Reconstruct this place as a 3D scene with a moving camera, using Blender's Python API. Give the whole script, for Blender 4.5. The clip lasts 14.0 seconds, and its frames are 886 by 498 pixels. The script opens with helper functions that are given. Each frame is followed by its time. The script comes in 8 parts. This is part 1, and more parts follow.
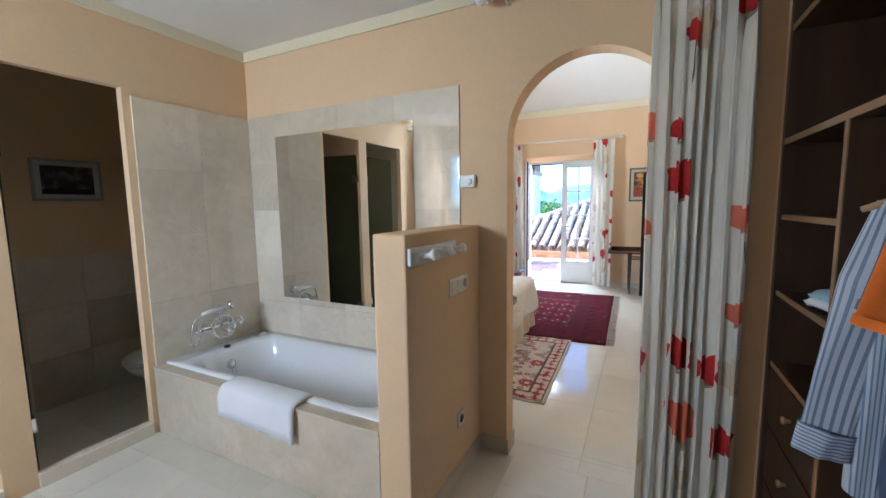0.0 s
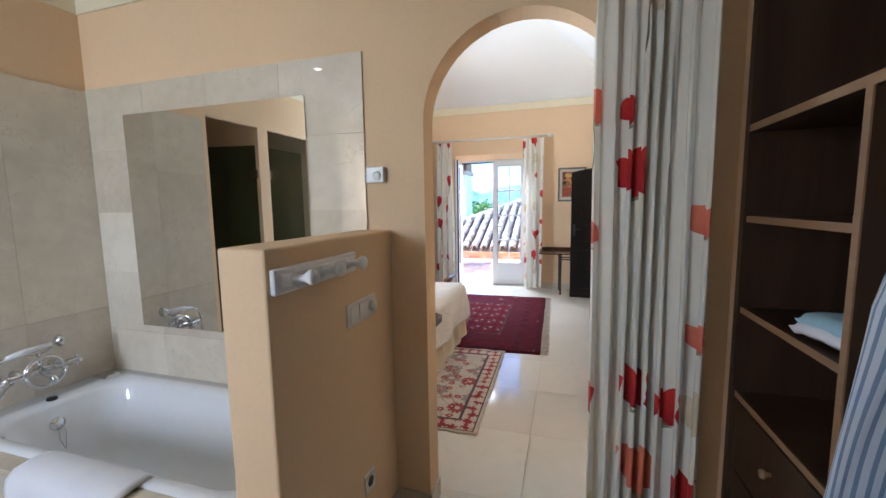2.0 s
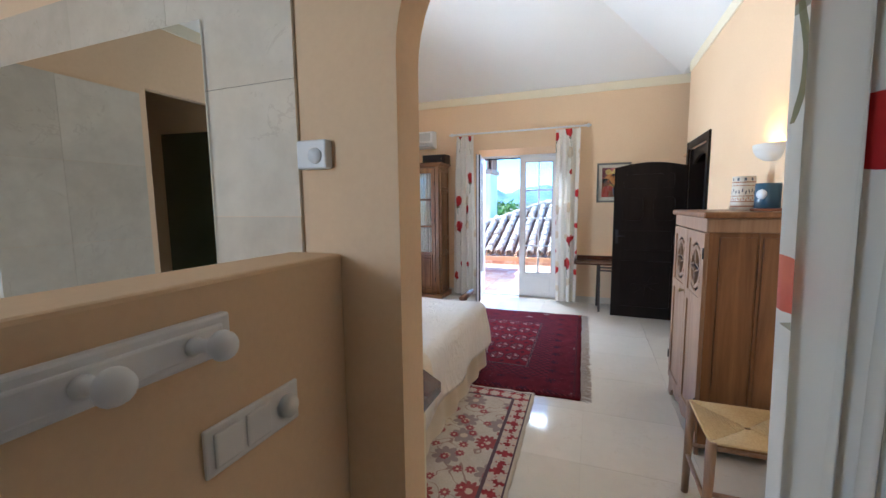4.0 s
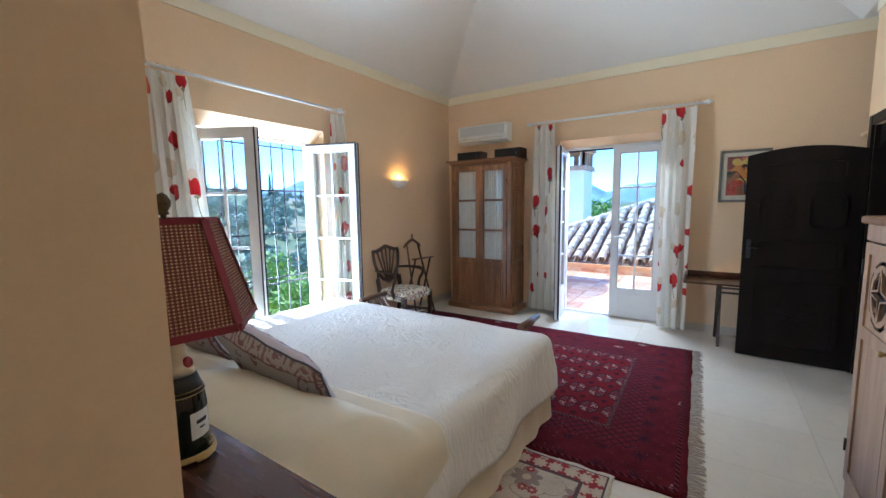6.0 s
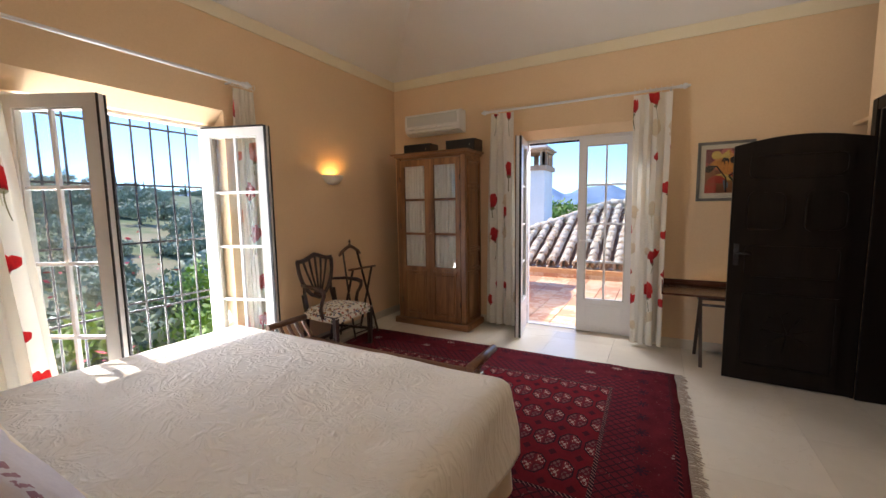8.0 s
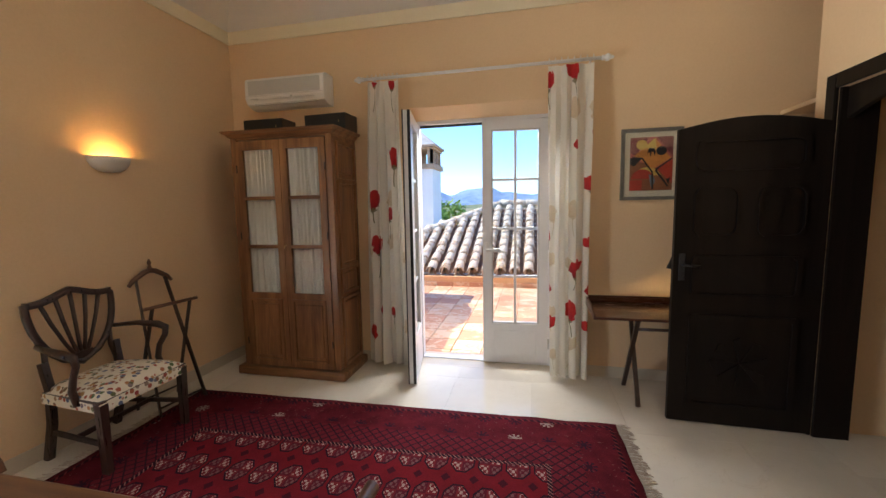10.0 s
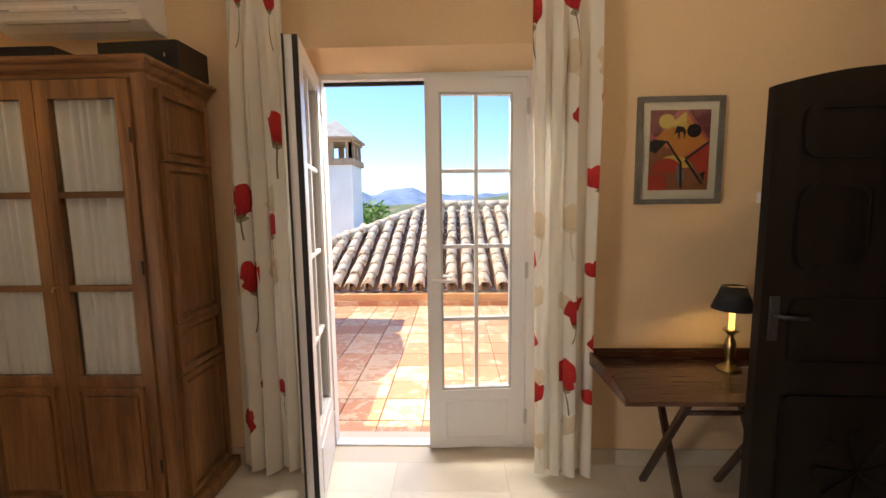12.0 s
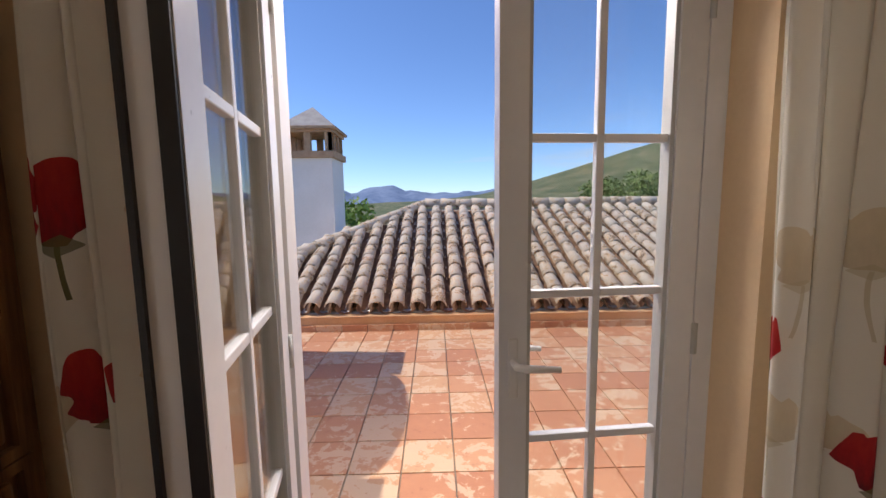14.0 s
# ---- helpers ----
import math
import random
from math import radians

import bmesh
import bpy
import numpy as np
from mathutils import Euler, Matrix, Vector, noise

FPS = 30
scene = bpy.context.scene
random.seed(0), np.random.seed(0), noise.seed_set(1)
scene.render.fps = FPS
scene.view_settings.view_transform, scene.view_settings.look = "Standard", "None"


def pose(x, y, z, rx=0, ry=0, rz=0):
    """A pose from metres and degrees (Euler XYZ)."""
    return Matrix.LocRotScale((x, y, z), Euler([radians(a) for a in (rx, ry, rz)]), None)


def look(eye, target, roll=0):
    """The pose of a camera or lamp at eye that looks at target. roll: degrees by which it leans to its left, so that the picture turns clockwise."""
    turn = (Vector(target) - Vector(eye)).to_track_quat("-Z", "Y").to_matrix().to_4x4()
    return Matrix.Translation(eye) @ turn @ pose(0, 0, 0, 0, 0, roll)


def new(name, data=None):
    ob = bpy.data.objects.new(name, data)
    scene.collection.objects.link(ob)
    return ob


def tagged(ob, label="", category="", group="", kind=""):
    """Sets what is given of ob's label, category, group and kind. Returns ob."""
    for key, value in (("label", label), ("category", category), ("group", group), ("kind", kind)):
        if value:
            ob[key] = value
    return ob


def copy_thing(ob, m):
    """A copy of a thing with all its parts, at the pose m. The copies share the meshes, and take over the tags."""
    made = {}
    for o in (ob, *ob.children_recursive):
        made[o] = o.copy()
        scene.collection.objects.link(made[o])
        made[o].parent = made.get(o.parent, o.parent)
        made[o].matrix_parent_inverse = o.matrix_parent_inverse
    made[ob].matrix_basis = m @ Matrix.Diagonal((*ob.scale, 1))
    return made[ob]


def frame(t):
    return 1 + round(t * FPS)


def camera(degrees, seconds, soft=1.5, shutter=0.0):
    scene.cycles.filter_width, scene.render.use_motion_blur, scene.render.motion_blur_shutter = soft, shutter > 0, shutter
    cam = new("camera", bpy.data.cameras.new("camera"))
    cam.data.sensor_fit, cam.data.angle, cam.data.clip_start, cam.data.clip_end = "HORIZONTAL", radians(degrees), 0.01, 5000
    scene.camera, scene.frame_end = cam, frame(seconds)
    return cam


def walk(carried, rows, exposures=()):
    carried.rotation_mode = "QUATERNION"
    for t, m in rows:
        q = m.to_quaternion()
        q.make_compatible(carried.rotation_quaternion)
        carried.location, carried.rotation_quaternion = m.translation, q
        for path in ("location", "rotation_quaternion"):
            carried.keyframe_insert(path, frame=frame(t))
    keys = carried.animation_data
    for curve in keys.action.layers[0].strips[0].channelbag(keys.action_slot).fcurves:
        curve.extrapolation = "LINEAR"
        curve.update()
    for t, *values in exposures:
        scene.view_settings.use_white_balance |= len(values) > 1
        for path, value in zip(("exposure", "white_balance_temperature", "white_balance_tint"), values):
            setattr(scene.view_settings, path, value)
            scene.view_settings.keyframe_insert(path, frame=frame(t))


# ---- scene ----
# The walk: seconds, x, y, z, yaw, pitch, roll.
cam = camera(96.21, 14.0)
ROWS = [
    (0.0, 0.001, -0.121, 1.418, 26.37, -6.23, 0.85),
    (0.5, 0.010, -0.102, 1.423, 21.37, -6.33, 0.77),
    (1.0, -0.001, -0.026, 1.427, 18.90, -6.35, 0.80),
    (1.5, -0.032, 0.153, 1.429, 17.41, -6.37, 0.78),
    (2.0, -0.069, 0.338, 1.416, 17.00, -6.35, 0.88),
    (2.5, -0.134, 0.520, 1.416, 16.91, -6.33, 0.96),
    (5.0, -0.230, 1.494, 1.451, 27.10, -6.45, 0.75),
    (5.5, -0.209, 1.675, 1.465, 31.15, -6.50, 0.98),
    (6.0, -0.241, 1.910, 1.444, 33.86, -6.21, 0.76),
    (6.5, -0.257, 2.100, 1.430, 34.75, -6.28, 0.90),
    (7.0, -0.297, 2.267, 1.430, 33.39, -6.21, 0.88),
    (9.5, -0.786, 3.455, 1.404, 17.45, -5.99, 0.93),
    (10.0, -0.853, 3.773, 1.416, 12.56, -6.09, 0.99),
    (10.5, -0.930, 4.076, 1.413, 8.18, -6.11, 0.98),
    (11.0, -1.011, 4.373, 1.441, 4.84, -6.11, 0.86),
    (11.5, -1.055, 4.703, 1.444, 2.72, -6.18, 0.82),
    (12.0, -1.122, 5.024, 1.447, 1.50, -6.23, 0.70),
    (12.5, -1.231, 5.326, 1.459, 0.57, -6.26, 0.69),
    (13.0, -1.306, 5.589, 1.462, -0.01, -6.40, 0.87),
    (13.5, -1.370, 5.883, 1.475, -0.47, -6.46, 0.96),
    (14.0, -1.443, 6.195, 1.468, -1.22, -6.53, 0.78),
]
EXPOSURES = [(0.0, 2.15, 4900, 5), (2.7, 2.1, 5000, 7), (5.0, 1.7, 4700, 6), (5.8, 1.6, 4700, 3), (7.2, 1.2, 5500, 8), (9.5, 1.0, 6900, 20), (10.0, 1.15, 6200, 10), (10.5, 1.2, 6200, 6), (12.0, 1.15, 7300, 13), (12.7, 0.55, 8200, 19), (13.2, 0.25, 7900, 21), (14.0, 0.0, 6900, 18)]
walk(cam, [(t, pose(x, y, z, 90 + pitch, roll, yaw)) for t, x, y, z, yaw, pitch, roll in ROWS], EXPOSURES)

# ---- light ----
SUN_TO = Vector((-0.68, 0.06, 1.0)).normalized()
world = bpy.data.worlds.new("sky")
scene.world = world
world.use_nodes = True
wn = world.node_tree
sky = wn.nodes.new("ShaderNodeTexSky")
sky.sky_type = "NISHITA"
sky.sun_disc = False
sky.sun_elevation = math.asin(SUN_TO.z)
sky.sun_rotation = math.atan2(SUN_TO.x, SUN_TO.y)
sky.altitude = 600
sky.air_density, sky.dust_density, sky.ozone_density = 1.0, 0.0, 3.0
bg = wn.nodes["Background"]
bg.inputs["Strength"].default_value = 0.155
deep = wn.nodes.new("ShaderNodeMix")
deep.data_type, deep.blend_type = "RGBA", "MULTIPLY"
deep.inputs[0].default_value = 1.0
deep.inputs[7].default_value = (0.68, 0.92, 1.22, 1)
wn.links.new(sky.outputs[0], deep.inputs[6])
stc = wn.nodes.new("ShaderNodeTexCoord")
smap = wn.nodes.new("ShaderNodeMapping")
smap.inputs["Scale"].default_value = (1.6, 1.6, 13.0)
smap.inputs["Location"].default_value = (0.35, 0.0, 0.6)
cloud = wn.nodes.new("ShaderNodeTexNoise")
cloud.inputs["Scale"].default_value, cloud.inputs["Detail"].default_value, cloud.inputs["Distortion"].default_value = 1.6, 7.0, 0.4
wisp = wn.nodes.new("ShaderNodeMapRange")
wisp.inputs["From Min"].default_value, wisp.inputs["From Max"].default_value = 0.60, 0.80
wisp.inputs["To Max"].default_value = 0.6
veil = wn.nodes.new("ShaderNodeMix")
veil.data_type = "RGBA"
veil.inputs[7].default_value = (4.0, 4.3, 4.8, 1)
wn.links.new(stc.outputs["Generated"], smap.inputs[0])
wn.links.new(smap.outputs[0], cloud.inputs["Vector"])
wn.links.new(cloud.outputs["Fac"], wisp.inputs["Value"])
lift = wn.nodes.new("ShaderNodeSeparateXYZ")
low_sky = wn.nodes.new("ShaderNodeMapRange")
low_sky.inputs["From Min"].default_value, low_sky.inputs["From Max"].default_value = 0.12, 0.26
low_sky.inputs["To Min"].default_value, low_sky.inputs["To Max"].default_value = 1.0, 0.0
thin = wn.nodes.new("ShaderNodeMath")
thin.operation = "MULTIPLY"
wn.links.new(stc.outputs["Generated"], lift.inputs[0])
wn.links.new(lift.outputs["Z"], low_sky.inputs["Value"])
wn.links.new(wisp.outputs[0], thin.inputs[0])
wn.links.new(low_sky.outputs[0], thin.inputs[1])
wn.links.new(thin.outputs[0], veil.inputs[0])
wn.links.new(deep.outputs[2], veil.inputs[6])
wn.links.new(veil.outputs[2], bg.inputs["Color"])
sun = new("sun", bpy.data.lights.new("sun", "SUN"))
sun.data.energy, sun.data.angle, sun.data.color = 3.6, radians(0.53), (1.0, 0.92, 0.80)
sun.matrix_world = look(SUN_TO * 60, (0, 0, 0))


def sky_lamp(name, at, to, sx, sy, watts, colour=(1.0, 0.97, 0.92)):
    ob = new(name, bpy.data.lights.new(name, "AREA"))
    ob.data.shape, ob.data.size, ob.data.size_y = "RECTANGLE", sx, sy
    ob.data.energy, ob.data.color = watts, colour
    ob.matrix_world = look(at, to)
    return ob


# added lamp, outside and above the door, in place of the sky's light
sky_lamp("skylight_terrace_door", (-1.3, 7.95, 2.60), (-1.3, 5.4, 0.6), 1.1, 0.4, 50)
# added fill lamp outside the window, aimed up to brighten the ceiling
sky_lamp("skylight_west_window", (-4.60, 4.1, 0.75), (-1.2, 4.5, 3.2), 1.5, 1.5, 125)
sky_lamp("skylight_bath_window", (-2.1, -1.42, 1.65), (-2.3, 3, 0.9), 0.6, 0.9, 12.5)


# ---- materials ----
class Sock:
    """Arithmetic on node sockets."""

    def __init__(self, nt, s):
        self.nt, self.s = nt, s

    def op(self, kind, *others):
        n = self.nt.nodes.new("ShaderNodeMath")
        n.operation = kind
        for i, v in enumerate((self, *others)):
            if isinstance(v, Sock):
                self.nt.links.new(v.s, n.inputs[i])
            else:
                n.inputs[i].default_value = v
        return Sock(self.nt, n.outputs[0])

    def __add__(self, o): return self.op("ADD", o)
    def __sub__(self, o): return self.op("SUBTRACT", o)
    def __mul__(self, o): return self.op("MULTIPLY", o)
    def __truediv__(self, o): return self.op("DIVIDE", o)
    def __neg__(self): return self.op("MULTIPLY", -1.0)
    def lt(self, o): return self.op("LESS_THAN", o)
    def gt(self, o): return self.op("GREATER_THAN", o)
    def mod(self, o): return self.op("FLOORED_MODULO", o)
    def floor(self): return self.op("FLOOR")
    def abs(self): return self.op("ABSOLUTE")
    def max(self, o): return self.op("MAXIMUM", o)
    def min(self, o): return self.op("MINIMUM", o)
    def sin(self): return self.op("SINE")
    def sqrt(self): return self.op("SQRT")
    def atan2(self, o): return self.op("ARCTAN2", o)
    def band(self, lo, hi): return self.gt(lo) * self.lt(hi)


class Mat:
    """A node material under construction."""

    def __init__(self, name, rough=0.5, metal=0.0):
        self.m = bpy.data.materials.new(name)
        self.m.use_nodes = True
        self.nt = self.m.node_tree
        self.p = self.nt.nodes["Principled BSDF"]
        self.p.inputs["Roughness"].default_value = rough
        self.p.inputs["Metallic"].default_value = metal
        tc = self.nt.nodes.new("ShaderNodeTexCoord")
        self.obj, self.uvs = tc.outputs["Object"], tc.outputs["UV"]

    def vec(self, source=None, scale=(1, 1, 1), loc=(0, 0, 0)):
        n = self.nt.nodes.new("ShaderNodeMapping")
        n.inputs["Scale"].default_value = scale
        n.inputs["Location"].default_value = loc
        self.nt.links.new(source or self.obj, n.inputs[0])
        return n.outputs[0]

    def world_vec(self, scale=(1, 1, 1)):
        g = self.nt.nodes.new("ShaderNodeNewGeometry")
        return self.vec(g.outputs["Position"], scale)

    def xyz(self, v):
        n = self.nt.nodes.new("ShaderNodeSeparateXYZ")
        self.nt.links.new(v, n.inputs[0])
        return [Sock(self.nt, o) for o in n.outputs]

    def noise(self, scale, detail=4.0, v=None, rough=0.55, dist=0.0):
        n = self.nt.nodes.new("ShaderNodeTexNoise")
        n.inputs["Scale"].default_value, n.inputs["Detail"].default_value = scale, detail
        n.inputs["Roughness"].default_value, n.inputs["Distortion"].default_value = rough, dist
        self.nt.links.new(v or self.obj, n.inputs["Vector"])
        return Sock(self.nt, n.outputs["Fac"])

    def voronoi(self, scale, v=None, feature="F1", rand=1.0, dims="3D"):
        n = self.nt.nodes.new("ShaderNodeTexVoronoi")
        n.voronoi_dimensions, n.feature = dims, feature
        n.inputs["Scale"].default_value, n.inputs["Randomness"].default_value = scale, rand
        self.nt.links.new(v or self.obj, n.inputs["Vector"])
        return n

    def rand(self):
        n = self.nt.nodes.new("ShaderNodeObjectInfo")
        return Sock(self.nt, n.outputs["Random"])

    def island(self):
        n = self.nt.nodes.new("ShaderNodeNewGeometry")
        return Sock(self.nt, n.outputs["Random Per Island"])

    def ramp(self, fac, *stops):
        n = self.nt.nodes.new("ShaderNodeValToRGB")
        e = n.color_ramp.elements
        while len(e) < len(stops):
            e.new(0.5)
        for k, (at, c) in zip(e, stops):
            k.position, k.color = at, (*c, 1)
        self.nt.links.new(fac.s, n.inputs[0])
        return n.outputs[0]

    def mix(self, fac, a, b, kind="MIX"):
        n = self.nt.nodes.new("ShaderNodeMix")
        n.data_type, n.blend_type = "RGBA", kind
        for i, v in ((0, fac), (6, a), (7, b)):
            if isinstance(v, Sock):
                self.nt.links.new(v.s, n.inputs[i])
            elif isinstance(v, bpy.types.NodeSocket):
                self.nt.links.new(v, n.inputs[i])
            else:
                n.inputs[i].default_value = (*v, 1) if isinstance(v, tuple) else v
        return n.outputs[2]

    def colour(self, c):
        if isinstance(c, tuple):
            self.p.inputs["Base Color"].default_value = (*c, 1)
        else:
            self.nt.links.new(c, self.p.inputs["Base Color"])
        return self

    def rough(self, s):
        self.nt.links.new(s.s, self.p.inputs["Roughness"])
        return self

    def bump(self, h, strength=0.3, depth=0.01):
        n = self.nt.nodes.new("ShaderNodeBump")
        n.inputs["Strength"].default_value, n.inputs["Distance"].default_value = strength, depth
        self.nt.links.new(h.s, n.inputs["Height"])
        self.nt.links.new(n.outputs[0], self.p.inputs["Normal"])
        return self

    def set(self, **kw):
        for k, v in kw.items():
            self.p.inputs[k.replace("_", " ")].default_value = v
        return self


def mottled(name, a, b, rough=0.6, big=1.5, small=40, bump=0.15, depth=0.004, metal=0.0, spread=0.12):
    """Two tones at two scales with a fine relief."""
    k = Mat(name, rough, metal)
    v = k.world_vec()
    n1, n2 = k.noise(big, 5, v), k.noise(small, 4, v)
    k.colour(k.ramp(n1 * 0.6 + n2 * 0.4, (0.38, a), (0.62, b)))
    k.rough(n2 * spread + (rough - spread / 2))
    k.bump(n2 + n1 * 0.5, bump, depth)
    return k.m


def wood(name, dark, light, rough=0.45, along="z", knots=False, coat=0.0, grain=1.0):
    k = Mat(name, rough)
    st = {"x": (0.7, 9, 9), "y": (9, 0.7, 9), "z": (9, 9, 0.7)}[along]
    v = k.vec(None, tuple(s * grain for s in st))
    n1 = k.noise(1.2, 6, v, 0.6, 1.2)
    n2 = k.noise(9, 3, v, 0.6)
    n3 = k.noise(1.3, 2)
    t = n1 * 0.62 + n2 * 0.2 + n3 * 0.18
    c = k.ramp(t, (0.36, dark), (0.52, tuple((p + q) / 2 for p, q in zip(dark, light))), (0.66, light))
    if knots:
        w = k.voronoi(3.1, k.vec(None, (1, 1, 0.6)))
        d = Sock(k.nt, w.outputs["Distance"])
        c = k.mix(d.lt(0.055) * 0.75, c, tuple(x * 0.35 for x in dark))
    k.colour(c)
    k.rough(n2 * 0.2 + (rough - 0.1))
    k.bump(n1 + n2 * 0.6, 0.18, 0.003)
    if coat:
        k.set(Coat_Weight=coat, Coat_Roughness=0.2)
    return k.m


def plain(name, c, rough=0.4, metal=0.0, coat=0.0):
    k = Mat(name, rough, metal)
    n = k.noise(30, 3)
    k.colour(k.mix(n * 0.5, c, tuple(x * 0.86 for x in c)))
    k.rough(n * 0.12 + max(rough - 0.06, 0.0))
    if coat:
        k.set(Coat_Weight=coat)
    return k.m


M = {}
M["wall"] = mottled("peach_plaster", (0.74, 0.53, 0.315), (0.78, 0.57, 0.345), 0.85, 1.1, 60, 0.12, 0.003)
M["cream"] = mottled("cream_paint", (0.80, 0.71, 0.50), (0.83, 0.75, 0.55), 0.8, 1.3, 60, 0.1, 0.003)
M["ceiling"] = mottled("white_ceiling_paint", (0.80, 0.78, 0.72), (0.83, 0.81, 0.76), 0.9, 0.9, 70, 0.1, 0.003)
M["white"] = plain("white_lacquer", (0.80, 0.80, 0.80), 0.3)
M["plastic"] = plain("white_plastic", (0.80, 0.79, 0.76), 0.35)
M["grey_plastic"] = plain("pale_grey_plastic", (0.55, 0.55, 0.52), 0.4)
M["gasket"] = plain("black_rubber", (0.012, 0.012, 0.013), 0.5)
M["enamel"] = plain("white_enamel", (0.82, 0.82, 0.82), 0.08, coat=0.4)
M["chrome"] = plain("chrome", (0.75, 0.76, 0.78), 0.08, 1.0)
M["brass"] = mottled("aged_brass", (0.42, 0.30, 0.12), (0.55, 0.40, 0.18), 0.3, 8, 60, 0.1, 0.001, 1.0)
M["iron"] = mottled("black_wrought_iron", (0.02, 0.02, 0.022), (0.05, 0.05, 0.05), 0.5, 6, 80, 0.2, 0.002, 0.3)
M["mirror"] = Mat("mirror_silver", 0.005, 1.0).colour((0.92, 0.93, 0.92)).m
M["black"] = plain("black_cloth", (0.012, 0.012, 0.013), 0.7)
M["pine"] = wood("waxed_pine", (0.11, 0.046, 0.017), (0.39, 0.195, 0.080), 0.38, "z", True, 0.15)
M["pine_x"] = wood("waxed_pine_cross", (0.11, 0.046, 0.017), (0.39, 0.195, 0.080), 0.38, "x", False, 0.15)
M["pale_pine"] = wood("aged_pine", (0.25, 0.14, 0.075), (0.44, 0.29, 0.17), 0.42, "z", True, 0.15)
M["honey_pine"] = wood("honey_pine_boards", (0.13, 0.050, 0.014), (0.28, 0.135, 0.046), 0.4, "z", True, 0.2)
M["ebony"] = wood("dark_stained_oak", (0.004, 0.003, 0.0025), (0.013, 0.009, 0.007), 0.42, "z")
M["mahogany"] = wood("polished_mahogany", (0.035, 0.012, 0.008), (0.10, 0.038, 0.022), 0.25, "x", coat=0.4)
M["chairwood"] = wood("dark_mahogany", (0.018, 0.008, 0.006), (0.055, 0.024, 0.015), 0.3, "z", coat=0.3)
M["bedwood"] = wood("walnut_bed_wood", (0.08, 0.032, 0.014), (0.20, 0.09, 0.038), 0.32, "x", coat=0.3)
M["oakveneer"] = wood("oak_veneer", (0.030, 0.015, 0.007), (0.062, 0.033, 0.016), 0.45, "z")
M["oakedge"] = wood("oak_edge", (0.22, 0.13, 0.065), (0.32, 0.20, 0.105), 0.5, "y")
M["whitewash"] = mottled("white_render", (0.78, 0.77, 0.73), (0.84, 0.83, 0.80), 0.9, 2, 40, 0.25, 0.006)
M["orange_render"] = mottled("ochre_render", (0.62, 0.36, 0.18), (0.72, 0.45, 0.25), 0.9, 3, 40, 0.25, 0.006)


def glass_material(name, tint):
    m = bpy.data.materials.new(name)
    m.use_nodes = True
    nt = m.node_tree
    nt.nodes.remove(nt.nodes["Principled BSDF"])
    tr, gl, lw, mx = (nt.nodes.new("ShaderNode" + s) for s in ("BsdfTransparent", "BsdfGlossy", "LayerWeight", "MixShader"))
    tr.inputs[0].default_value = (*tint, 1)
    gl.inputs["Roughness"].default_value = 0.01
    fac = Sock(nt, lw.outputs["Facing"]).op("POWER", 5.0) * 0.9 + 0.045
    nt.links.new(fac.s, mx.inputs[0])
    nt.links.new(tr.outputs[0], mx.inputs[1])
    nt.links.new(gl.outputs[0], mx.inputs[2])
    nt.links.new(mx.outputs[0], nt.nodes["Material Output"].inputs[0])
    return m


M["glass"] = glass_material("clear_glass", (0.97, 0.985, 0.98))
M["smoked"] = glass_material("green_tinted_glass", (0.55, 0.62, 0.58))


def stone(name, a, b, vein, rough, slab, gloss_noise=0.06, joint=0.0, offset=(0, 0, 0)):
    """Polished limestone; each slab takes its own tone."""
    k = Mat(name, rough)
    v = k.world_vec()
    n1, n2, n3 = k.noise(2.6, 5, v, 0.6, 0.6), k.noise(14, 5, v, 0.65), k.noise(3.0, 6, v, 0.6, 1.2)
    r = k.rand()
    c = k.ramp(n1 * 0.45 + n2 * 0.25 + r * 0.3, (0.3, a), (0.65, b))
    c = k.mix(((n3 - 0.5).abs().lt(0.006)) * n1.gt(0.52) * 0.22, c, vein)
    k.colour(c)
    k.rough(n2 * gloss_noise + (rough - gloss_noise / 2))
    k.bump(n2, 0.03, 0.002)
    return k.m


M["floor"] = stone("polished_limestone_floor", (0.64, 0.59, 0.49), (0.72, 0.67, 0.57), (0.50, 0.42, 0.30), 0.09, 0.6, 0.04)
M["bathtile"] = stone("honed_limestone_tile", (0.53, 0.45, 0.335), (0.78, 0.70, 0.56), (0.42, 0.32, 0.21), 0.045, 0.4, 0.03)
M["bathtile"].node_tree.nodes["Principled BSDF"].inputs["Coat Weight"].default_value = 1.0
M["ebony"].node_tree.nodes["Principled BSDF"].inputs["Specular IOR Level"].default_value = 0.2
M["grout"] = plain("pale_grout", (0.55, 0.48, 0.38), 0.8)
M["skirt"] = stone("limestone_skirting", (0.52, 0.45, 0.35), (0.60, 0.53, 0.42), (0.5, 0.42, 0.3), 0.3, 0.6)

# ---- shape helpers ----


def box(bm, a, b, bevel=0.0, m=None):
    r = bmesh.ops.create_cube(bm, size=1.0)["verts"]
    a, b = Vector(a), Vector(b)
    t = Matrix.Translation((a + b) / 2) @ Matrix.Diagonal((*(b - a), 1))
    bmesh.ops.transform(bm, matrix=(m or Matrix()) @ t, verts=r)
    if bevel:
        es = list({e for v in r for e in v.link_edges})
        bmesh.ops.bevel(bm, geom=es, offset=bevel, segments=2, affect="EDGES", profile=0.5)
    return bm


def slab(a, b, bevel=0.0, m=None):
    return box(bmesh.new(), a, b, bevel, m)


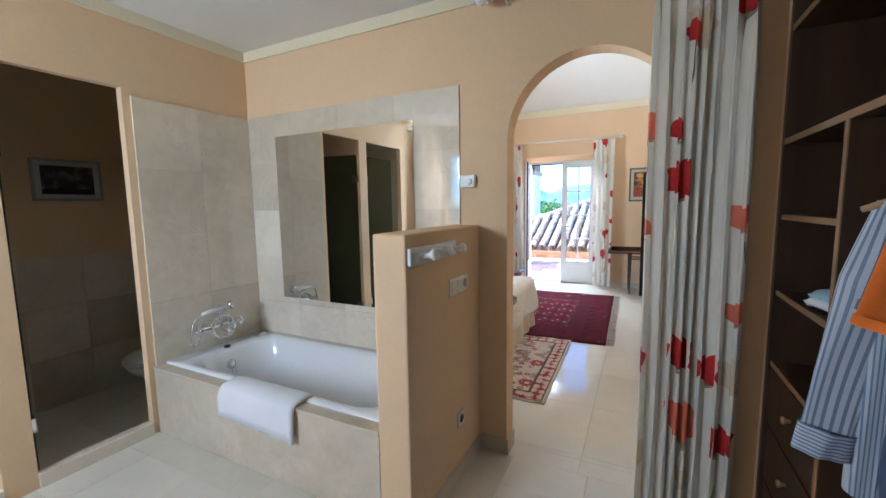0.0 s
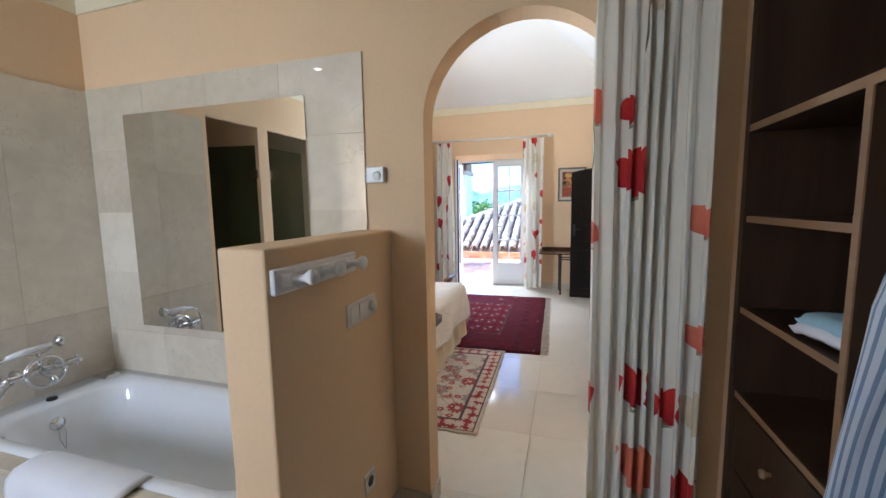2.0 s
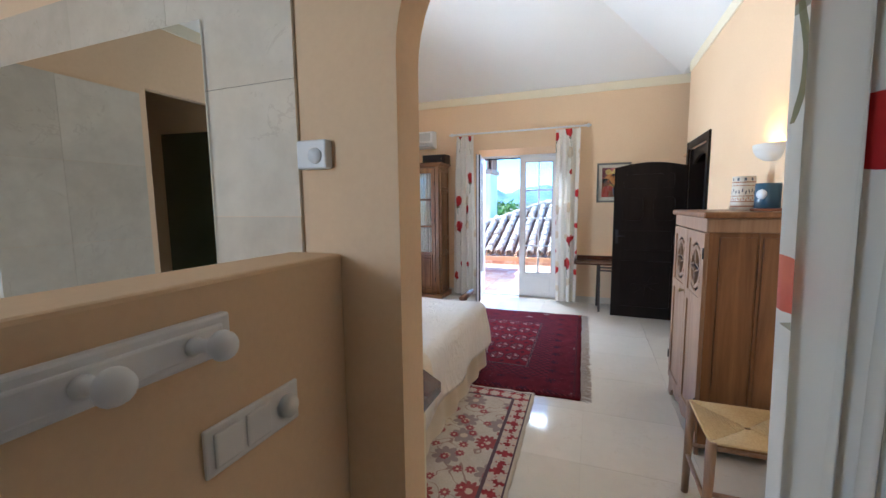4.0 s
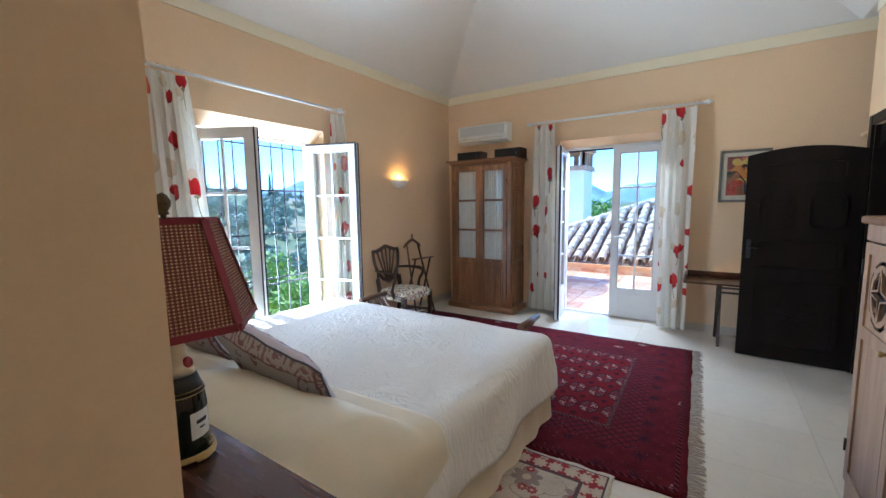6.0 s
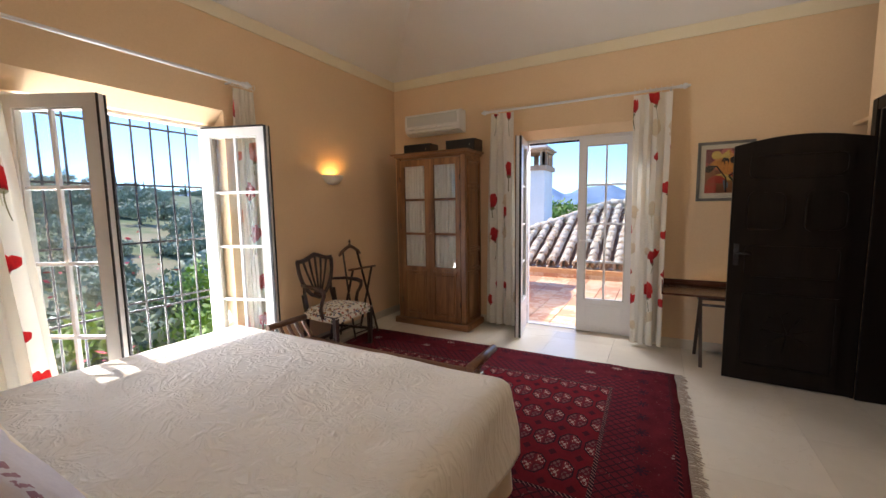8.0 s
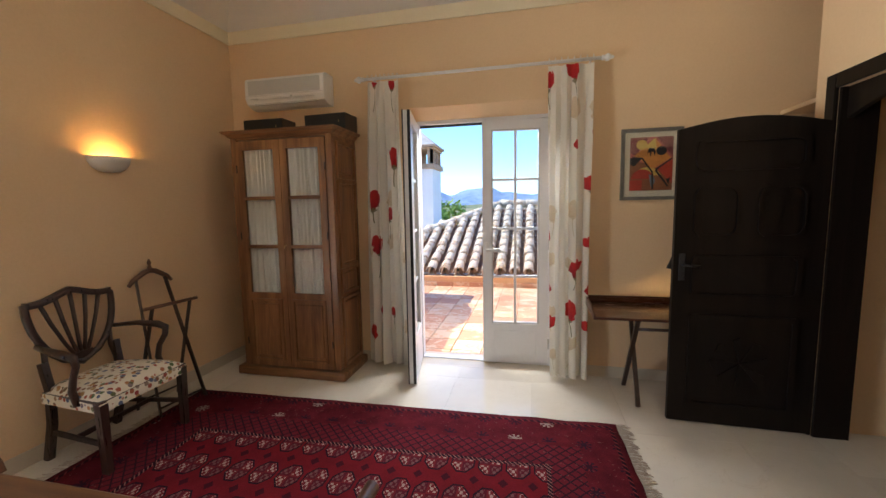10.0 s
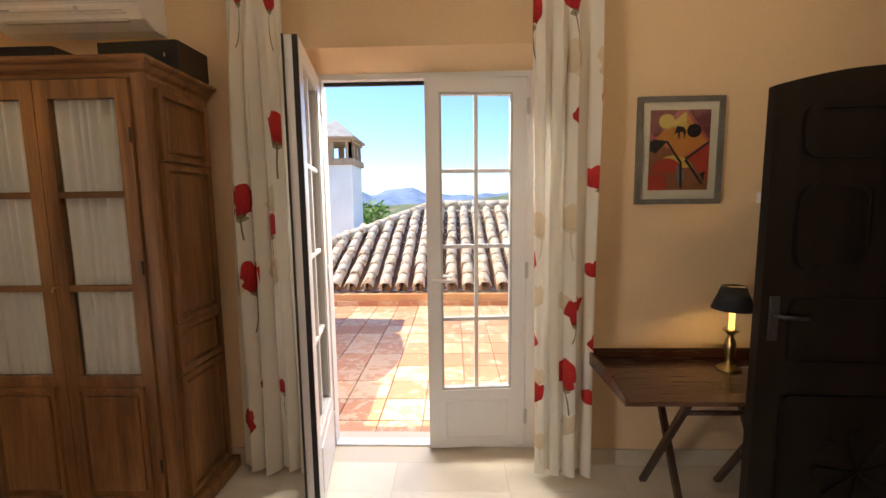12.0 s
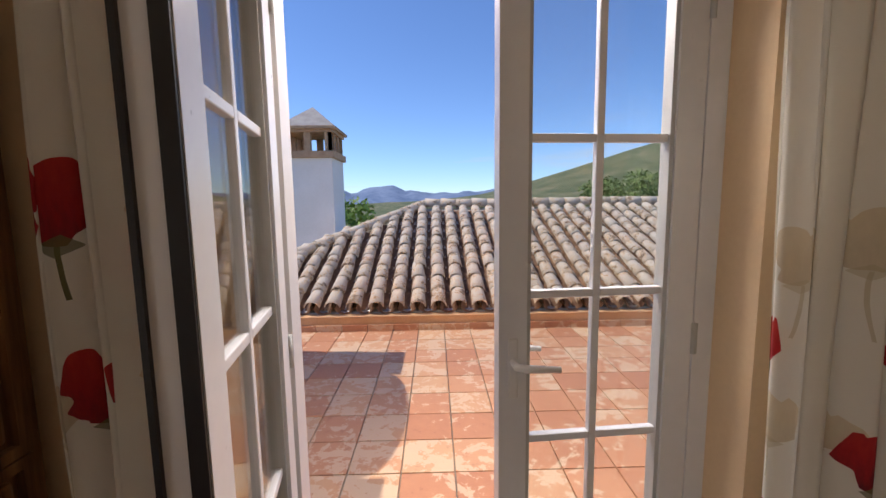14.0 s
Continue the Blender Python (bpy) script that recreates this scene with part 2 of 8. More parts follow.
def lathe(profile, at=(0, 0, 0), n=24, m=None):
    """Turn (radius, height) pairs round z."""
    bm = bmesh.new()
    rings = []
    for r, z in profile:
        rings.append([bm.verts.new((at[0] + r * math.cos(2 * math.pi * i / n), at[1] + r * math.sin(2 * math.pi * i / n), at[2] + z)) for i in range(n)])
    for p, q in zip(rings, rings[1:]):
        for i in range(n):
            bm.faces.new((p[i], p[(i + 1) % n], q[(i + 1) % n], q[i]))
    if profile[0][0] > 0.0005:
        bm.faces.new(list(reversed(rings[0])))
    if profile[-1][0] > 0.0005:
        bm.faces.new(rings[-1])
    bmesh.ops.remove_doubles(bm, verts=bm.verts, dist=1e-5)
    for f in bm.faces:
        f.smooth = True
    if m:
        bm.transform(m)
    return bm


def tube(points, radius, n=10, closed=False, bm=None, flat=1.0):
    """A round bar along points; radius may be a list."""
    bm = bm or bmesh.new()
    pts = [Vector(p) for p in points]
    rings = []
    up = None
    for i, p in enumerate(pts):
        d = pts[min(i + 1, len(pts) - 1)] - pts[max(i - 1, 0)]
        if closed:
            d = pts[(i + 1) % len(pts)] - pts[i - 1]
        d.normalize()
        if up is None:
            up = d.orthogonal().normalized()
        side = d.cross(up).normalized()
        up = side.cross(d).normalized()
        r = radius[i] if isinstance(radius, (list, tuple)) else radius
        rings.append([bm.verts.new(p + r * (math.cos(2 * math.pi * j / n) * side + flat * math.sin(2 * math.pi * j / n) * up)) for j in range(n)])
    pairs = list(zip(rings, rings[1:] + rings[:1])) if closed else list(zip(rings, rings[1:]))
    for p, q in pairs:
        for j in range(n):
            f = bm.faces.new((p[j], p[(j + 1) % n], q[(j + 1) % n], q[j]))
            f.smooth = True
    if not closed:
        bm.faces.new(list(reversed(rings[0])))
        bm.faces.new(rings[-1])
    return bm


def ribbon(points, width, thick, wide=(0, 0, 1), bm=None):
    """A rectangular bar swept along points; wide is the direction of its width."""
    bm = bm or bmesh.new()
    pts = [Vector(p) for p in points]
    w = Vector(wide).normalized()
    rings = []
    for i, p in enumerate(pts):
        d = (pts[min(i + 1, len(pts) - 1)] - pts[max(i - 1, 0)]).normalized()
        s = d.cross(w).normalized()
        ww = s.cross(d).normalized()
        wd = width[i] if isinstance(width, (list, tuple)) else width
        rings.append([bm.verts.new(p + ww * wd / 2 * a + s * thick / 2 * b) for a, b in ((-1, -1), (1, -1), (1, 1), (-1, 1))])
    for p, q in zip(rings, rings[1:]):
        for j in range(4):
            bm.faces.new((p[j], p[(j + 1) % 4], q[(j + 1) % 4], q[j]))
    bm.faces.new(list(reversed(rings[0])))
    bm.faces.new(rings[-1])
    bmesh.ops.recalc_face_normals(bm, faces=bm.faces)
    return bm


def prism(outline, depth, m=None, bm=None):
    """An outline in x and z, pushed depth along y."""
    bm = bm or bmesh.new()
    p = [bm.verts.new((x, 0, z)) for x, z in outline]
    q = [bm.verts.new((x, depth, z)) for x, z in outline]
    bm.faces.new(p)
    bm.faces.new(list(reversed(q)))
    for i in range(len(p)):
        bm.faces.new((p[i], q[i], q[(i + 1) % len(p)], p[(i + 1) % len(p)]))
    bmesh.ops.recalc_face_normals(bm, faces=bm.faces)
    if m:
        bmesh.ops.transform(bm, matrix=m, verts=p + q)
    return bm


def frame_prism(outer, inner, depth, m=None):
    """A flat ring between two outlines with the same number of corners, in x and z."""
    bm = bmesh.new()
    n = len(outer)
    loops = [[bm.verts.new((x, y, z)) for x, z in o] for o, y in ((outer, 0), (inner, 0), (inner, depth), (outer, depth))]
    for a, b in zip(loops, loops[1:] + loops[:1]):
        for i in range(n):
            bm.faces.new((a[i], a[(i + 1) % n], b[(i + 1) % n], b[i]))
    bmesh.ops.recalc_face_normals(bm, faces=bm.faces)
    if m:
        bm.transform(m)
    return bm


def rect(x0, z0, x1, z1):
    return [(x0, z0), (x1, z0), (x1, z1), (x0, z1)]


def mesh_of(name, bm, material):
    me = bpy.data.meshes.new(name)
    bm.to_mesh(me)
    bm.free()
    for m in material if isinstance(material, (list, tuple)) else [material]:
        me.materials.append(m)
    return me


def part(name, bm, material, parent, label=""):
    """One mesh under a thing or under a part."""
    ob = new(name, mesh_of(name, bm, material))
    if parent is not None:
        ob.parent = parent
    return tagged(ob, label)


def thing(name, m, label, category, group="", kind=""):
    ob = new(name)
    ob.matrix_basis = m
    return tagged(ob, label, category, group, kind)


def structure(name, bm, material, label, category, m=None):
    ob = new(name, mesh_of(name, bm, material))
    if m:
        ob.matrix_basis = m
    return tagged(ob, label, category, kind="structure")


def smooth(bm, angle=None):
    for f in bm.faces:
        f.smooth = True
    return bm

# ---- the building ----
W, E_, S, N = -3.62, 0.80, 2.06, 7.13
CEIL = 3.05

# north wall with the terrace door's opening
DX0, DX1, DTOP = -1.90, -0.655, 2.252
bm = bmesh.new()
box(bm, (W, N, -0.3), (DX0, N + 0.30, 3.12))
box(bm, (DX1, N, -0.3), (2.3, N + 0.30, 3.12))
box(bm, (DX0, N, DTOP), (DX1, N + 0.30, 3.12))
box(bm, (DX0, N, -0.3), (DX1, N + 0.30, -0.02))
wall_north = structure("wall_north", bm, M["wall"], "peach plastered wall round the terrace door", "wall")

bm = prism([(N + 0.002, DTOP), (N + 0.298, DTOP), (N + 0.298, 2.17), (N + 0.15, 2.17)], DX1 - DX0 - 0.004, Matrix.Translation((DX1 - 0.002, 0, 0)) @ Matrix.Rotation(radians(90), 4, "Z"))
structure("soffit_door", bm, M["wall"], "splayed plaster soffit over the terrace door", "soffit")

# west wall with the tall window's opening
WY0, WY1, WTOP, WBOT = 3.46, 4.73, 2.225, 0.06
WHEAD = 2.165
bm = bmesh.new()
box(bm, (W - 0.30, -1.6, -0.3), (W, WY0, 3.12))
box(bm, (W - 0.30, WY1, -0.3), (W, N + 0.30, 3.12))
box(bm, (W - 0.30, WY0, WTOP), (W, WY1, 3.12))
box(bm, (W - 0.30, WY0, -0.3), (W, WY1, WBOT))
wall_west = structure("wall_west", bm, M["wall"], "peach plastered wall round the tall barred window", "wall")

bm = prism([(W - 0.002, WTOP), (W - 0.13, 2.12), (W - 0.298, 2.12), (W - 0.298, WTOP)], WY1 - WY0 - 0.004, Matrix.Translation((0, WY0 + 0.002, 0)))
structure("soffit_window", bm, M["wall"], "splayed plaster soffit over the tall window", "soffit")

# south wall with the arch
AX0, AX1, SPRING = -0.640, 0.160, 1.752
arc = [(AX0 + 0.4 - 0.4 * math.cos(math.pi * i / 28), SPRING + 0.4 * math.sin(math.pi * i / 28)) for i in range(29)]
outline = [(W, 0), (AX0, 0)] + arc + [(AX1, 0), (1.3, 0), (1.3, 3.12), (W, 3.12)]
bm = prism(outline, 0.12, Matrix.Translation((0, 1.94, 0)))
wall_south = structure("wall_south", bm, M["wall"], "peach plastered wall with a round-headed archway", "wall")

# east wall with the dark door's opening, and the alcove beyond
HY0, HY1, HTOP = 5.68, 6.47, 2.03
bm = bmesh.new()
box(bm, (E_, S, -0.1), (E_ + 0.18, HY0, 3.12))
box(bm, (E_, HY1, -0.1), (E_ + 0.18, 6.66, 3.12))
box(bm, (E_, HY0, HTOP), (E_ + 0.18, HY1, 3.12))
box(bm, (E_ + 0.18, 6.54, -0.1), (2.3, 6.66, 3.12))
wall_east = structure("wall_east", bm, M["wall"], "pale peach wall beside a dark doorway", "wall")
bm = bmesh.new()
box(bm, (2.0, 6.66, -0.1), (2.15, N, 3.12))
box(bm, (2.15, 4.9, -0.1), (2.3, 6.54, 3.12))
box(bm, (E_ + 0.18, 4.75, -0.1), (2.3, 4.9, 3.12))
structure("wall_hall", bm, M["wall"], "peach walls of the hall and alcove", "wall")

# hipped ceiling over the bedroom, with its flat band
x0, x1, y0, y1 = W, E_, S, N
half = (x1 - x0) / 2
top = CEIL + 0.62 * half
bm = bmesh.new()
c = [bm.verts.new(p) for p in ((x0, y0, CEIL), (x1, y0, CEIL), (x1, y1, CEIL), (x0, y1, CEIL))]
r0, r1 = bm.verts.new((x0 + half, y0 + half, top)), bm.verts.new((x0 + half, y1 - half, top))
for f in ((c[0], c[1], r0), (c[1], c[2], r1, r0), (c[2], c[3], r1), (c[3], c[0], r0, r1)):
    bm.faces.new(f)
bmesh.ops.recalc_face_normals(bm, faces=bm.faces)
bmesh.ops.solidify(bm, geom=bm.faces[:], thickness=-0.08)
structure("ceiling", bm, M["ceiling"], "white hipped ceiling rising from a flat cornice", "ceiling")
structure("ceiling_alcove", slab((E_, 6.60, CEIL), (2.15, N, 3.12)), M["ceiling"], "flat white alcove ceiling", "ceiling")
structure("ceiling_hall", slab((E_ + 0.18, 4.8, 2.5), (2.25, 6.6, 2.6)), M["ceiling"], "flat white hall ceiling", "ceiling")
bm = bmesh.new()
t = 0.012
box(bm, (x0, y1 - t, 2.94), (2.0, y1, CEIL))
box(bm, (x0, y0 + t, 2.94), (x0 + t, y1 - t, CEIL))
box(bm, (x1 - t, y0 + t, 2.94), (x1, 6.66, CEIL))
box(bm, (x0, y0, 2.94), (x1, y0 + t, CEIL))
structure("cornice_trim", bm, M["cream"], "cream painted band under the ceiling", "trim")

# skirting of stone in the bedroom
bm = bmesh.new()
for a, b in (((W, N - 0.012, 0), (DX0, N, 0.09)), ((DX1, N - 0.012, 0), (2.0, N, 0.09)), ((W, S + 0.012, 0), (W + 0.012, WY0, 0.09)), ((W, WY1, 0), (W + 0.012, N - 0.012, 0.09)),
             ((E_ - 0.012, S + 0.012, 0), (E_, 5.60, 0.09)), ((W, S, 0), (AX0, S + 0.012, 0.09)), ((AX1, S, 0), (E_, S + 0.012, 0.09))):
    box(bm, a, b, 0.002)
structure("baseboard", bm, M["skirt"], "low polished limestone skirting", "baseboard")

# ---- bathroom shell ----
BX, BS, BC, STEP = -2.61, -1.30, 2.53, 0.06
bm = bmesh.new()
TH = 0.05
for a, b in (((BX - TH, 1.14, 0), (BX, 1.94, BC)), ((BX - TH, 0.50, 0), (BX, 0.62, BC)), ((BX - TH, BS, 0), (BX, -0.16, BC)),
             ((BX - TH, 0.62, 2.10), (BX, 1.14, BC)), ((BX - TH, -0.16, 2.10), (BX, 0.50, BC))):
    box(bm, a, b)
structure("wall_bath_west", bm, M["wall"], "peach bathroom wall with two narrow doorways", "wall")
bm = bmesh.new()
for y0, y1 in ((0.62, 1.14), (-0.16, 0.50)):
    box(bm, (BX - TH, y0, 0), (BX + 0.012, y1, 0.135), 0.004)
structure("sill_bath_doorways", bm, M["bathtile"], "low limestone kerbs across the bathroom doorways", "sill")
bm = bmesh.new()
BWX0, BWX1, BWZ0, BWZ1 = -2.58, -1.86, 1.15, 2.18
for a, b in (((W, BS - 0.25, 0), (BWX0, BS, BC)), ((BWX1, BS - 0.25, 0), (1.3, BS, BC)), ((BWX0, BS - 0.25, 0), (BWX1, BS, BWZ0)), ((BWX0, BS - 0.25, BWZ1), (BWX1, BS, BC))):
    box(bm, a, b)
structure("wall_bath_south", bm, M["wall"], "peach bathroom wall with a small barred window", "wall")
structure("wall_bath_east", slab((1.10, BS, 0), (1.3, 1.94, BC)), M["wall"], "peach wall behind the wardrobe", "wall")
structure("wall_wc", slab((W, 0.52, 0), (BX - TH, 0.60, BC)), M["wall"], "peach partition beside the toilet", "wall")
structure("wall_shower", slab((W, -0.35, 0), (BX - TH, -0.27, BC)), M["bathtile"], "tiled partition of the shower", "wall")
structure("ceiling_bathroom", slab((W, BS, BC), (1.3, 1.94, BC + 0.1)), M["ceiling"], "flat white bathroom ceiling", "ceiling")
bm = bmesh.new()
box(bm, (BX, 1.928, 2.462), (1.1, 1.94, BC))
box(bm, (BX, BS, 2.462), (BX + 0.012, 1.928, BC))
structure("cornice_bathroom", bm, M["cream"], "cream painted band under the bathroom ceiling", "trim")
half_wall = structure("wall_half", slab((-0.955, 1.165, 0), (-0.80, 1.94, 1.31), 0.008), M["wall"], "low peach half wall at the head of the bath", "wall")
bm = bmesh.new()
box(bm, (-0.80, 1.165, 0), (-0.788, 1.928, 0.095), 0.002)
box(bm, (-0.80, 1.928, 0), (AX0 + 0.002, 1.94, 0.095), 0.002)
box(bm, (AX0, 1.93, 0), (AX0 + 0.012, 2.06, 0.095), 0.002)
box(bm, (AX1 - 0.012, 1.94, 0), (AX1, 2.06, 0.095), 0.002)
structure("baseboard_bathroom", bm, M["skirt"], "limestone skirting round the half wall and arch", "baseboard")

# ground-bearing slabs under the laid stone
structure("floor_base", slab((W - 0.3, BS - 0.2, -0.3), (2.3, N + 0.3, -0.02)), M["grout"], "mortar bed below the stone floor", "floor")
structure("step_base", slab((W, BS, -0.02), (-0.955, 1.94, STEP - 0.02)), M["grout"], "raised bed of the bathroom floor", "floor")

# ---- terrace, roof and land ----


def height(x, y):
    """The land: a valley below the house, a slope of olives to the west, ranges far to the north."""
    r = math.hypot(x, y)
    z = -4.2
    if x < -8:
        z += min(max((-x / (abs(y) + 1) - 0.45) * 2.5, 0), 1) * 0.125 * min(-x - 8, 130)
    z += 1.5 * noise.noise((x / 40, y / 40, 0.3)) * min(r / 60, 1) + 7 * noise.noise((x / 220, y / 220, 1.7)) * min(r / 400, 1)
    z += 175 * math.exp(-((x - 700) / 470) ** 2 - ((y - 900) / 420) ** 2)
    z -= 10 * min(max(y - 20, 0) / 120, 1)
    z += 13 * math.exp(-((x + 110) / 130) ** 2 - ((y - 620) / 200) ** 2)
    return z


def sheet(rings, spokes, r0, r1, fn):
    bm = bmesh.new()
    rows = []
    for i in range(rings + 1):
        r = r0 * (r1 / r0) ** (i / rings)
        rows.append([bm.verts.new((r * math.sin(2 * math.pi * j / spokes), r * math.cos(2 * math.pi * j / spokes), 0)) for j in range(spokes)])
    mid = bm.verts.new((0, 0, 0))
    for j in range(spokes):
        bm.faces.new((mid, rows[0][(j + 1) % spokes], rows[0][j]))
    for p, q in zip(rows, rows[1:]):
        for j in range(spokes):
            bm.faces.new((p[j], p[(j + 1) % spokes], q[(j + 1) % spokes], q[j]))
    for v in bm.verts:
        v.co.z = fn(v.co.x, v.co.y)
    bmesh.ops.recalc_face_normals(bm, faces=bm.faces)
    for f in bm.faces:
        f.smooth = True
    return bm


k = Mat("dry_grass_and_scrub", 0.95)
v = k.world_vec()
n1, n2, n3, n4 = k.noise(0.02, 5, v), k.noise(0.25, 5, v), k.noise(6, 4, v), k.noise(0.055, 6, v, 0.7)
k.colour(k.ramp(n1 * 0.25 + n2 * 0.3 + n3 * 0.1 + n4 * 0.35, (0.42, (0.06, 0.09, 0.035)), (0.51, (0.12, 0.15, 0.06)), (0.58, (0.26, 0.22, 0.13)), (0.70, (0.42, 0.31, 0.20))))
k.bump(n3, 0.5, 0.1)
structure("ground", sheet(70, 110, 8, 4700, height), k.m, "dry Mediterranean hillside with scrub and pale soil", "ground")

# mountain rock; the haze of distance is painted into its blue
k = Mat("rock_painted_haze_blue", 0.95)
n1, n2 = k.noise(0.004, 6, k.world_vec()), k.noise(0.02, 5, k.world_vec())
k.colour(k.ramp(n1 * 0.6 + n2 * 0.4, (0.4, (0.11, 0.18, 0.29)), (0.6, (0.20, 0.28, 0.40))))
bm = bmesh.new()
low, crest = [], []
for i in range(181):
    a = radians(-75 + 150 * i / 180)
    x, y = 3300 * math.sin(a), 3300 * math.cos(a)
    h = 150 + 110 * noise.fractal((x / 900, y / 900, 3.1), 0.9, 2.1, 6) + 26 * noise.noise((x / 150, 7, 0)) + 75 * math.exp(-((math.degrees(a) + 6.5) / 3.5) ** 2)
    low.append((x * 0.80, y * 0.80, -20))
    crest.append((x, y, max(h, 30)))
rows = [[bm.verts.new(Vector(p).lerp(Vector(q), s) + Vector((0, 0, 22 * noise.noise((q[0] / 120, q[1] / 120, s * 5)) * (1 if 0.1 < s < 0.95 else 0)))) for p, q in zip(low, crest)] for s in (0, 0.2, 0.4, 0.6, 0.8, 0.9, 1.0)]
for p, q in zip(rows, rows[1:]):
    for i in range(180):
        bm.faces.new((p[i], p[i + 1], q[i + 1], q[i])).smooth = True
structure("backdrop", bm, k.m, "mountain range on the horizon, distance haze painted in as blue", "mountains")

# terrace bed and low parapet
TZ = -0.05
structure("terrace_base", slab((-4.2, N + 0.30, -0.35), (3.2, 10.98, TZ - 0.02)), M["grout"], "mortar bed of the terrace", "terrace")
bm = bmesh.new()
box(bm, (-4.2, 10.90, TZ), (3.2, 11.0, 0.105), 0.004)
parapet = structure("parapet", bm, M["orange_render"], "low ochre kerb along the terrace edge", "kerb")
k = Mat("zinc", 0.45, 0.6).colour((0.35, 0.36, 0.37))
part("gutter", tube([(-4.6, 11.03, 0.135), (3.2, 11.03, 0.135)], 0.035, 10), k.m, parapet, "grey metal gutter")
part("coping", slab((-4.2, 10.885, 0.105), (3.2, 11.0, 0.130), 0.006), M["orange_render"], parapet, "pale ochre coping")
# the wall whose rounded crest shades the terrace
W_T = -3.15
tz = lambda x: (x - W_T) / 0.68
prof = [(7.43, TZ), (10.27, TZ), (10.27, tz(-1.80)), (9.74, tz(-1.80)), (9.74, tz(-1.92))]
prof += [(9.06 + 0.68 * math.cos(a), tz(-1.92) + (tz(-1.69) - tz(-1.92)) * math.sin(a)) for a in [math.pi * i / 16 for i in range(1, 16)]]
prof += [(8.38, tz(-1.92)), (8.38, tz(-1.78)), (7.43, tz(-1.78))]
bm = prism(prof, 0.2, pose(W_T, 0, 0, 0, 0, 90))
structure("wall_terrace", bm, M["whitewash"], "white rendered terrace wall with a curved crest", "wall")
structure("eave", slab((-4.4, N + 0.3, 2.62), (2.6, N + 0.62, 2.72)), M["orange_render"], "ochre eave above the terrace door", "eave")
structure("roof_house", slab((-4.4, -2.0, 4.75), (2.8, N + 0.7, 4.80)), M["orange_render"], "plain roof slab over the house", "roof")

# tiled hipped roof beyond the parapet
EY, EZ, RY, SL = 10.98, 0.20, 14.15, 0.385
RX0 = -1.63
HIPX = RX0 - (RY - EY)
RXR = 7.0
rz = lambda y: EZ + SL * (y - EY)
k = Mat("lichened_clay_roof_tile", 0.9)
v = k.world_vec()
n1, n2, n3 = k.noise(7, 5, v), k.noise(38, 5, v, 0.7), k.noise(120, 3, v)
r = k.rand() * 0.55 + k.island() * 0.45
c = k.ramp(r, (0.0, (0.46, 0.25, 0.13)), (0.4, (0.60, 0.39, 0.22)), (0.7, (0.68, 0.50, 0.29)), (1.0, (0.56, 0.43, 0.29)))
c = k.mix((n1 * 0.5 + n2 * 0.7).gt(0.565) * 0.75, c, (0.62, 0.60, 0.53))
c = k.mix((n1 * 0.6 + n2 * 0.5).lt(0.47) * 0.75, c, (0.13, 0.105, 0.085))
k.colour(c)
k.bump(n2 + n3 * 0.5, 0.5, 0.006)
M["rooftile"] = k.m


def barrel(r0, r1, length, n=7, lift=0.0, up=True, thick=0.012):
    """One barrel tile along +y, wider at its foot."""
    bm = bmesh.new()
    for t in (0.0, thick):
        ends = []
        for y, r in ((0, r0 - t), (length, r1 - t)):
            s = 1 if up else -1
            ends.append([bm.verts.new((r * math.cos(math.pi * i / (n - 1)), y, s * r * 0.85 * math.sin(math.pi * i / (n - 1)) + lift * y)) for i in range(n)])
        for i in range(n - 1):
            bm.faces.new((ends[0][i], ends[0][i + 1], ends[1][i + 1], ends[1][i])).smooth = True
        if t == 0.0:
            keep = ends[0]
        else:
            for i in range(n - 1):
                bm.faces.new((keep[i], keep[i + 1], ends[0][i + 1], ends[0][i]))
    bmesh.ops.recalc_face_normals(bm, faces=bm.faces)
    return bm


roof = thing("tiled_roof", pose(0, 0, 0), "lichen-stained clay barrel-tile hipped roof beyond the terrace", "roof", kind="structure")
bm = bmesh.new()
e0, e1, e2, e3 = (bm.verts.new(p) for p in ((HIPX, EY + 0.02, EZ - 0.05), (RXR, EY + 0.02, EZ - 0.05), (RXR, RY, rz(RY) - 0.05), (RX0, RY, rz(RY) - 0.05)))
bm.faces.new((e0, e1, e2, e3))
w0 = bm.verts.new((HIPX, 2 * RY - EY, EZ - 0.05))
w1 = bm.verts.new((RXR, 2 * RY - EY, EZ - 0.05))
bm.faces.new((e0, e3, w0))
bm.faces.new((e3, e2, w1, w0))
part("decking", bm, M["rooftile"], roof)
cover = mesh_of("cover_tile", barrel(0.098, 0.078, 0.41, n=9, lift=-0.02), M["rooftile"])
COL, ROWL = 0.257, 0.315
slope_rot = math.degrees(math.atan(SL))
rest = bmesh.new()
one = bpy.data.meshes.new("tmp_tile")
bmt = barrel(0.098, 0.078, 0.41, n=9, lift=-0.02)
bmt.to_mesh(one)
bmt.free()
panme = bpy.data.meshes.new("tmp_pan")
bmt = barrel(0.115, 0.095, 0.40, up=False)
bmt.to_mesh(panme)
bmt.free()
nrow = int((RY - EY) / math.cos(radians(slope_rot)) / ROWL)
count = 0
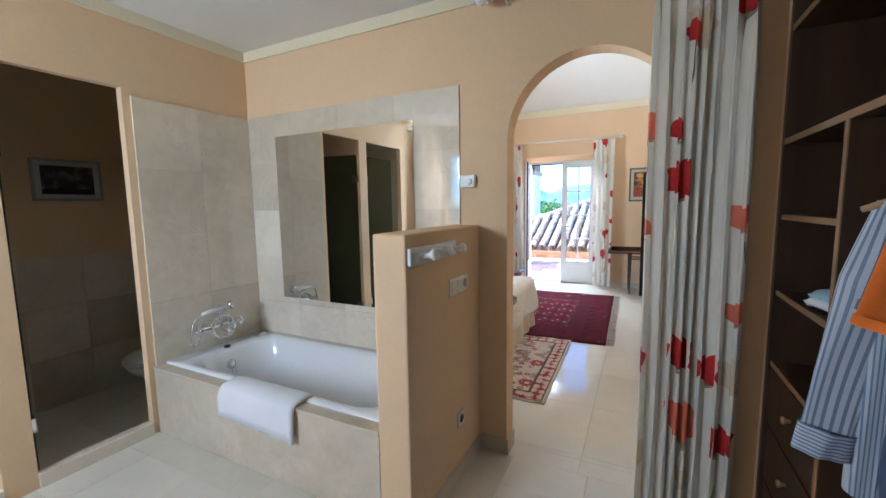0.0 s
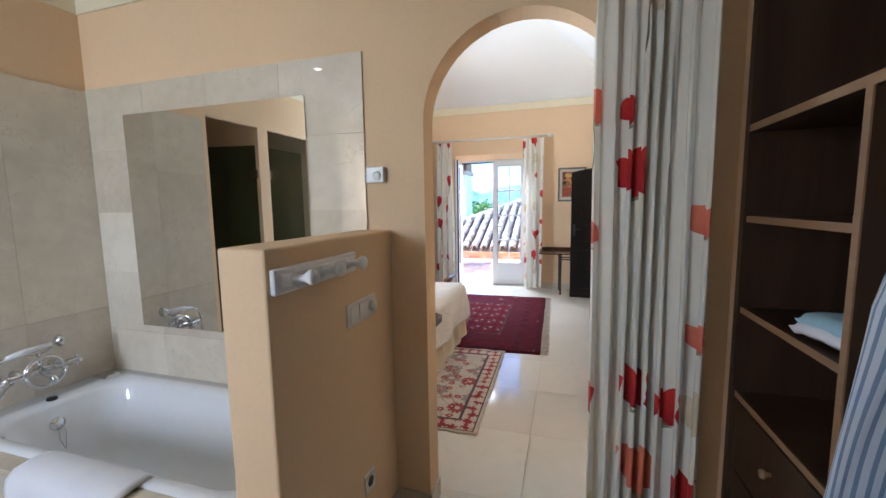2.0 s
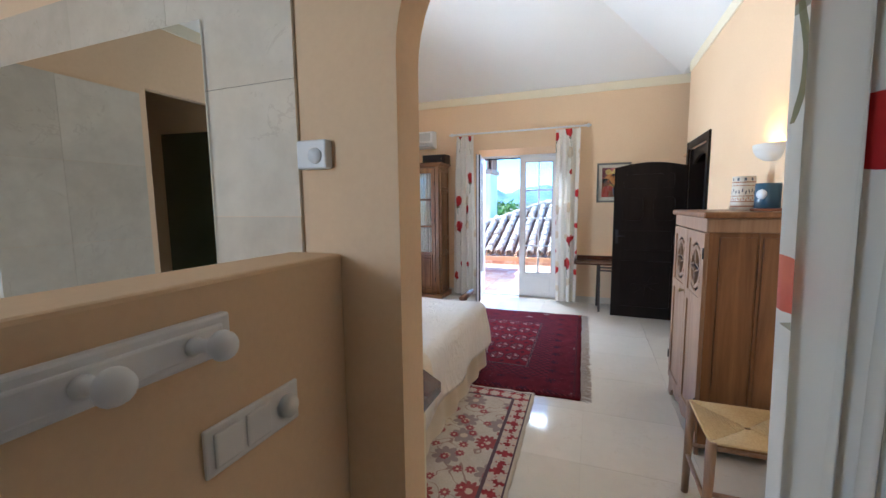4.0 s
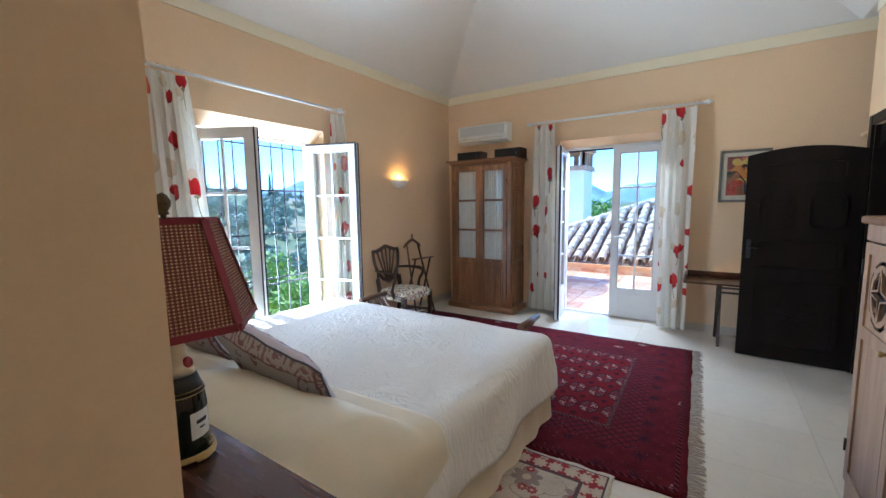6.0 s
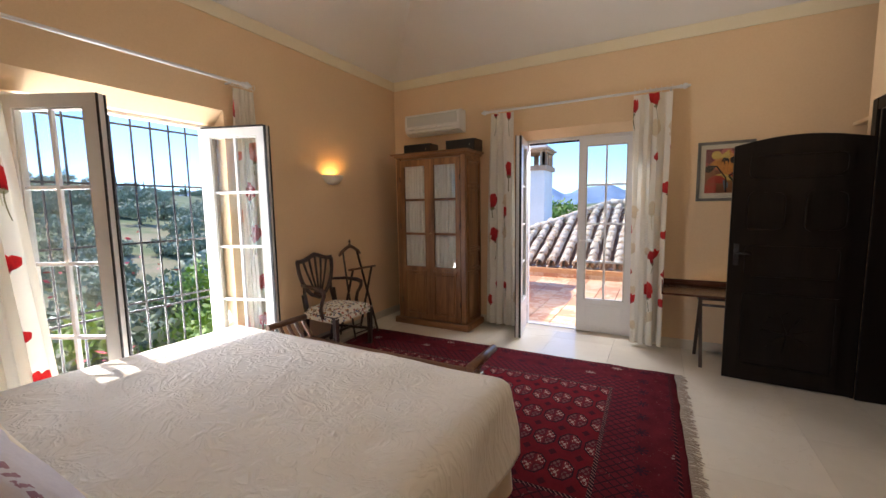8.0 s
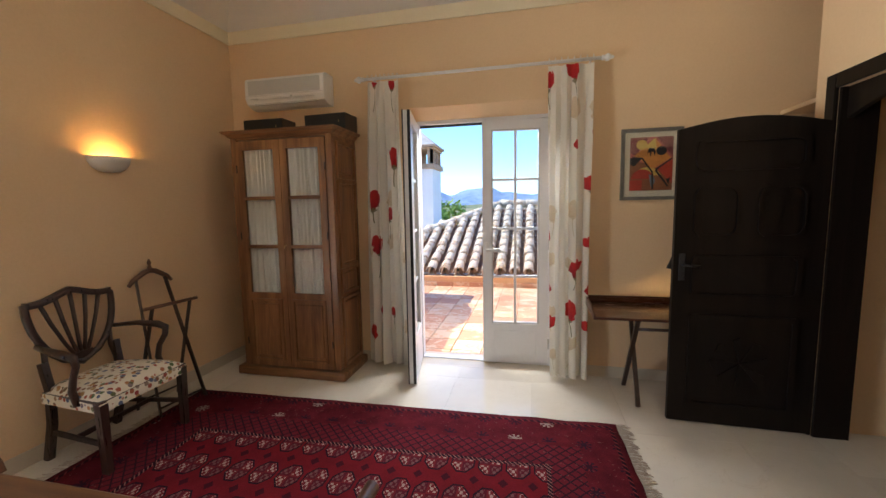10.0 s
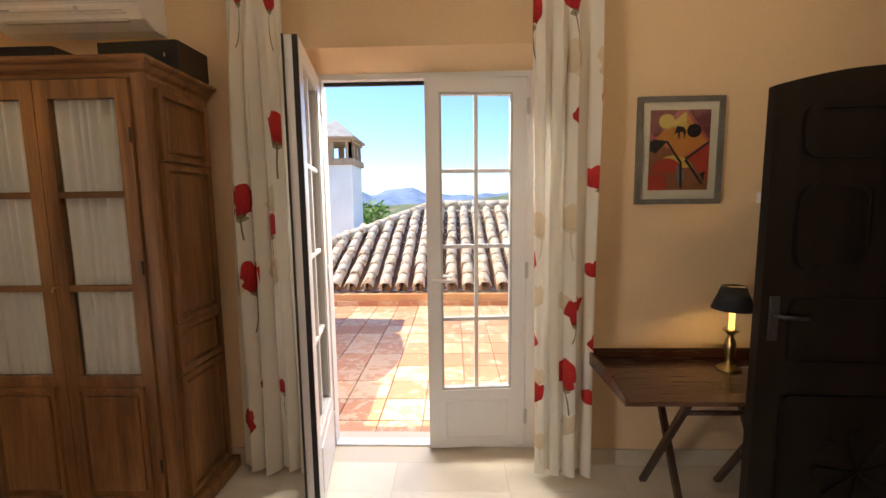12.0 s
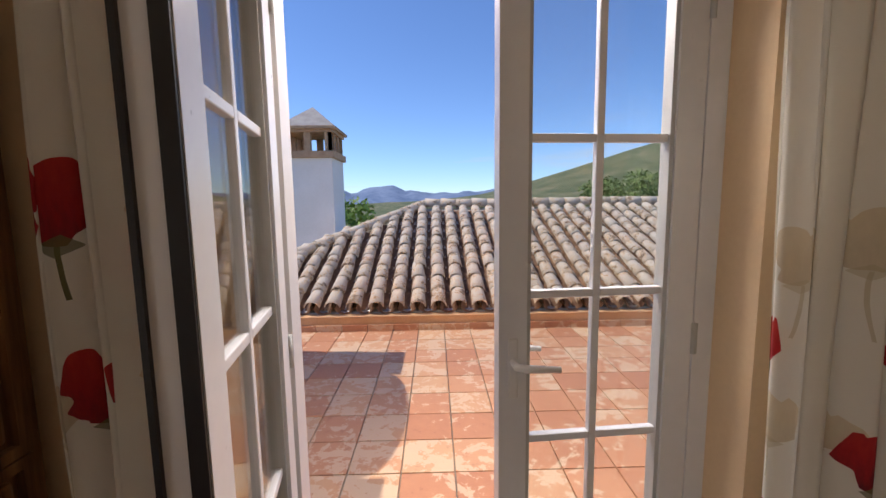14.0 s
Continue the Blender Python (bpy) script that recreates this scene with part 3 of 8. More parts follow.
for j in range(nrow):
    for i in range(-13, 35):
        x = -1.93 + COL * i
        d = ROWL * j
        y = EY - 0.03 + d * math.cos(radians(slope_rot))
        if x < RX0 - (RY - y) + 0.1 or x > RXR:
            continue
        m = pose(x + random.uniform(-0.008, 0.008), y, rz(y) + 0.035 + random.uniform(-0.006, 0.008), slope_rot + random.uniform(-1, 1), random.uniform(-3, 3), random.uniform(-2.0, 2.0))
        if -4.2 < x < 4.2 and j < 9 and count < 300:
            ob = new("roof_tile", cover)
            ob.matrix_basis, ob.parent = m, roof
            count += 1
        else:
            n0 = len(rest.verts)
            rest.from_mesh(one)
            rest.verts.ensure_lookup_table()
            bmesh.ops.transform(rest, matrix=m, verts=rest.verts[n0:])
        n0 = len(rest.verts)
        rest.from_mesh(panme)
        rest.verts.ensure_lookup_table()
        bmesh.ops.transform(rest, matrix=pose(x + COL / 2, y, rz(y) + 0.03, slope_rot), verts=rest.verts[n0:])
        # pans take the second, darker tile material
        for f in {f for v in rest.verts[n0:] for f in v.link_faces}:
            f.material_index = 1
tagged(part("far_tiles", rest, [M["rooftile"], mottled("dark_pan_tile", (0.16, 0.09, 0.06), (0.32, 0.20, 0.13), 0.95, 5, 40, 0.5, 0.006)], roof), kind="stuff")
# ridge and hip caps bedded in mortar
for name, a, b in (("ridge_cap", (RX0, RY, rz(RY) + 0.05), (RXR, RY, rz(RY) + 0.05)), ("hip_cap", (HIPX, EY, EZ + 0.05), (RX0, RY, rz(RY) + 0.05))):
    a, b = Vector(a), Vector(b)
    n = int((b - a).length / 0.30)
    bm = bmesh.new()
    for i in range(n):
        p, q = a.lerp(b, i / n), a.lerp(b, (i + 1.12) / n)
        tube([p + Vector((0, 0, random.uniform(-0.01, 0.012))), q], [0.095, 0.08], 10, bm=bm)
    part(name, bm, M["rooftile"], roof, "grey lichened cap tiles in mortar")

# rendered chimney with an open brick lantern
brick = mottled("pale_clay_brick", (0.40, 0.25, 0.15), (0.52, 0.36, 0.23), 0.9, 6, 60, 0.3, 0.006)
chim = thing("chimney", pose(-4.40, 16.35, -1.22) @ Matrix.Scale(1.13, 4), "white rendered chimney with a tiled brick lantern top", "chimney")
part("shaft", slab((-0.5, -0.5, 0), (0.5, 0.5, 3.36), 0.01), M["whitewash"], chim)
part("lower_band", slab((-0.56, -0.56, 3.36), (0.56, 0.56, 3.50), 0.008), brick, chim, "projecting clay brick band")
for sx in (-1, 1):
    for i in range(4):
        part("pier", slab((sx * 0.5 - 0.07, -0.5 + i * 0.31 - 0.035 if i else -0.5, 3.50), (sx * 0.5 + 0.07 if sx < 0 else sx * 0.5, (-0.5 + i * 0.31 + 0.035) if i else -0.43, 3.88)), brick, chim)
for sy in (-1, 1):
    for i in (0, 1, 2):
        part("pier", slab((-0.5 + 0.43 * i + 0.0, sy * 0.46 - 0.04, 3.50), (-0.5 + 0.43 * i + 0.14, sy * 0.46 + 0.04, 3.88)), brick, chim)
part("upper_band", slab((-0.54, -0.54, 3.88), (0.54, 0.54, 3.94), 0.006), brick, chim)
part("cornice", slab((-0.60, -0.60, 3.94), (0.60, 0.60, 4.00), 0.006), brick, chim, "thin projecting brick course")
bm = bmesh.new()
b4 = [bm.verts.new(p) for p in ((-0.58, -0.58, 4.0), (0.58, -0.58, 4.0), (0.58, 0.58, 4.0), (-0.58, 0.58, 4.0))]
ap = bm.verts.new((0, 0, 4.50))
for i in range(4):
    bm.faces.new((b4[i], b4[(i + 1) % 4], ap))
bm.faces.new(list(reversed(b4)))
part("cap", bm, mottled("grey_mortar", (0.30, 0.29, 0.27), (0.42, 0.41, 0.38), 0.9, 4, 60, 0.4, 0.01), chim, "grey mortar pyramid cap")


# trees
def leaf_mat(name, a, b):
    k = Mat(name, 0.6)
    k.colour(k.ramp(k.island() * 0.7 + k.rand() * 0.3, (0.0, a), (1.0, b)))
    return k.m


M["olive"] = leaf_mat("olive_leaf", (0.15, 0.19, 0.11), (0.36, 0.41, 0.28))
M["green"] = leaf_mat("fresh_green_leaf", (0.13, 0.23, 0.03), (0.32, 0.46, 0.08))
M["pineleaf"] = leaf_mat("pine_needle", (0.09, 0.16, 0.03), (0.24, 0.34, 0.08))
M["cypress"] = leaf_mat("cypress_leaf", (0.02, 0.04, 0.015), (0.05, 0.08, 0.03))
M["bark"] = mottled("grey_bark", (0.10, 0.08, 0.06), (0.20, 0.17, 0.13), 0.95, 6, 50, 0.6, 0.02)


def crown(blobs, leaves, size, rng):
    """Leaf sprays set over uneven clumps."""
    bm = bmesh.new()
    for _ in range(leaves):
        cx, cy, cz, rr = rng.choice(blobs)
        d = Vector((rng.gauss(0, 1), rng.gauss(0, 1), rng.gauss(0, 1))).normalized()
        p = Vector((cx, cy, cz)) + d * rr * rng.uniform(0.55, 1.05)
        u = Vector((rng.gauss(0, 1), rng.gauss(0, 1), rng.gauss(0, 1))).normalized()
        w = d.cross(u).normalized() if abs(d.dot(u)) < 0.98 else d.orthogonal()
        s = size * rng.uniform(0.6, 1.4)
        q = [bm.verts.new(p + a) for a in (-w * s * 0.45, u * s, w * s * 0.45, -u * s)]
        bm.faces.new(q)
    return bm


def tree(name, label, h, blobs, leaves, size, leafm, seed, at, group="", trunk=0.12):
    rng = random.Random(seed)
    ob = thing(name, at, label, "tree" if "tree" in name or "pine" in name else "shrub", group)
    zmin = min(b[2] for b in blobs)
    bm = tube([(0, 0, -0.4), (0.05 * h * 0.3, 0, h * 0.25), (-0.03 * h, 0.02 * h, max(zmin, h * 0.4)), (0, 0, h * 0.75)], [trunk, trunk * 0.8, trunk * 0.55, trunk * 0.15], 7)
    for b in blobs[:5]:
        tube([(0, 0, h * 0.35), ((b[0]) * 0.5, b[1] * 0.5, h * 0.35 + (b[2] - h * 0.35) * 0.6), (b[0] * 0.9, b[1] * 0.9, b[2])], [trunk * 0.5, trunk * 0.3, trunk * 0.1], 6, bm=bm)
    part("trunk", bm, M["bark"], ob)
    part("crown", crown(blobs, leaves, size, rng), leafm, ob)
    return ob


def clumps(rng, n, rx, rz_, z0, r0, r1):
    out = []
    for _ in range(n):
        a, d = rng.uniform(0, 2 * math.pi), math.sqrt(rng.random())
        out.append((rx * d * math.cos(a), rx * d * math.sin(a), z0 + rz_ * rng.uniform(-1, 1) * math.sqrt(1 - d * d * 0.8), rng.uniform(r0, r1)))
    return out


rg = random.Random(5)
olives = [tree("olive_tree", "silvery grey-green olive tree on the dry slope", 3.2, clumps(rg, 12, 1.5, 1.0, 1.75, 0.55, 0.9), 1500, 0.14, M["olive"], 20 + i, pose(-46 - 6 * i, 20 + 5 * i, height(-46 - 6 * i, 20 + 5 * i)), "olive grove") for i in range(3)]
for i in range(230):
    x = -32 - 145 * rg.random()
    y = -x * rg.uniform(0.15, 1.15) + rg.uniform(-6, 6)
    o = olives[i % 3]
    s = rg.uniform(0.5, 0.95)
    copy_thing(o, pose(x, y, height(x, y) - 0.1, 0, 0, rg.uniform(0, 360)) @ Matrix.Scale(s, 4))
scrub = tree("scrub_bush", "low grey-green scrub bush on the dry slope", 1.3, clumps(rg, 9, 0.75, 0.35, 0.65, 0.3, 0.5), 700, 0.10, M["olive"], 31, pose(-22, 11, height(-22, 11)), "scrub on the slope", 0.04)
for i in range(250):
    x = -15 - 75 * rg.random() ** 1.3
    y = -x * rg.uniform(0.12, 1.2) + rg.uniform(-3, 3)
    copy_thing(scrub, pose(x, y, height(x, y) - 0.05, 0, 0, rg.uniform(0, 360)) @ Matrix.Scale(rg.uniform(0.5, 1.5), 4))
cyp = tree("cypress_tree", "dark slim cypress tree on the skyline", 8.0, [(0, 0, 1.0 + 0.6 * i, 0.75 * (1 - i / 13) + 0.12) for i in range(12)], 1600, 0.16, M["cypress"], 3, pose(-118, 78, height(-118, 78)), "skyline cypresses")
for i in range(9):
    x, y = -120 - rg.uniform(-8, 25), 60 + 7 * i + rg.uniform(-3, 3)
    copy_thing(cyp, pose(x, y, height(x, y) - 0.2, 0, 0, 40 * i) @ Matrix.Scale(rg.uniform(0.3, 0.6), 4))
# shrubs under the west window
flower = leaf_mat("red_oleander_bloom", (0.55, 0.03, 0.05), (0.75, 0.10, 0.12))
for i, (x, y, h, lm) in enumerate(((-7.4, 5.2, 3.9, "olive"), (-8.3, 6.7, 3.7, "green"), (-7.0, 3.9, 4.2, "olive"), (-9.3, 5.8, 4.5, "olive"), (-10.2, 8.4, 3.8, "green"), (-8.6, 7.7, 3.5, "green"), (-12.0, 10.5, 3.6, "olive"), (-10.8, 6.8, 4.5, "olive"), (-8.2, 4.8, 4.3, "green"))):
    zb = height(x, y)
    ob = tree("oleander_shrub" if lm == "olive" else "garden_shrub", "leafy oleander with red blooms below the window" if lm == "olive" else "bright green leafy garden shrub below the window",
              h, clumps(rg, 14, 1.1, h * 0.42, h * 0.55, 0.4, 0.65), 3800, 0.085, M[lm], 60 + i, pose(x, y, zb), "garden shrubs", 0.05)
    if lm == "olive":
        part("blossom", crown(clumps(rg, 14, 1.1, h * 0.42, h * 0.6, 0.5, 0.7), 90, 0.06, rg), flower, ob, "red blossom")
# trees behind the tiled roof
tree("poplar_tree", "light green leafy tree behind the roof", 6.6, clumps(rg, 18, 1.25, 2.2, 4.0, 0.5, 0.9), 4200, 0.11, M["green"], 81, pose(-4.35, 20.5, -4.9))
pn = tree("stone_pine", "broad green stone pine behind the roof", 9.0, clumps(rg, 20, 2.4, 2.6, 5.6, 0.9, 1.5), 6500, 0.16, M["pineleaf"], 82, pose(13.0, 40.0, -5.5), "pines by the roof", 0.25)
copy_thing(pn, pose(17.2, 42.0, -5.4, 0, 0, 100) @ Matrix.Scale(1.08, 4))
bu = tree("round_shrub_tree", "bushy green tree on the valley floor", 4.5, clumps(rg, 12, 1.8, 1.2, 2.6, 0.7, 1.1), 2200, 0.16, M["green"], 83, pose(12.0, 70.0, height(12, 70)), "valley trees")
for i in range(46):
    y = rg.uniform(55, 260)
    x = y * rg.uniform(-0.42, 0.62)
    copy_thing(bu, pose(x, y, height(x, y) - 0.2, 0, 0, rg.uniform(0, 360)) @ Matrix.Scale(rg.uniform(0.6, 1.1), 4))

# ---- cloth and pattern materials ----
k = Mat("poppy_print_cotton", 0.85)
wave = k.noise(9, 2, k.uvs, 0.5) - 0.5
u, vv, _ = k.xyz(k.uvs)
weave = k.noise(900, 2, k.uvs)
c = k.mix(k.noise(3, 3, k.uvs), (0.78, 0.745, 0.65), (0.83, 0.80, 0.71))


def poppies(c, scale, shift, lo, hi, size, tones, green, strength):
    """Cup-shaped blooms with a ragged top on long bent stems, one to a cell."""
    pv_ = k.vec(k.uvs, (1, 1, 1), shift)
    vn = k.voronoi(scale, pv_, "F1", 0.8, "2D")
    cu, cv, _ = k.xyz(pv_)
    pu, pv, _ = k.xyz(vn.outputs["Position"])
    cr, cg, cb = k.xyz(vn.outputs["Color"])
    sz = cg * 0.8 * size + size * 0.62
    du, dv = (cu - pu) / sz + wave * 0.10, (cv - pv) / sz + wave * 0.12
    du = du + dv * (cb - 0.5) * 0.7
    on = cr.band(lo, hi)
    width = ((dv + 0.95).max(0.0) * 1.5).min(1.0).sqrt() * 1.02
    lobes = ((dv + 0.2).atan2(du) * 3 + cb * 6).sin() * 0.16 + wave * 1.3 + 0.95
    ragged = ((du * 4 + cb * 9).sin()).abs() * 0.30 + 0.55 + wave * 0.8
    bloom = (du * du * 0.85 + dv * dv).sqrt().lt(lobes) * du.abs().lt(width) * dv.lt(ragged) * on
    streak = k.noise(30, 4, k.vec(pv_, (3.0, 0.7, 1)))
    cup = k.ramp(streak * 0.55 + (dv + 1) * 0.22 + cb * 0.15, *tones)
    bend = (dv * 0.9 + cb * 6).sin() * 0.28 - (cb * 6 - 0.85).sin() * 0.28
    stem = (du + bend).abs().lt(0.038) * dv.band(-4.6, -0.93) * on
    calyx = (du.abs() + (dv + 0.95).abs() * 1.6).lt(0.36) * on
    c = k.mix(stem * strength, c, green)
    c = k.mix(bloom * strength, c, cup)
    return k.mix(calyx * strength * 0.8, c, green)


c = poppies(c, 2.9, (0.31, 0.17, 0), 0.0, 0.38, 0.070, ((0.3, (0.50, 0.36, 0.17)), (0.7, (0.66, 0.52, 0.30))), (0.52, 0.44, 0.26), 0.62)
c = poppies(c, 2.75, (0, 0, 0), 0.0, 0.58, 0.072, ((0.25, (0.16, 0.004, 0.010)), (0.5, (0.42, 0.010, 0.014)), (0.8, (0.55, 0.028, 0.018))), (0.16, 0.15, 0.06), 1.0)
c = poppies(c, 2.75, (0, 0, 0), 0.58, 0.66, 0.078, ((0.25, (0.55, 0.045, 0.02)), (0.75, (0.72, 0.17, 0.07))), (0.20, 0.18, 0.07), 0.92)
k.colour(c)
k.bump(weave, 0.1, 0.001)
k.set(Sheen_Weight=0.15)
tl = k.nt.nodes.new("ShaderNodeBsdfTranslucent")
ms = k.nt.nodes.new("ShaderNodeMixShader")
ms.inputs[0].default_value = 0.28
k.nt.links.new(c, tl.inputs[0])
k.nt.links.new(k.p.outputs[0], ms.inputs[1])
k.nt.links.new(tl.outputs[0], ms.inputs[2])
k.nt.links.new(ms.outputs[0], k.nt.nodes["Material Output"].inputs[0])
M["poppy"] = k.m


def fabric(name, a, b, scale=300, bump=0.3, sheen=0.2):
    k = Mat(name, 0.9)
    n1, n2 = k.noise(4, 4), k.noise(scale, 2)
    k.colour(k.ramp(n1 * 0.6 + n2 * 0.4, (0.35, a), (0.65, b)))
    k.bump(n2 + n1 * 2, bump, 0.003)
    k.set(Sheen_Weight=sheen)
    return k.m


M["linen"] = fabric("cream_linen", (0.66, 0.57, 0.40), (0.72, 0.63, 0.46))
M["voile"] = fabric("white_voile", (0.74, 0.73, 0.70), (0.80, 0.79, 0.77))
M["terry"] = fabric("white_terry", (0.76, 0.76, 0.80), (0.82, 0.82, 0.85), 260, 0.8)
M["rush"] = fabric("woven_rush", (0.45, 0.30, 0.12), (0.62, 0.46, 0.22), 120, 0.6, 0)

k = Mat("embossed_cream_bedspread", 0.85)
v = k.vec(None, (1, 1, 0.3))
n1, n2 = k.noise(3.6, 2, v, 0.5, 2.0), k.noise(7.5, 2, v, 0.5, 2.4)
vine = (((n1 - 0.5).abs() * 16).min(1.0)) * (((n2 - 0.5).abs() * 12).min(1.0))
fine = k.noise(240, 2)
k.colour(k.mix(k.noise(2.2, 3) * 0.5, (0.74, 0.70, 0.62), (0.69, 0.64, 0.55)))
k.bump(-vine + fine * 0.12 + k.noise(2.5, 3) * 0.9, 0.42, 0.010)
k.set(Sheen_Weight=0.2)
M["spread"] = k.m

k = Mat("paisley_cushion_print", 0.85)
x, y, z = k.xyz(k.obj)
vn = k.voronoi(11, k.vec(None, (1, 0.6, 0.01)), "F1", 0.6)
d = Sock(k.nt, vn.outputs["Distance"])
wob = k.noise(38, 3)
ring = ((d * 22 + wob * 4).sin().gt(0.45) * d.lt(0.33)).max(d.lt(0.06))
mesh_n = ((x * 420).sin() * (y * 420).sin()).gt(0.1)
edge = x.abs().gt(0.34).max(y.abs().gt(0.175))
c = k.mix(mesh_n * 0.55, (0.38, 0.355, 0.36), (0.52, 0.48, 0.47))
c = k.mix(ring * wob.gt(0.42) * 0.8, c, (0.17, 0.06, 0.08))
scroll = ((d * 34 + wob * 9).sin().gt(0.2)) * wob.gt(0.40)
c = k.mix(edge * 0.6, c, (0.60, 0.53, 0.52))
c = k.mix(edge * scroll * 0.75, c, (0.25, 0.10, 0.12))
line = x.abs().band(0.335, 0.345).max(y.abs().band(0.170, 0.178))
c = k.mix(line * 0.8, c, (0.20, 0.07, 0.09))
k.colour(c)
k.bump(k.noise(300, 2), 0.3, 0.002)
M["paisley"] = k.m
k = Mat("lavender_cushion_print", 0.85)
x, y, z = k.xyz(k.obj)
wob = k.noise(45, 3)
band = y.abs().band(0.150, 0.182)
c = k.mix(wob, (0.47, 0.42, 0.45), (0.60, 0.55, 0.57))
c = k.mix(band * ((x * 130 + wob * 8).sin() * 0.5 + wob).gt(0.52) * 0.85, c, (0.22, 0.06, 0.09))
c = k.mix(x.lt(-0.26) * k.noise(30, 2).gt(0.55) * 0.7, c, (0.36, 0.16, 0.16))
c = k.mix(y.abs().gt(0.19) * 0.4, c, (0.58, 0.47, 0.46))
k.colour(c)
k.bump(k.noise(60, 4), 0.4, 0.004)
M["lavender"] = k.m

k = Mat("woven_check_shade", 0.8)
x, y, _ = k.xyz(k.uvs)
gx, gy = (x.mod(0.0088) - 0.0044).abs(), (y.mod(0.0088) - 0.0044).abs()
dot = gx.lt(0.0018) * gy.lt(0.0018)
line = gx.lt(0.0016).max(gy.lt(0.0016))
c = k.mix(line * 0.6, (0.11, 0.018, 0.016), (0.20, 0.09, 0.06))
c = k.mix(dot, c, k.ramp(k.noise(60, 2, k.uvs), (0.4, (0.35, 0.22, 0.08)), (0.6, (0.55, 0.42, 0.20))))
k.colour(c)
k.bump(line, 0.3, 0.002)
M["shade"] = k.m
M["burgundy"] = fabric("burgundy_braid", (0.15, 0.012, 0.02), (0.20, 0.02, 0.03), 300, 0.3)

k = Mat("floral_tapestry", 0.9)
vn = k.voronoi(36)
cr, cg, cb = k.xyz(vn.outputs["Color"])
d = Sock(k.nt, vn.outputs["Distance"])
c = k.mix(d.lt(0.5) * cr.gt(0.3), (0.72, 0.66, 0.53), k.ramp(cg, (0.1, (0.10, 0.14, 0.06)), (0.35, (0.35, 0.06, 0.05)), (0.6, (0.45, 0.28, 0.10)), (0.85, (0.12, 0.14, 0.22))))
k.colour(c)
k.bump(k.noise(300, 2), 0.3, 0.002)
M["tapestry"] = k.m


def stripes(name, a, b, pitch, axis=0, duty=0.5):
    k = Mat(name, 0.85)
    s = k.xyz(k.uvs)[axis]
    c = k.mix((s.mod(pitch)).lt(pitch * duty), a, b)
    k.colour(k.mix(k.noise(6, 3) * 0.3, c, tuple(q * 0.8 for q in a)))
    k.bump(k.noise(12, 3), 0.3, 0.01)
    return k.m


M["blue_stripe"] = stripes("blue_striped_cotton", (0.62, 0.68, 0.77), (0.17, 0.25, 0.42), 0.0098, 0, 0.40)
M["cuff_stripe"] = stripes("blue_striped_cuff", (0.62, 0.68, 0.77), (0.14, 0.21, 0.38), 0.0098, 1, 0.42)
M["navy_knit"] = fabric("navy_cotton", (0.012, 0.016, 0.045), (0.022, 0.028, 0.065), 260)
M["sage_knit"] = fabric("sage_cotton", (0.30, 0.36, 0.30), (0.38, 0.44, 0.37), 260)
M["hangerwood"] = wood("varnished_beech", (0.40, 0.24, 0.11), (0.55, 0.36, 0.18), 0.35, "x", coat=0.3)
M["dark_stripe"] = stripes("navy_pinstripe_cotton", (0.09, 0.12, 0.22), (0.30, 0.35, 0.45), 0.0085, 0, 0.30)
M["orange_knit"] = fabric("orange_pique", (0.75, 0.17, 0.01), (0.85, 0.22, 0.02), 260)
M["white_knit"] = fabric("white_cotton", (0.70, 0.71, 0.76), (0.78, 0.79, 0.83), 260)
M["sky_knit"] = fabric("pale_blue_cotton", (0.35, 0.55, 0.66), (0.45, 0.65, 0.75), 260)

# red rug: rows of octagons in a field, a lattice and a star border
RUGX0, RUGX1, RUGY0, RUGY1 = -3.36, -0.295, 4.00, 6.33
k = Mat("knotted_red_wool", 0.95)
x, y, _ = k.xyz(k.obj)
hx, hy = (RUGX1 - RUGX0) / 2, (RUGY1 - RUGY0) / 2
ax, ay = x.abs(), y.abs()
edge = (-ax + hx).min(-ay + hy)
ex = (-ax + hx) - 0.45
ey = (-ay + hy) - 0.50
field = ex.gt(0) * ey.gt(0)
n1, n2 = k.noise(9, 4), k.noise(160, 2)
base = k.ramp(n1 * 0.6 + n2 * 0.4, (0.35, (0.095, 0.006, 0.010)), (0.65, (0.155, 0.009, 0.015)))
dull = k.ramp(n1 * 0.6 + n2 * 0.4, (0.35, (0.060, 0.006, 0.010)), (0.65, (0.115, 0.011, 0.018)))
PX, PY = 0.149, 0.275
mx, my = (x + 0.045).mod(PX) - PX / 2, (y + 0.06).mod(PY) - PY / 2
amx, amy = mx.abs(), my.abs() * 0.72
octr = amx.max(amy).max((amx + amy) * 0.72)
octo = octr.lt(0.066)
rim = octr.band(0.058, 0.066)
quad = (mx * my).gt(0)
key = ((mx * 190).sin() * (my * 130).sin()).gt(0.05)
white = octr.lt(0.057) * (amx.band(0.010, 0.06)) * (amy.band(0.008, 0.055)) * key
mx2, my2 = (x + 0.045 + PX / 2).mod(PX) - PX / 2, (y + 0.06 + PY / 2).mod(PY) - PY / 2
small = (mx2.abs() + my2.abs() * 0.8).lt(0.026)
c = k.mix(field, dull, base)
c = k.mix(field * octo * 0.85, c, (0.075, 0.010, 0.018))
c = k.mix(field * octo * quad * 0.6, c, (0.17, 0.020, 0.022))
c = k.mix(field * rim, c, (0.020, 0.008, 0.014))
c = k.mix(field * white * (quad * 0.5 + 0.15), c, (0.42, 0.37, 0.31))
c = k.mix(field * small * 0.8, c, (0.028, 0.006, 0.012))
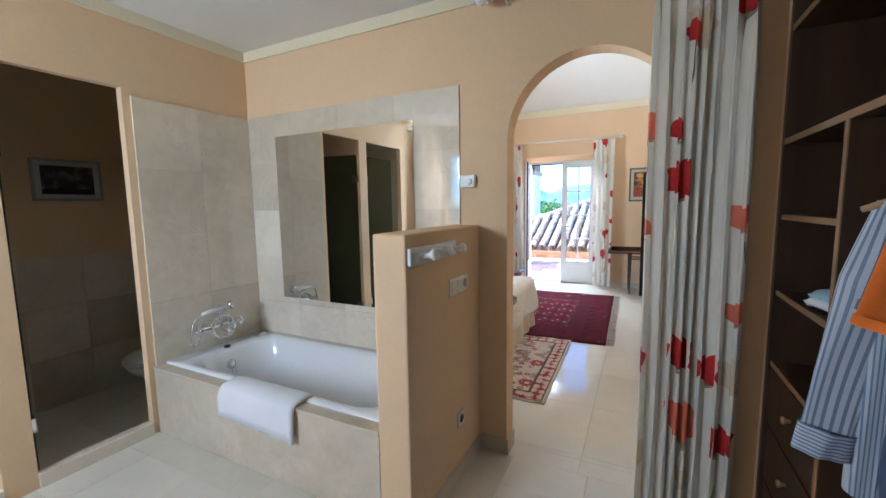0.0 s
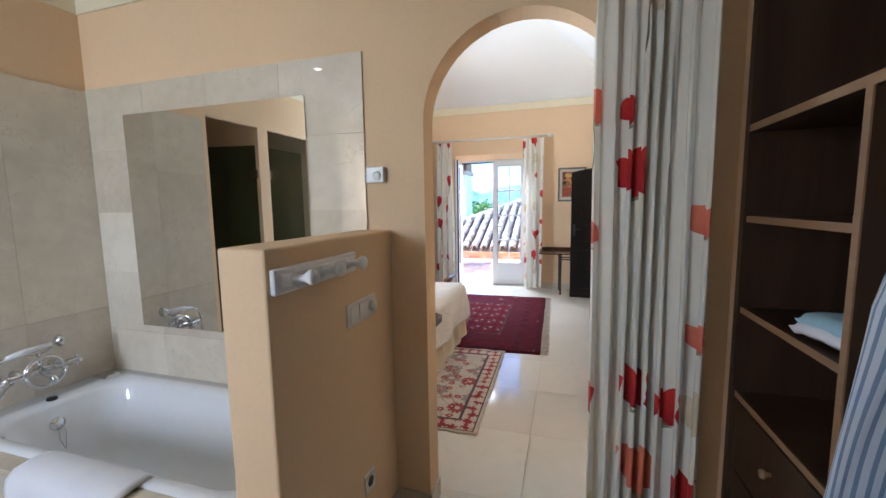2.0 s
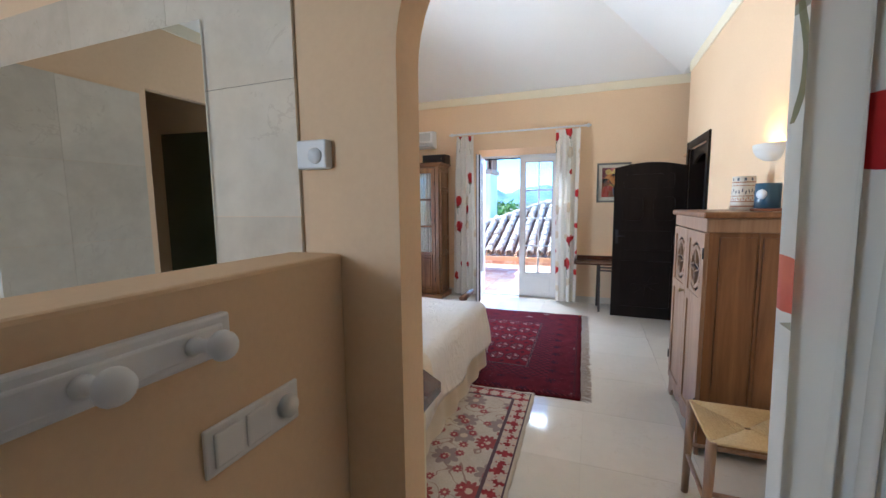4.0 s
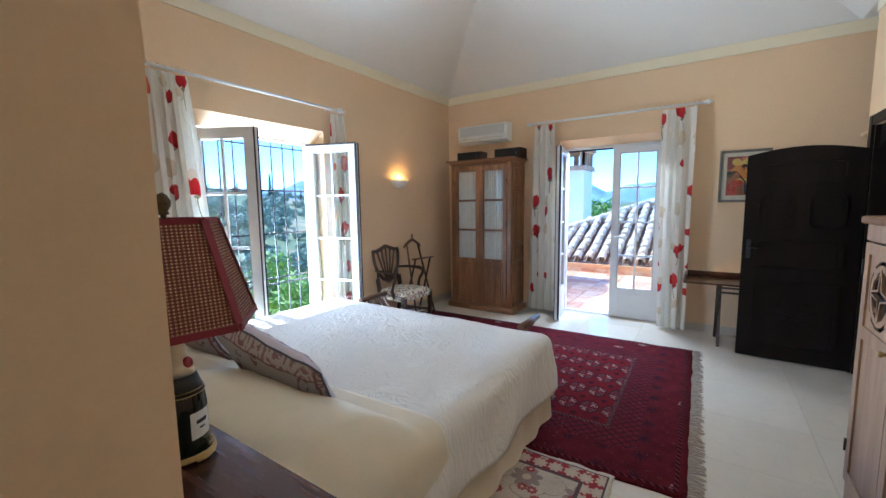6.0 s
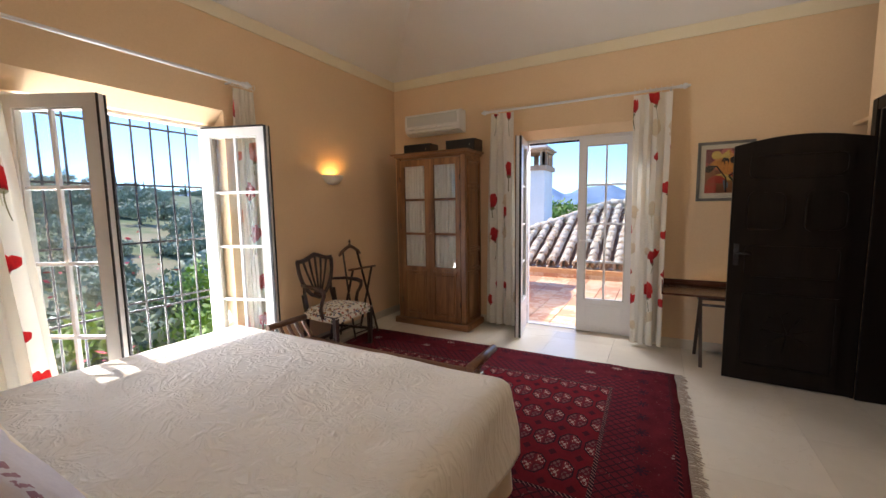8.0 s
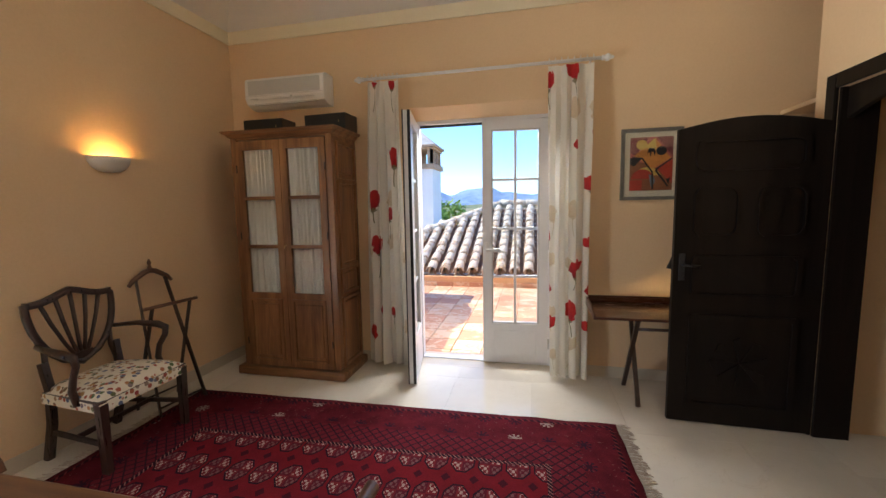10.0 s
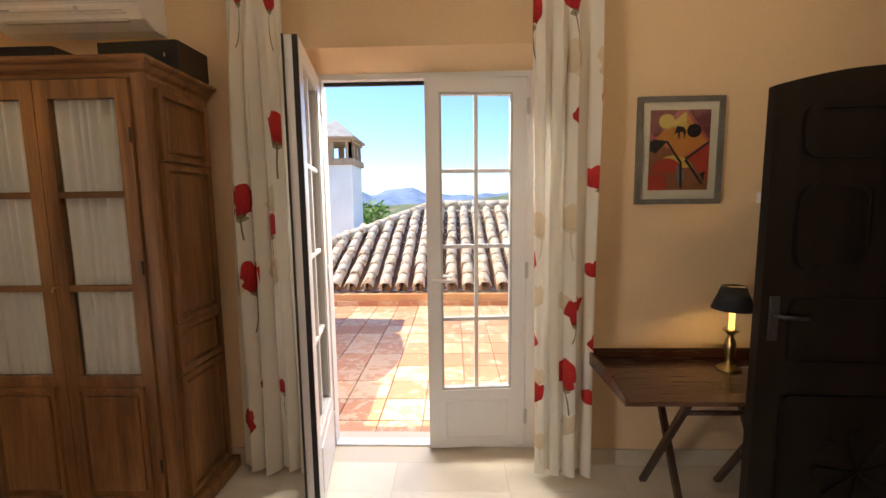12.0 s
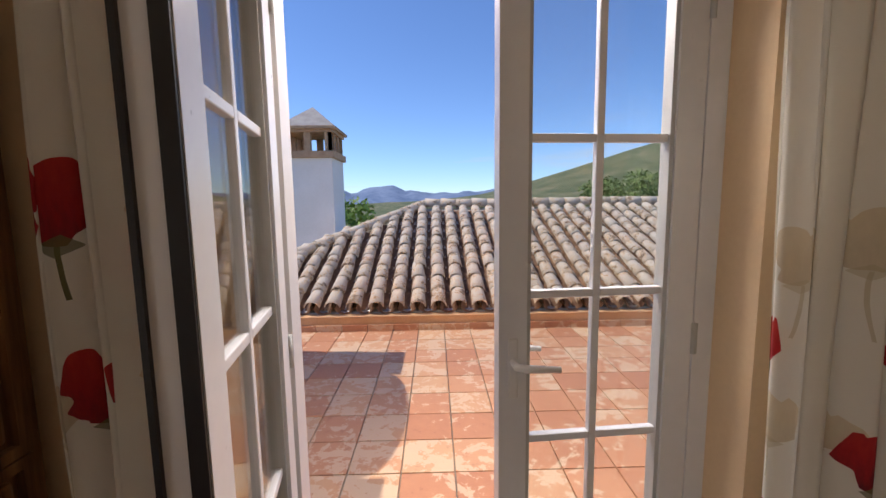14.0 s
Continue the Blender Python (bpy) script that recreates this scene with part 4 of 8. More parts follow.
# lattice band next to the field
inb = ex.gt(-0.19) * ey.gt(-0.20) * (field * -1 + 1)
dg = ((x + y).mod(0.066) - 0.033).abs().lt(0.006).max(((x - y).mod(0.066) - 0.033).abs().lt(0.006))
c = k.mix(inb * 0.5, c, (0.13, 0.014, 0.022))
c = k.mix(inb * dg * 0.9, c, (0.020, 0.008, 0.014))
inl = (ex.abs().lt(0.012) * ey.gt(-0.02)).max(ey.abs().lt(0.012) * ex.gt(-0.02))
c = k.mix(inl, c, k.ramp(((x + y) * 240).sin(), (0.4, (0.018, 0.006, 0.012)), (0.9, (0.25, 0.12, 0.10))))
# stars in the outer border
sx, sy = x.mod(0.20) - 0.10, y.mod(0.20) - 0.10
sr = (sx * sx + sy * sy).sqrt()
ang = sy.atan2(sx)
star = sr.lt(0.044) * ((ang * 8).sin().gt(0.0) + sr.lt(0.018)).min(1.0)
rowid = ((x / 0.20).floor() * 0.37 + (y / 0.20).floor() * 0.61).mod(1.0)
inout = edge.band(0.06, 0.27) * (field * -1 + 1) * (inb * -1 + 1)
c = k.mix(inout * star * 0.9, c, (0.022, 0.009, 0.018))
c = k.mix(inout * star * rowid.gt(0.84) * 0.7, c, (0.36, 0.30, 0.25))
speck = k.noise(55, 1).gt(0.72)
c = k.mix((field * -1 + 1) * speck * 0.6, c, (0.16, 0.085, 0.075))
guard = edge.band(0.035, 0.055)
c = k.mix(guard, c, k.ramp(((x + y) * 150).sin(), (0.3, (0.02, 0.006, 0.012)), (0.8, (0.17, 0.03, 0.03))))
k.colour(c)
k.bump(n2, 0.4, 0.003)
k.set(Specular_IOR_Level=0.08)
M["bokhara"] = k.m

# ivory rug with crimson flowers
R2X0, R2X1, R2Y0, R2Y1 = -1.75, -0.58, 2.58, 4.02
k = Mat("ivory_floral_wool", 0.95)
x, y, _ = k.xyz(k.obj)
hx, hy = (R2X1 - R2X0) / 2, (R2Y1 - R2Y0) / 2
edge = (-(x.abs()) + hx).min(-(y.abs()) + hy)
n2 = k.noise(160, 2)
c = k.ramp(k.noise(7, 3) * 0.5 + n2 * 0.5, (0.35, (0.44, 0.37, 0.28)), (0.65, (0.58, 0.50, 0.39)))


def flowers(scale, rad, col, c, mask, petals, seedloc, rand=0.5, lo=0.0, hi=1.0):
    vv = k.vec(k.obj, (1, 1, 0.001), seedloc)
    vn = k.voronoi(scale, vv, "F1", rand, "2D")
    px, py, _ = k.xyz(vn.outputs["Position"])
    vx, vy, _ = k.xyz(vv)
    dx, dy = vx - px, vy - py
    r = (dx * dx + dy * dy).sqrt()
    cc = k.xyz(vn.outputs["Color"])[0]
    sh = r - (dy.atan2(dx) * petals).sin().abs() * rad * 0.35
    hit_ = sh.lt(rad * 0.65) * mask * cc.gt(lo) * cc.lt(hi)
    c = k.mix(hit_ * 0.9, c, col)
    return k.mix(hit_ * r.lt(rad * 0.28), c, (0.55, 0.42, 0.30))


fieldm = edge.gt(0.15)
vines = ((k.noise(6, 1, None, 0.5, 0.6) - 0.5).abs().lt(0.010)) * fieldm
c = k.mix(vines * 0.7, c, (0.22, 0.10, 0.08))
c = flowers(4.2, 0.075, (0.25, 0.012, 0.02), c, fieldm, 6, (0.1, 0.05, 0), 0.4, 0.0, 0.5)
c = flowers(4.2, 0.085, (0.26, 0.19, 0.17), c, fieldm, 4, (0.1, 0.05, 0), 0.4, 0.5, 1.0)
c = flowers(11, 0.030, (0.28, 0.03, 0.04), c, fieldm, 4, (0.7, 0.35, 0), 0.9, 0.45, 1.0)
border = edge.band(0.03, 0.13)
c = k.mix(border, c, k.ramp(k.noise(20, 2), (0.3, (0.20, 0.012, 0.018)), (0.7, (0.30, 0.03, 0.035))))
c = flowers(12, 0.042, (0.52, 0.44, 0.34), c, border, 4, (0.3, 0.8, 0), 0.3)
c = k.mix(edge.band(0.13, 0.15).max(edge.band(0.022, 0.032)), c, (0.09, 0.05, 0.06))
k.colour(c)
k.bump(n2, 0.4, 0.003)
M["ivoryrug"] = k.m

# lays an outline in x and z down into x and y, its depth upwards
LIE = Matrix.Rotation(radians(90), 4, "X") @ Matrix.Scale(-1, 4, (0, 0, 1))

# ---- openings: terrace door, west window ----


def leaf(name, parent, m, w, z0, z1, handle, panel_top=0.37, flip=1, seal=0.006, rubber=True):
    """A white glazed leaf hinged at x = 0 that reaches +x; parts: frame, panel, panes, bars."""
    T, st = 0.056, 0.078
    ob = part(name, frame_prism(rect(0, z0, w, z1), rect(st, panel_top, w - st, z1 - 0.075), T, Matrix.Translation((0, -T / 2, 0))), M["white"], parent)
    ob.matrix_basis = m
    gx0, gx1, gz0, gz1 = st, w - st, panel_top, z1 - 0.075
    part("panel", slab((st + 0.02, -T / 2 - 0.004, z0 + 0.06), (w - st - 0.02, T / 2 + 0.004, panel_top - 0.06), 0.006), M["white"], ob)
    part("bead", frame_prism(rect(gx0 - 0.002, gz0 - 0.002, gx1 + 0.002, gz1 + 0.002), rect(gx0 + 0.012, gz0 + 0.012, gx1 - 0.012, gz1 - 0.012), T - 0.016, Matrix.Translation((0, -T / 2 + 0.008, 0))), M["grey_plastic"], ob)
    hs = [gz0 + (gz1 - gz0) * i / 4 for i in (1, 2, 3)]
    cx = (gx0 + gx1) / 2
    part("glazing_bar", slab((cx - 0.011, -0.012, gz0 + 0.01), (cx + 0.011, 0.012, gz1 - 0.01), 0.003), M["white"], ob)
    for h in hs:
        for a, b in ((gx0 + 0.01, cx - 0.011), (cx + 0.011, gx1 - 0.01)):
            part("glazing_bar", slab((a, -0.012, h - 0.011), (b, 0.012, h + 0.011), 0.003), M["white"], ob)
    p = part("pane", slab((gx0 + 0.005, -0.003, gz0 + 0.005), (gx1 - 0.005, 0.003, gz1 - 0.005)), M["glass"], ob, "clear glass pane")
    p.visible_shadow = False
    bm = bmesh.new()
    yo = flip * (T / 2 + 0.004)
    for a, b in (((w, -flip * (0.026 - seal) - seal, z0), (w + 0.007, -flip * (0.026 - seal) + seal, z1)), ((w - 0.010, yo - 0.004, z0), (w + 0.009, yo + 0.004, z1)), ((0.0, yo - 0.004, z1 - 0.008), (w - 0.010, yo + 0.004, z1 + 0.005))):
        box(bm, a, b)
    if rubber:
        part("gasket", bm, M["gasket"], ob, "black rubber seal")
    if handle:
        for s in (-1, 1):
            y = s * T / 2
            part("handle_plate", slab((w - 0.052, min(y, y + s * 0.008), 0.93), (w - 0.024, max(y, y + s * 0.008), 1.10), 0.004), M["plastic"], ob)
            part("handle", tube([(w - 0.038, y, 1.035), (w - 0.038, y + s * 0.045, 1.035), (w - 0.06, y + s * 0.052, 1.033), (w - 0.155, y + s * 0.050, 1.025)], [0.010, 0.010, 0.011, 0.008], 8), M["plastic"], ob)
    for h in (z0 + 0.18, (z0 + z1) / 2, z1 - 0.15):
        part("hinge", tube([(-0.006, -flip * T / 2, h - 0.045), (-0.006, -flip * T / 2, h + 0.045)], 0.009, 8), M["grey_plastic"], ob)
    return ob


FY = 7.28
door = thing("door_1", pose(0, 0, 0), "white glazed double terrace door with one leaf open", "door", kind="structure")
DHEAD = 2.21
part("door_frame", frame_prism(rect(DX0, 0.0, DX1, DHEAD), rect(DX0 + 0.055, 0.012, DX1 - 0.055, DHEAD - 0.07), 0.07, Matrix.Translation((0, FY, 0))), M["white"], door)
part("threshold", slab((DX0, FY + 0.015, 0.0), (DX1, FY + 0.055, 0.011)), M["gasket"], door, "dark metal threshold")
bm = bmesh.new()
box(bm, (DX0 + 0.055, FY + 0.045, DHEAD - 0.090), (DX1 - 0.055, FY + 0.06, DHEAD - 0.07))
part("seal", bm, M["gasket"], door, "black rubber seal")
hl, hr = DX0 + 0.06, DX1 - 0.06
lw = (hr - hl) / 2
leaf("leaf", door, pose(hr, FY + 0.03, 0, 0, 0, 180 + 4.5), lw, 0.015, DHEAD - 0.075, True, 0.37, -1, rubber=False)
leaf("leaf", door, pose(hl - 0.03, FY - 0.045, 0, 0, 0, -79.5), lw, 0.015, DHEAD - 0.075, False, 0.37, -1, 0.011)
structure("sill_terrace", slab((DX0, N + 0.0, -0.02), (DX1, N + 0.31, 0.0)), M["skirt"], "limestone threshold under the door", "sill")

win = thing("window_1", pose(0, 0, 0), "tall white casement window with both leaves open inwards", "window", kind="structure")
RM = Matrix.Translation((W - 0.20, 0, 0)) @ Matrix.Rotation(radians(90), 4, "Z")
part("window_frame", frame_prism(rect(WY0, WBOT, WY1, WHEAD), rect(WY0 + 0.055, WBOT + 0.05, WY1 - 0.055, WHEAD - 0.07), 0.07, RM), M["white"], win)
ww = (WY1 - WY0 - 0.12) / 2
leaf("leaf", win, pose(W - 0.19, WY1 - 0.06, 0, 0, 0, 19), ww, WBOT + 0.05, WHEAD - 0.075, False, 0.22, -1)
leaf("leaf", win, pose(W - 0.19, WY0 + 0.06, 0, 0, 0, 27), ww, WBOT + 0.05, WHEAD - 0.075, False, 0.22, 1)
part("window_sill", slab((W - 0.20, WY0, WBOT), (W + 0.01, WY1, WBOT + 0.025), 0.004), M["skirt"], win)
grille = thing("window_grille", pose(W - 0.36, 0, 0), "black iron window grille with thin bars", "grille")
n = 11
for i in range(n):
    y = WY0 - 0.02 + (WY1 - WY0 + 0.04) * i / (n - 1)
    part("bar", tube([(0, y, WBOT - 0.05), (0, y, WTOP + 0.05)], 0.0075, 6), M["iron"], grille)
for h in (0.20, 0.66, 0.72, 1.18, 1.62, 2.06):
    part("cross_bar", slab((-0.005, WY0 - 0.05, h - 0.008), (0.005, WY1 + 0.05, h + 0.008)), M["iron"], grille)
for h in (0.25, 2.0):
    for y in (WY0 - 0.03, WY1 + 0.03):
        part("lug", slab((0, y - 0.008, h - 0.008), (0.075, y + 0.008, h + 0.008)), M["iron"], grille)

bw = thing("window_2", pose(0, 0, 0), "small white bathroom window with glazing bars", "window", kind="structure")
part("window_frame", frame_prism(rect(BWX0, BWZ0, BWX1, BWZ1), rect(BWX0 + 0.05, BWZ0 + 0.05, BWX1 - 0.05, BWZ1 - 0.05), 0.06, Matrix.Translation((0, BS - 0.16, 0))), M["white"], bw)
part("glazing_bar", slab(((BWX0 + BWX1) / 2 - 0.012, BS - 0.14, BWZ0 + 0.05), ((BWX0 + BWX1) / 2 + 0.012, BS - 0.12, BWZ1 - 0.05)), M["white"], bw)
for h in (1.45, 1.68, 1.9):
    part("glazing_bar", slab((BWX0 + 0.05, BS - 0.139, h - 0.01), (BWX1 - 0.05, BS - 0.121, h + 0.01)), M["white"], bw)

# ---- curtains ----


def curtain(name, label, m, w_top, w_bot, h, folds, seed, flat=1.35, shift=0.0, depth=0.040):
    """A gathered curtain in its own x (width) and z, hung from z = 0."""
    rng = random.Random(seed)
    nu, nv = folds * 16, 30
    ph = [rng.uniform(-0.5, 0.5) for _ in range(8)]
    off = rng.uniform(0, 9)
    ob = thing(name, m, label, "curtain", "poppy curtains")
    bm = bmesh.new()
    uvl = bm.loops.layers.uv.new("UVMap")
    g = []
    for j in range(nv + 1):
        t = j / nv
        row = []
        for i in range(nu + 1):
            s = i / nu
            wdt = w_top + (w_bot - w_top) * t ** 0.8
            a = 2 * math.pi * folds * (s + 0.055 * math.sin(4 * s + ph[0] * 6 + t * 0.9) + 0.022 * math.sin(11 * s + ph[1] * 6 + t * 0.5))
            amp = depth * (0.30 + 0.55 * min(t * 7, 1) + 0.25 * t) * (0.72 + 0.42 * math.sin(5 * s + ph[2] * 6 + 1.2 * t) * math.sin(9 * s + ph[6] * 6))
            x = (s - 0.5) * wdt + shift * t + 0.013 * math.sin(a * 2 + ph[3] * 3) * min(t * 5, 1) + 0.012 * math.sin(4 * t + ph[4] * 5) * t
            y = amp * math.sin(a + 0.5 * math.sin(2 * t + ph[5] * 4)) + 0.008 * math.sin(7 * t + 9 * s)
            row.append(bm.verts.new((x, y, -h * t)))
        g.append(row)
    for j in range(nv):
        for i in range(nu):
            f = bm.faces.new((g[j][i], g[j + 1][i], g[j + 1][i + 1], g[j][i + 1]))
            f.smooth = True
            for lp, (ii, jj) in zip(f.loops, ((i, j), (i, j + 1), (i + 1, j + 1), (i + 1, j))):
                lp[uvl].uv = (off + ii / nu * flat * max(w_top, w_bot) * 1.6, off + (1 - jj / nv) * h)
    part("cloth", bm, M["poppy"], ob)
    for i in range(folds * 2):
        x = (i / (folds * 2 - 1) - 0.5) * w_top * 0.96
        part("ring", tube([(x, 0.019 * math.cos(a), 0.034 + 0.021 * math.sin(a)) for a in [2 * math.pi * q / 10 for q in range(10)]], 0.0028, 5, True), M["plastic"], ob)
    return ob


def pole(name, label, m, length, brackets=True):
    """A white pole along x from 0, with turned ends and wall brackets towards +y."""
    ob = thing(name, m, label, "curtain pole", "curtain poles")
    part("rod", tube([(0, 0, 0), (length, 0, 0)], 0.0125, 12), M["white"], ob)
    fin = [(0.0125, 0), (0.020, 0.004), (0.020, 0.012), (0.012, 0.018), (0.026, 0.034), (0.028, 0.046), (0.018, 0.062), (0.012, 0.066), (0.015, 0.074), (0.006, 0.086), (0, 0.088)]
    part("finial", lathe(fin, n=14, m=Matrix.Translation((length, 0, 0)) @ Matrix.Rotation(radians(90), 4, "Y")), M["white"], ob)
    part("finial", lathe(fin, n=14, m=Matrix.Rotation(radians(-90), 4, "Y")), M["white"], ob)
    for x in (0.07, length - 0.07):
        part("bracket", tube([(x, 0, 0), (x, 0.11, 0)], 0.008, 8), M["white"], ob)
    return ob


PZ = 2.487
pole("curtain_pole", "white turned curtain pole above the terrace door", pose(-2.24, 7.02, PZ), 1.88)
curtain("curtain", "cream curtain printed with red poppies beside the terrace door", pose(-2.07, 7.01, PZ - 0.03), 0.27, 0.36, 2.42, 4, 24, shift=-0.03)
curtain("curtain", "cream curtain printed with red poppies beside the terrace door", pose(-0.575, 7.01, PZ - 0.03), 0.33, 0.27, 2.43, 4, 12, shift=-0.005)
pole("curtain_pole", "white turned curtain pole above the tall window", pose(-3.50, 3.05, 2.44, 0, 0, 90), 1.78)
curtain("curtain", "cream curtain printed with red poppies at the tall window", pose(-3.49, 3.24, 2.41, 0, 0, 90), 0.31, 0.40, 2.36, 4, 13, shift=0.10)
curtain("curtain", "cream curtain printed with red poppies at the tall window", pose(-3.545, 4.87, 2.41, 0, 0, 90), 0.20, 0.20, 2.36, 4, 14, depth=0.03)
pole("curtain_pole", "white curtain pole over the archway", pose(-0.70, 1.83, 2.42), 1.15)
curtain("curtain", "cream poppy curtain drawn aside at the archway", pose(0.205, 1.80, 2.39), 0.36, 0.345, 2.37, 7, 21, shift=-0.015, depth=0.050)

curtain("curtain", "narrow cream poppy curtain at the bathroom wall", pose(BX + 0.045, -0.50, 2.33, 0, 0, 90), 0.18, 0.18, 2.2, 4, 16, depth=0.03)
pole("curtain_pole", "short white curtain pole in the bathroom", pose(BX + 0.045, -1.22, 2.36, 0, 0, 90), 0.86)

# ---- bedroom furniture ----


def armoire(at):
    ob = thing("wardrobe_cabinet", at, "waxed pine cabinet with glazed curtained doors", "cabinet")
    w, d, h = 0.91, 0.42, 2.0
    part("plinth", slab((-0.05, -0.045, 0.0), (w + 0.05, d, 0.075), 0.012), M["pine_x"], ob)
    part("side", slab((0.001, 0.02, 0.075), (0.022, d, h)), M["pine"], ob)
    part("side", slab((w - 0.022, 0.02, 0.075), (w - 0.001, d, h)), M["pine"], ob)
    part("back", slab((0.022, d - 0.015, 0.075), (w - 0.022, d, h)), M["pine"], ob)
    part("post", slab((0, -0.004, 0.075), (0.055, 0.02, h), 0.004), M["pine"], ob)
    part("post", slab((w - 0.055, -0.004, 0.075), (w, 0.02, h), 0.004), M["pine"], ob)
    prof = [(0.0, 1.985), (0.0, 2.0), (0.018, 2.012), (0.03, 2.03), (0.045, 2.034), (0.055, 2.042), (0.055, 2.054)]
    bm = bmesh.new()
    rows = [[bm.verts.new(p) for p in ((-o, -o, z), (w + o, -o, z), (w + o, d, z), (-o, d, z))] for o, z in prof]
    for p, q in zip(rows, rows[1:]):
        for i in range(4):
            bm.faces.new((p[i], p[(i + 1) % 4], q[(i + 1) % 4], q[i]))
    bm.faces.new(rows[-1])
    bm.faces.new(list(reversed(rows[0])))
    part("cornice", bm, M["pine_x"], ob)
    # panelled side
    for z0, z1 in ((0.12, 0.66), (0.72, 0.90), (0.95, 1.62), (1.68, 1.93)):
        part("side_panel", slab((w - 0.012, 0.092, z0 + 0.017), (w + 0.013, d - 0.077, z1 - 0.017), 0.011), M["pine"], ob)
        part("moulding", frame_prism(rect(0.052, z0 - 0.023, d - 0.037, z1 + 0.023), rect(0.078, z0 + 0.003, d - 0.063, z1 - 0.003), 0.020, Matrix.Translation((w, 0, 0)) @ Matrix.Rotation(radians(90), 4, "Z") @ Matrix.Translation((0, -0.020, 0))), M["pine"], ob)
    dw = (w - 0.11) / 2
    for i in range(2):
        x0 = 0.055 + i * dw
        dr = part("door", frame_prism(rect(x0 + 0.002, 0.085, x0 + dw - 0.002, 1.975), rect(x0 + 0.060, 0.72, x0 + dw - 0.060, 1.90), 0.024, Matrix.Translation((0, -0.016, 0))), M["pine"], ob)
        part("lower_panel", slab((x0 + 0.080, -0.027, 0.180), (x0 + dw - 0.080, -0.012, 0.630), 0.009), M["pine"], dr)
        part("moulding", frame_prism(rect(x0 + 0.048, 0.138, x0 + dw - 0.048, 0.672), rect(x0 + 0.066, 0.156, x0 + dw - 0.066, 0.654), 0.016, Matrix.Translation((0, -0.030, 0))), M["pine"], dr)
        for z in (1.11, 1.51):
            part("glazing_bar", slab((x0 + 0.058, -0.014, z - 0.014), (x0 + dw - 0.058, 0.006, z + 0.014), 0.003), M["pine_x"], dr)
        for z0, z1 in ((0.72, 1.096), (1.124, 1.496), (1.524, 1.90)):
            p = part("pane", slab((x0 + 0.058, -0.004, z0 - 0.002), (x0 + dw - 0.058, -0.001, z1 + 0.002)), M["glass"], dr, "clear glass pane")
            p.visible_shadow = False
        bm = bmesh.new()
        g = [[bm.verts.new((x0 + 0.045 + (dw - 0.09) * a / 60, 0.024 + 0.007 * math.sin(a * 0.75 + 1.5 * math.sin(a * 0.21 + i)) * (1 + 0.3 * b), 0.70 + 1.21 * b / 6)) for a in range(61)] for b in range(7)]
        for p, q in zip(g, g[1:]):
            for a in range(60):
                bm.faces.new((p[a], p[a + 1], q[a + 1], q[a])).smooth = True
        part("inner_curtain", bm, M["voile"], dr, "gathered white voile curtain")
        for z in (0.30, 1.2, 1.75):
            hx = x0 + 0.004 if i == 0 else x0 + dw - 0.004
            part("hinge", tube([(hx, -0.022, z - 0.03), (hx, -0.022, z + 0.03)], 0.005, 6), M["iron"], dr)
    part("key", tube([(w / 2 + 0.02, -0.02, 1.12), (w / 2 + 0.02, -0.045, 1.12), (w / 2 + 0.02, -0.05, 1.10)], 0.004, 6), M["brass"], ob)
    part("shelf", slab((0.022, 0.05, 0.70), (w - 0.022, d - 0.02, 0.72)), M["pine_x"], ob)
    return ob


armoire(pose(-3.29, 6.675, 0))


def speaker(at):
    ob = thing("loudspeaker", at, "black-fronted wooden loudspeaker on the pine cabinet", "speaker", "speakers on the cabinet")
    part("case", slab((0, 0.012, 0), (0.375, 0.21, 0.135), 0.004), M["oakveneer"], ob)
    part("grille", slab((0.002, 0, 0.002), (0.373, 0.013, 0.133), 0.004), M["black"], ob, "black cloth grille")
    part("badge", slab((0.315, -0.002, 0.06), (0.322, 0.001, 0.078)), M["chrome"], ob)
    return ob


sp = speaker(pose(-3.305, 6.86, 2.054))
copy_thing(sp, pose(-2.705, 6.84, 2.054, 0, 0, -3))

# air conditioner
ac = thing("air_conditioner", pose(-3.345, N, 2.318), "white wall-mounted air conditioner with grey grille", "air conditioner")
prof = [(0, 0.0), (0, 0.255), (-0.12, 0.255), (-0.155, 0.245), (-0.170, 0.222), (-0.175, 0.075), (-0.150, 0.028), (-0.085, 0.0)]
AW = 0.765
bm = prism(prof, AW, Matrix.Rotation(radians(90), 4, "Z") @ Matrix.Scale(-1, 4, (0, 1, 0)))
bmesh.ops.recalc_face_normals(bm, faces=bm.faces)
es = [e for e in bm.edges if abs(e.verts[0].co.x - e.verts[1].co.x) < 1e-6 and max(v.co.y for v in e.verts) < -0.01]
bmesh.ops.bevel(bm, geom=es, offset=0.008, segments=2, affect="EDGES", profile=0.5)
part("housing", bm, M["plastic"], ac)
part("intake", slab((0.035, -0.1765, 0.100), (AW - 0.035, -0.169, 0.222), 0.004), M["grey_plastic"], ac, "pale grey intake panel")
part("front_seam", slab((0.004, -0.1762, 0.092), (AW - 0.004, -0.170, 0.095)), M["grey_plastic"], ac)
# the grey of this strip stands in for slight shade at the outlet
part("outlet", slab((0.08, -0.152, 0.020), (AW - 0.08, -0.128, 0.032)), M["grey_plastic"], ac, "air outlet slot, its slight shade put in as grey")
part("flap", slab((0.075, -0.172, 0.024), (AW - 0.075, -0.140, 0.034), 0.004, Matrix.Rotation(radians(-8), 4, "X")), M["plastic"], ac, "air outlet flap")
part("indicator", slab((0.45, -0.180, 0.066), (0.465, -0.172, 0.080)), M["grey_plastic"], ac)
